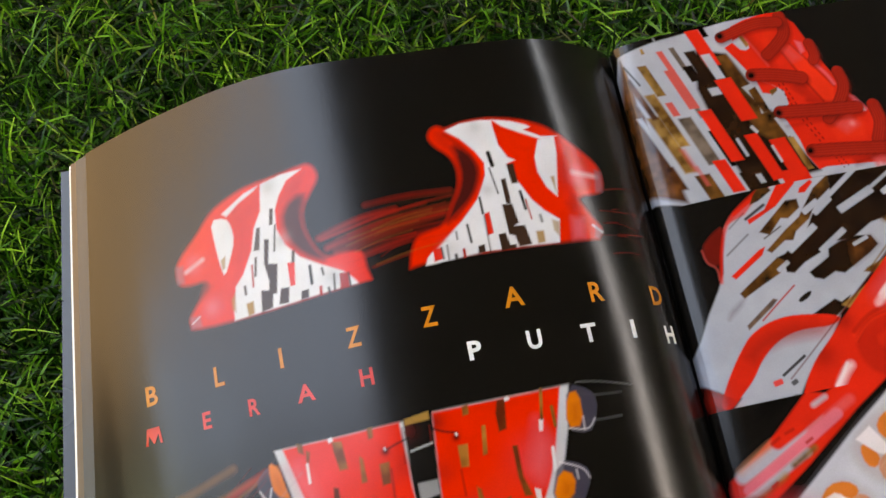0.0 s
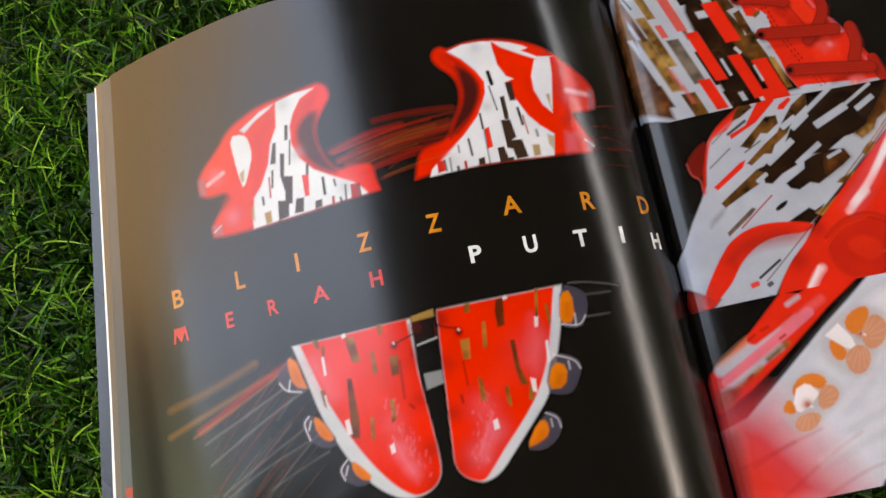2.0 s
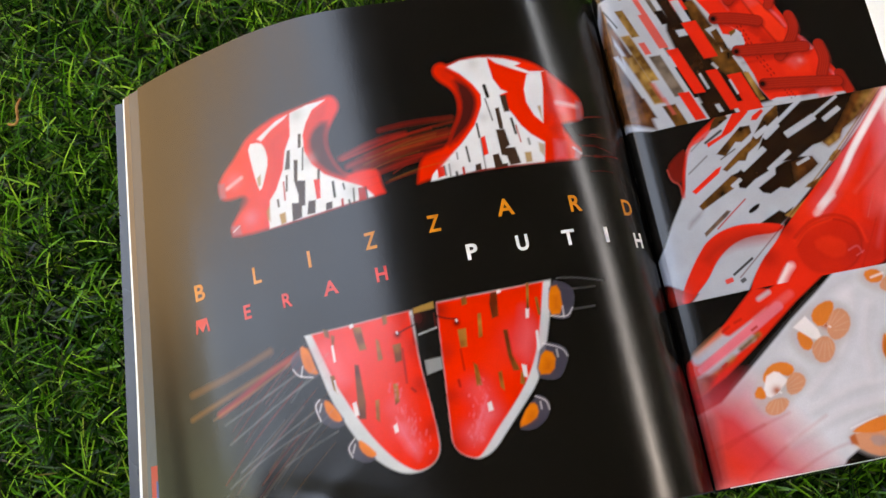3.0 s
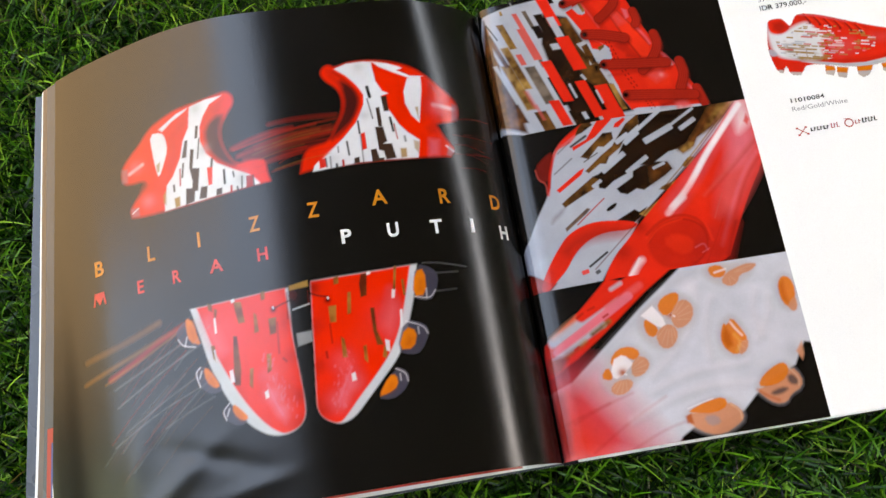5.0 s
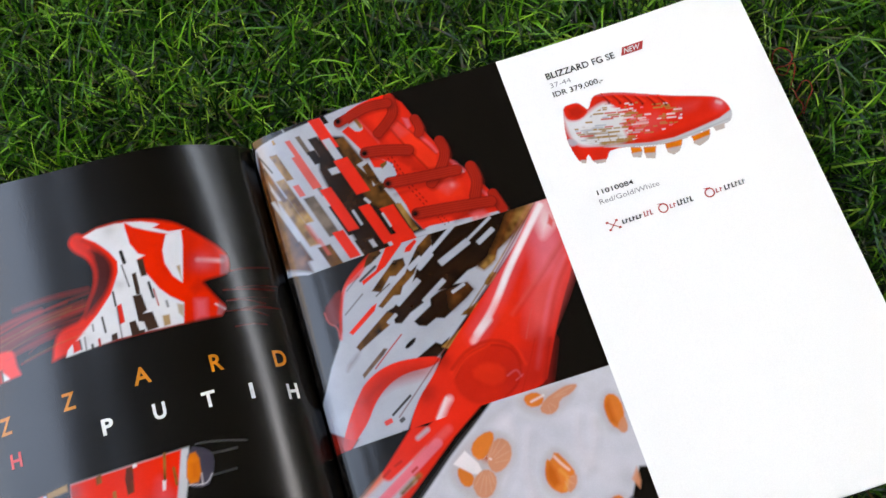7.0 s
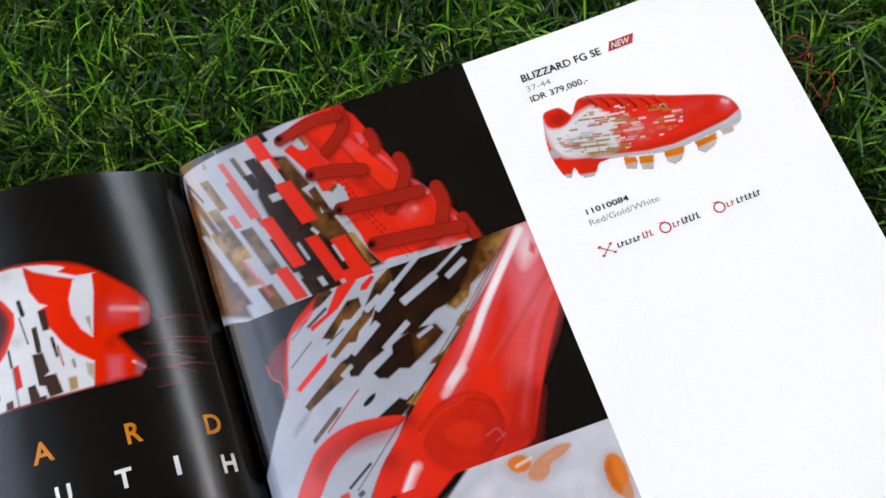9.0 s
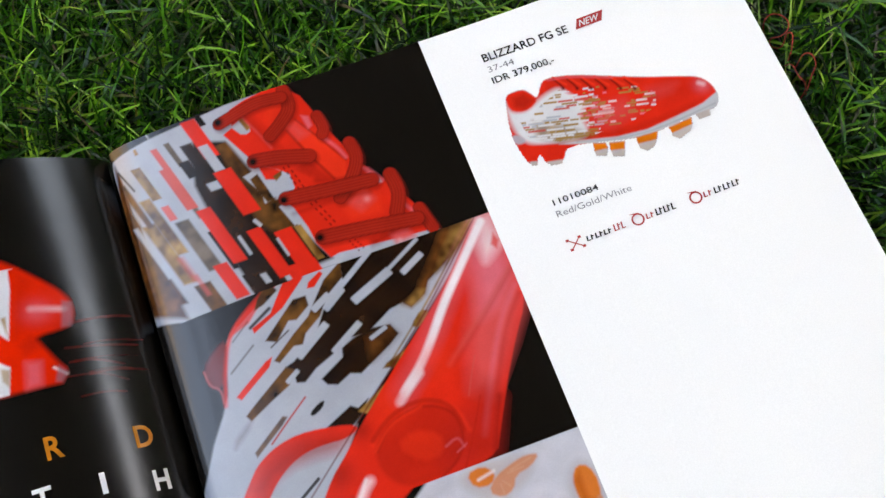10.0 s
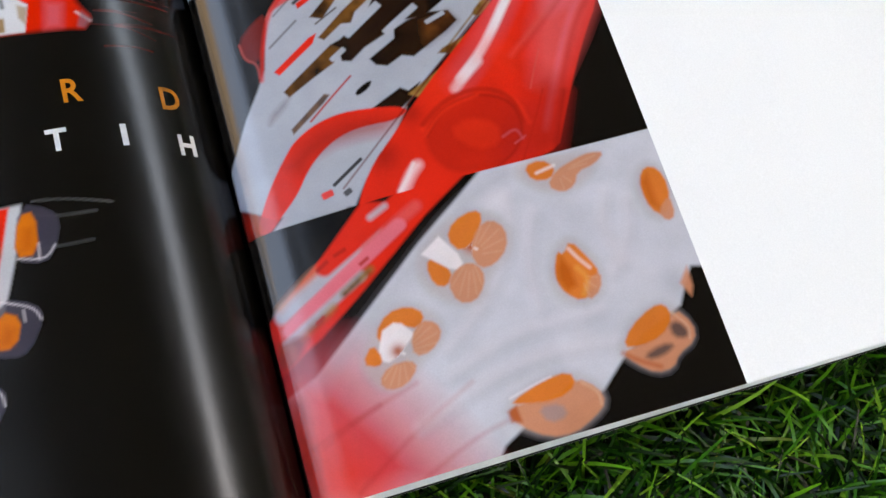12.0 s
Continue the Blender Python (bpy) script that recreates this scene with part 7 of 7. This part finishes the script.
for x0, x1, mat, h in ((131.6, 140.0, black_ink, 1.7), (140.5, 144.2, logo_red, 2.2), (151.0, 154.0, logo_red, 1.8), (154.2, 160.6, black_ink, 2.2),
                       (169.8, 173.0, logo_red, 1.8), (173.3, 182.0, black_ink, 2.0)):
    n = max(2, round((x1 - x0) / 1.35))
    for k in range(n):
        a = x0 + (x1 - x0) * k / n
        stroke(a + 0.3, 120.2, a + 0.55, 120.2 + h, 0.42, mat)
        if k % 2 == 0:
            stroke(a + 0.3, 120.35, a + 1.3, 120.35, 0.32, mat, 0.16)
        else:
            stroke(a + 0.3, 120.0 + h * 0.8, a + 1.2, 120.0 + h * 0.8, 0.32, mat, 0.16)
for cx in (148.6, 167.5):
    ring(cx, 121.2, 1.75, 0.5, logo_red)
    flat_shape("printed_mark", [(cx - 2.2, 123.6), (cx + 0.6, 122.6), (cx + 0.9, 123.2)], logo_red, right_page)

# ---- artificial grass ----
def grass_material():
    mat, tree, bsdf = material("artificial_grass", 0.30, 0.2)
    geo = tree.nodes.new("ShaderNodeNewGeometry")
    shade = ramp(tree, geo.outputs["Random Per Island"], [(0.0, (0.001, 0.008, 0.001)), (0.42, (0.004, 0.036, 0.002)), (0.66, (0.024, 0.130, 0.006)),
                                                          (0.86, (0.090, 0.285, 0.016)), (0.98, (0.22, 0.42, 0.04)), (1.0, (0.10, 0.07, 0.018))])
    nz = grain(tree, 700, 2)
    tone = ramp(tree, nz.outputs["Fac"], [(0.3, (0.8, 0.8, 0.8)), (0.7, (1.1, 1.1, 1.0))])
    tree.links.new(mix(tree, "MULTIPLY", 1.0, shade.outputs[0], tone.outputs[0]), bsdf.inputs["Base Color"])
    return mat


def grass_field(name, count, area, seed, mat, hole=True):
    """Curved tapering ribbons, bent every way; pressed down under the magazine."""
    rng = np.random.default_rng(seed)
    x0, x1, y0, y1 = area
    bx, by = rng.uniform(x0, x1, count * 2), rng.uniform(y0, y1, count * 2)
    if hole:
        outside = ~((bx > -0.198) & (bx < 0.203) & (by > 0.008) & (by < 0.196))
        bx, by = bx[outside], by[outside]
    bx, by = bx[:count], by[:count]
    n = len(bx)
    tuft = np.sin(bx * 310 + np.sin(by * 170) * 2) + np.sin(by * 290 + np.sin(bx * 210) * 2)
    turn = rng.uniform(0, 2 * math.pi, n) + tuft * 0.4
    length = rng.uniform(0.018, 0.036, n)
    width = rng.uniform(0.0006, 0.0012, n)
    lean = np.abs(rng.normal(0.36, 0.3, n))
    curl = rng.normal(1.5, 0.75, n)
    sway = rng.normal(0, 0.25, n)
    steps = 6
    px, py, pz = bx.copy(), by.copy(), np.full(n, GROUND)
    rows = []
    for k in range(steps):
        s = k / (steps - 1)
        ang = lean + curl * s
        head = turn + sway * s
        if k:
            step = length / (steps - 1)
            px = px + np.sin(ang) * np.cos(head) * step
            py = py + np.sin(ang) * np.sin(head) * step
            pz = pz + np.cos(ang) * step
        under = (px > -0.208 - (0.205 - py) * 0.075) & (px < 0.2118) & (py > -0.0015) & (py < 0.2055)
        z = np.where(under, np.minimum(pz, -0.0042), pz)
        w = width * (1 - 0.6 * s ** 3) / 2
        dx, dy = -np.sin(head) * w, np.cos(head) * w
        rows.append(np.stack([np.stack([px - dx, py - dy, z], -1), np.stack([px + dx, py + dy, z + w * 0.9], -1)], 1))
    co = np.stack(rows, 1).reshape(-1, 3)
    base = np.arange(n)[:, None, None] * (2 * steps)
    quad = np.array([[2 * k, 2 * k + 1, 2 * k + 3, 2 * k + 2] for k in range(steps - 1)])[None]
    faces = (base + quad).reshape(-1, 4)
    mesh = bpy.data.meshes.new(name)
    mesh.from_pydata(co.tolist(), [], faces.tolist())
    mesh.shade_smooth()
    mesh.materials.append(mat)
    return tagged(new(name, mesh), "dense green artificial grass with bent plastic blades", "grass", kind="stuff")


turf = grass_material()
grass_field("grass", 115000, (-0.42, 0.42, -0.16, 0.46), 11, turf)
for k, (count, area) in enumerate(((16000, (-1.1, 1.1, 0.46, 1.1)), (16000, (-1.1, 1.1, -0.8, -0.16)), (8000, (-1.1, -0.42, -0.16, 0.46)), (8000, (0.42, 1.1, -0.16, 0.46)))):
    grass_field("grass", count, area, 21 + k, turf, False)


# ---- small things in the grass ----
def ribbon(name, pts, width, mat, label, category):
    """A thin strand through the points given, round in section, with a little sag between them."""
    data = bpy.data.curves.new(name, "CURVE")
    data.dimensions, data.bevel_depth, data.bevel_resolution, data.resolution_u = "3D", width / 2, 2, 6
    line = data.splines.new("BEZIER")
    line.bezier_points.add(len(pts) - 1)
    for bp, p in zip(line.bezier_points, pts):
        bp.co = [c / 1000 for c in p]
        bp.handle_left_type = bp.handle_right_type = "AUTO"
    temp = new(name, data)
    mesh = bpy.data.meshes.new_from_object(temp.evaluated_get(bpy.context.evaluated_depsgraph_get()))
    bpy.data.objects.remove(temp)
    mesh.materials.clear()
    mesh.materials.append(mat)
    mesh.shade_smooth()
    return tagged(new(name, mesh), label, category)


thread_red = plain("red_thread", (0.22, 0.02, 0.012), (0.32, 0.035, 0.02), 900, 0.7, 0.2)
dry_brown = plain("dry_straw", (0.22, 0.10, 0.03), (0.34, 0.17, 0.05), 500, 0.7, 0.2)
ribbon("thread", [(215, 163, -14), (214, 168, -8), (216, 171, -4), (219, 170, -3), (221, 166, -4), (218, 163.5, -5), (214, 164, -7), (216, 161, -8),
                  (220, 163, -4), (219, 159, -5), (217, 156, -9)], 0.00045, thread_red, "tangled red thread caught in the grass", "thread")
ribbon("thread", [(217.5, 157, -14), (216, 152, -5), (215.5, 148, -4), (217, 145, -6), (214, 142, -12)], 0.00045, thread_red, "short red thread caught in the grass", "thread")
ribbon("thread", [(219, 154, -12), (222, 154, -4), (222.5, 150, -4), (220, 147, -6), (218, 144, -12)], 0.00045, thread_red, "short red thread caught in the grass", "thread")
ribbon("straw", [(-254, 206, -1), (-250, 204.6, 1), (-248.6, 206, 2), (-248, 211, 3), (-247, 215.5, 1)], 0.0013, dry_brown, "bent dry brown straw lying in the grass", "straw")
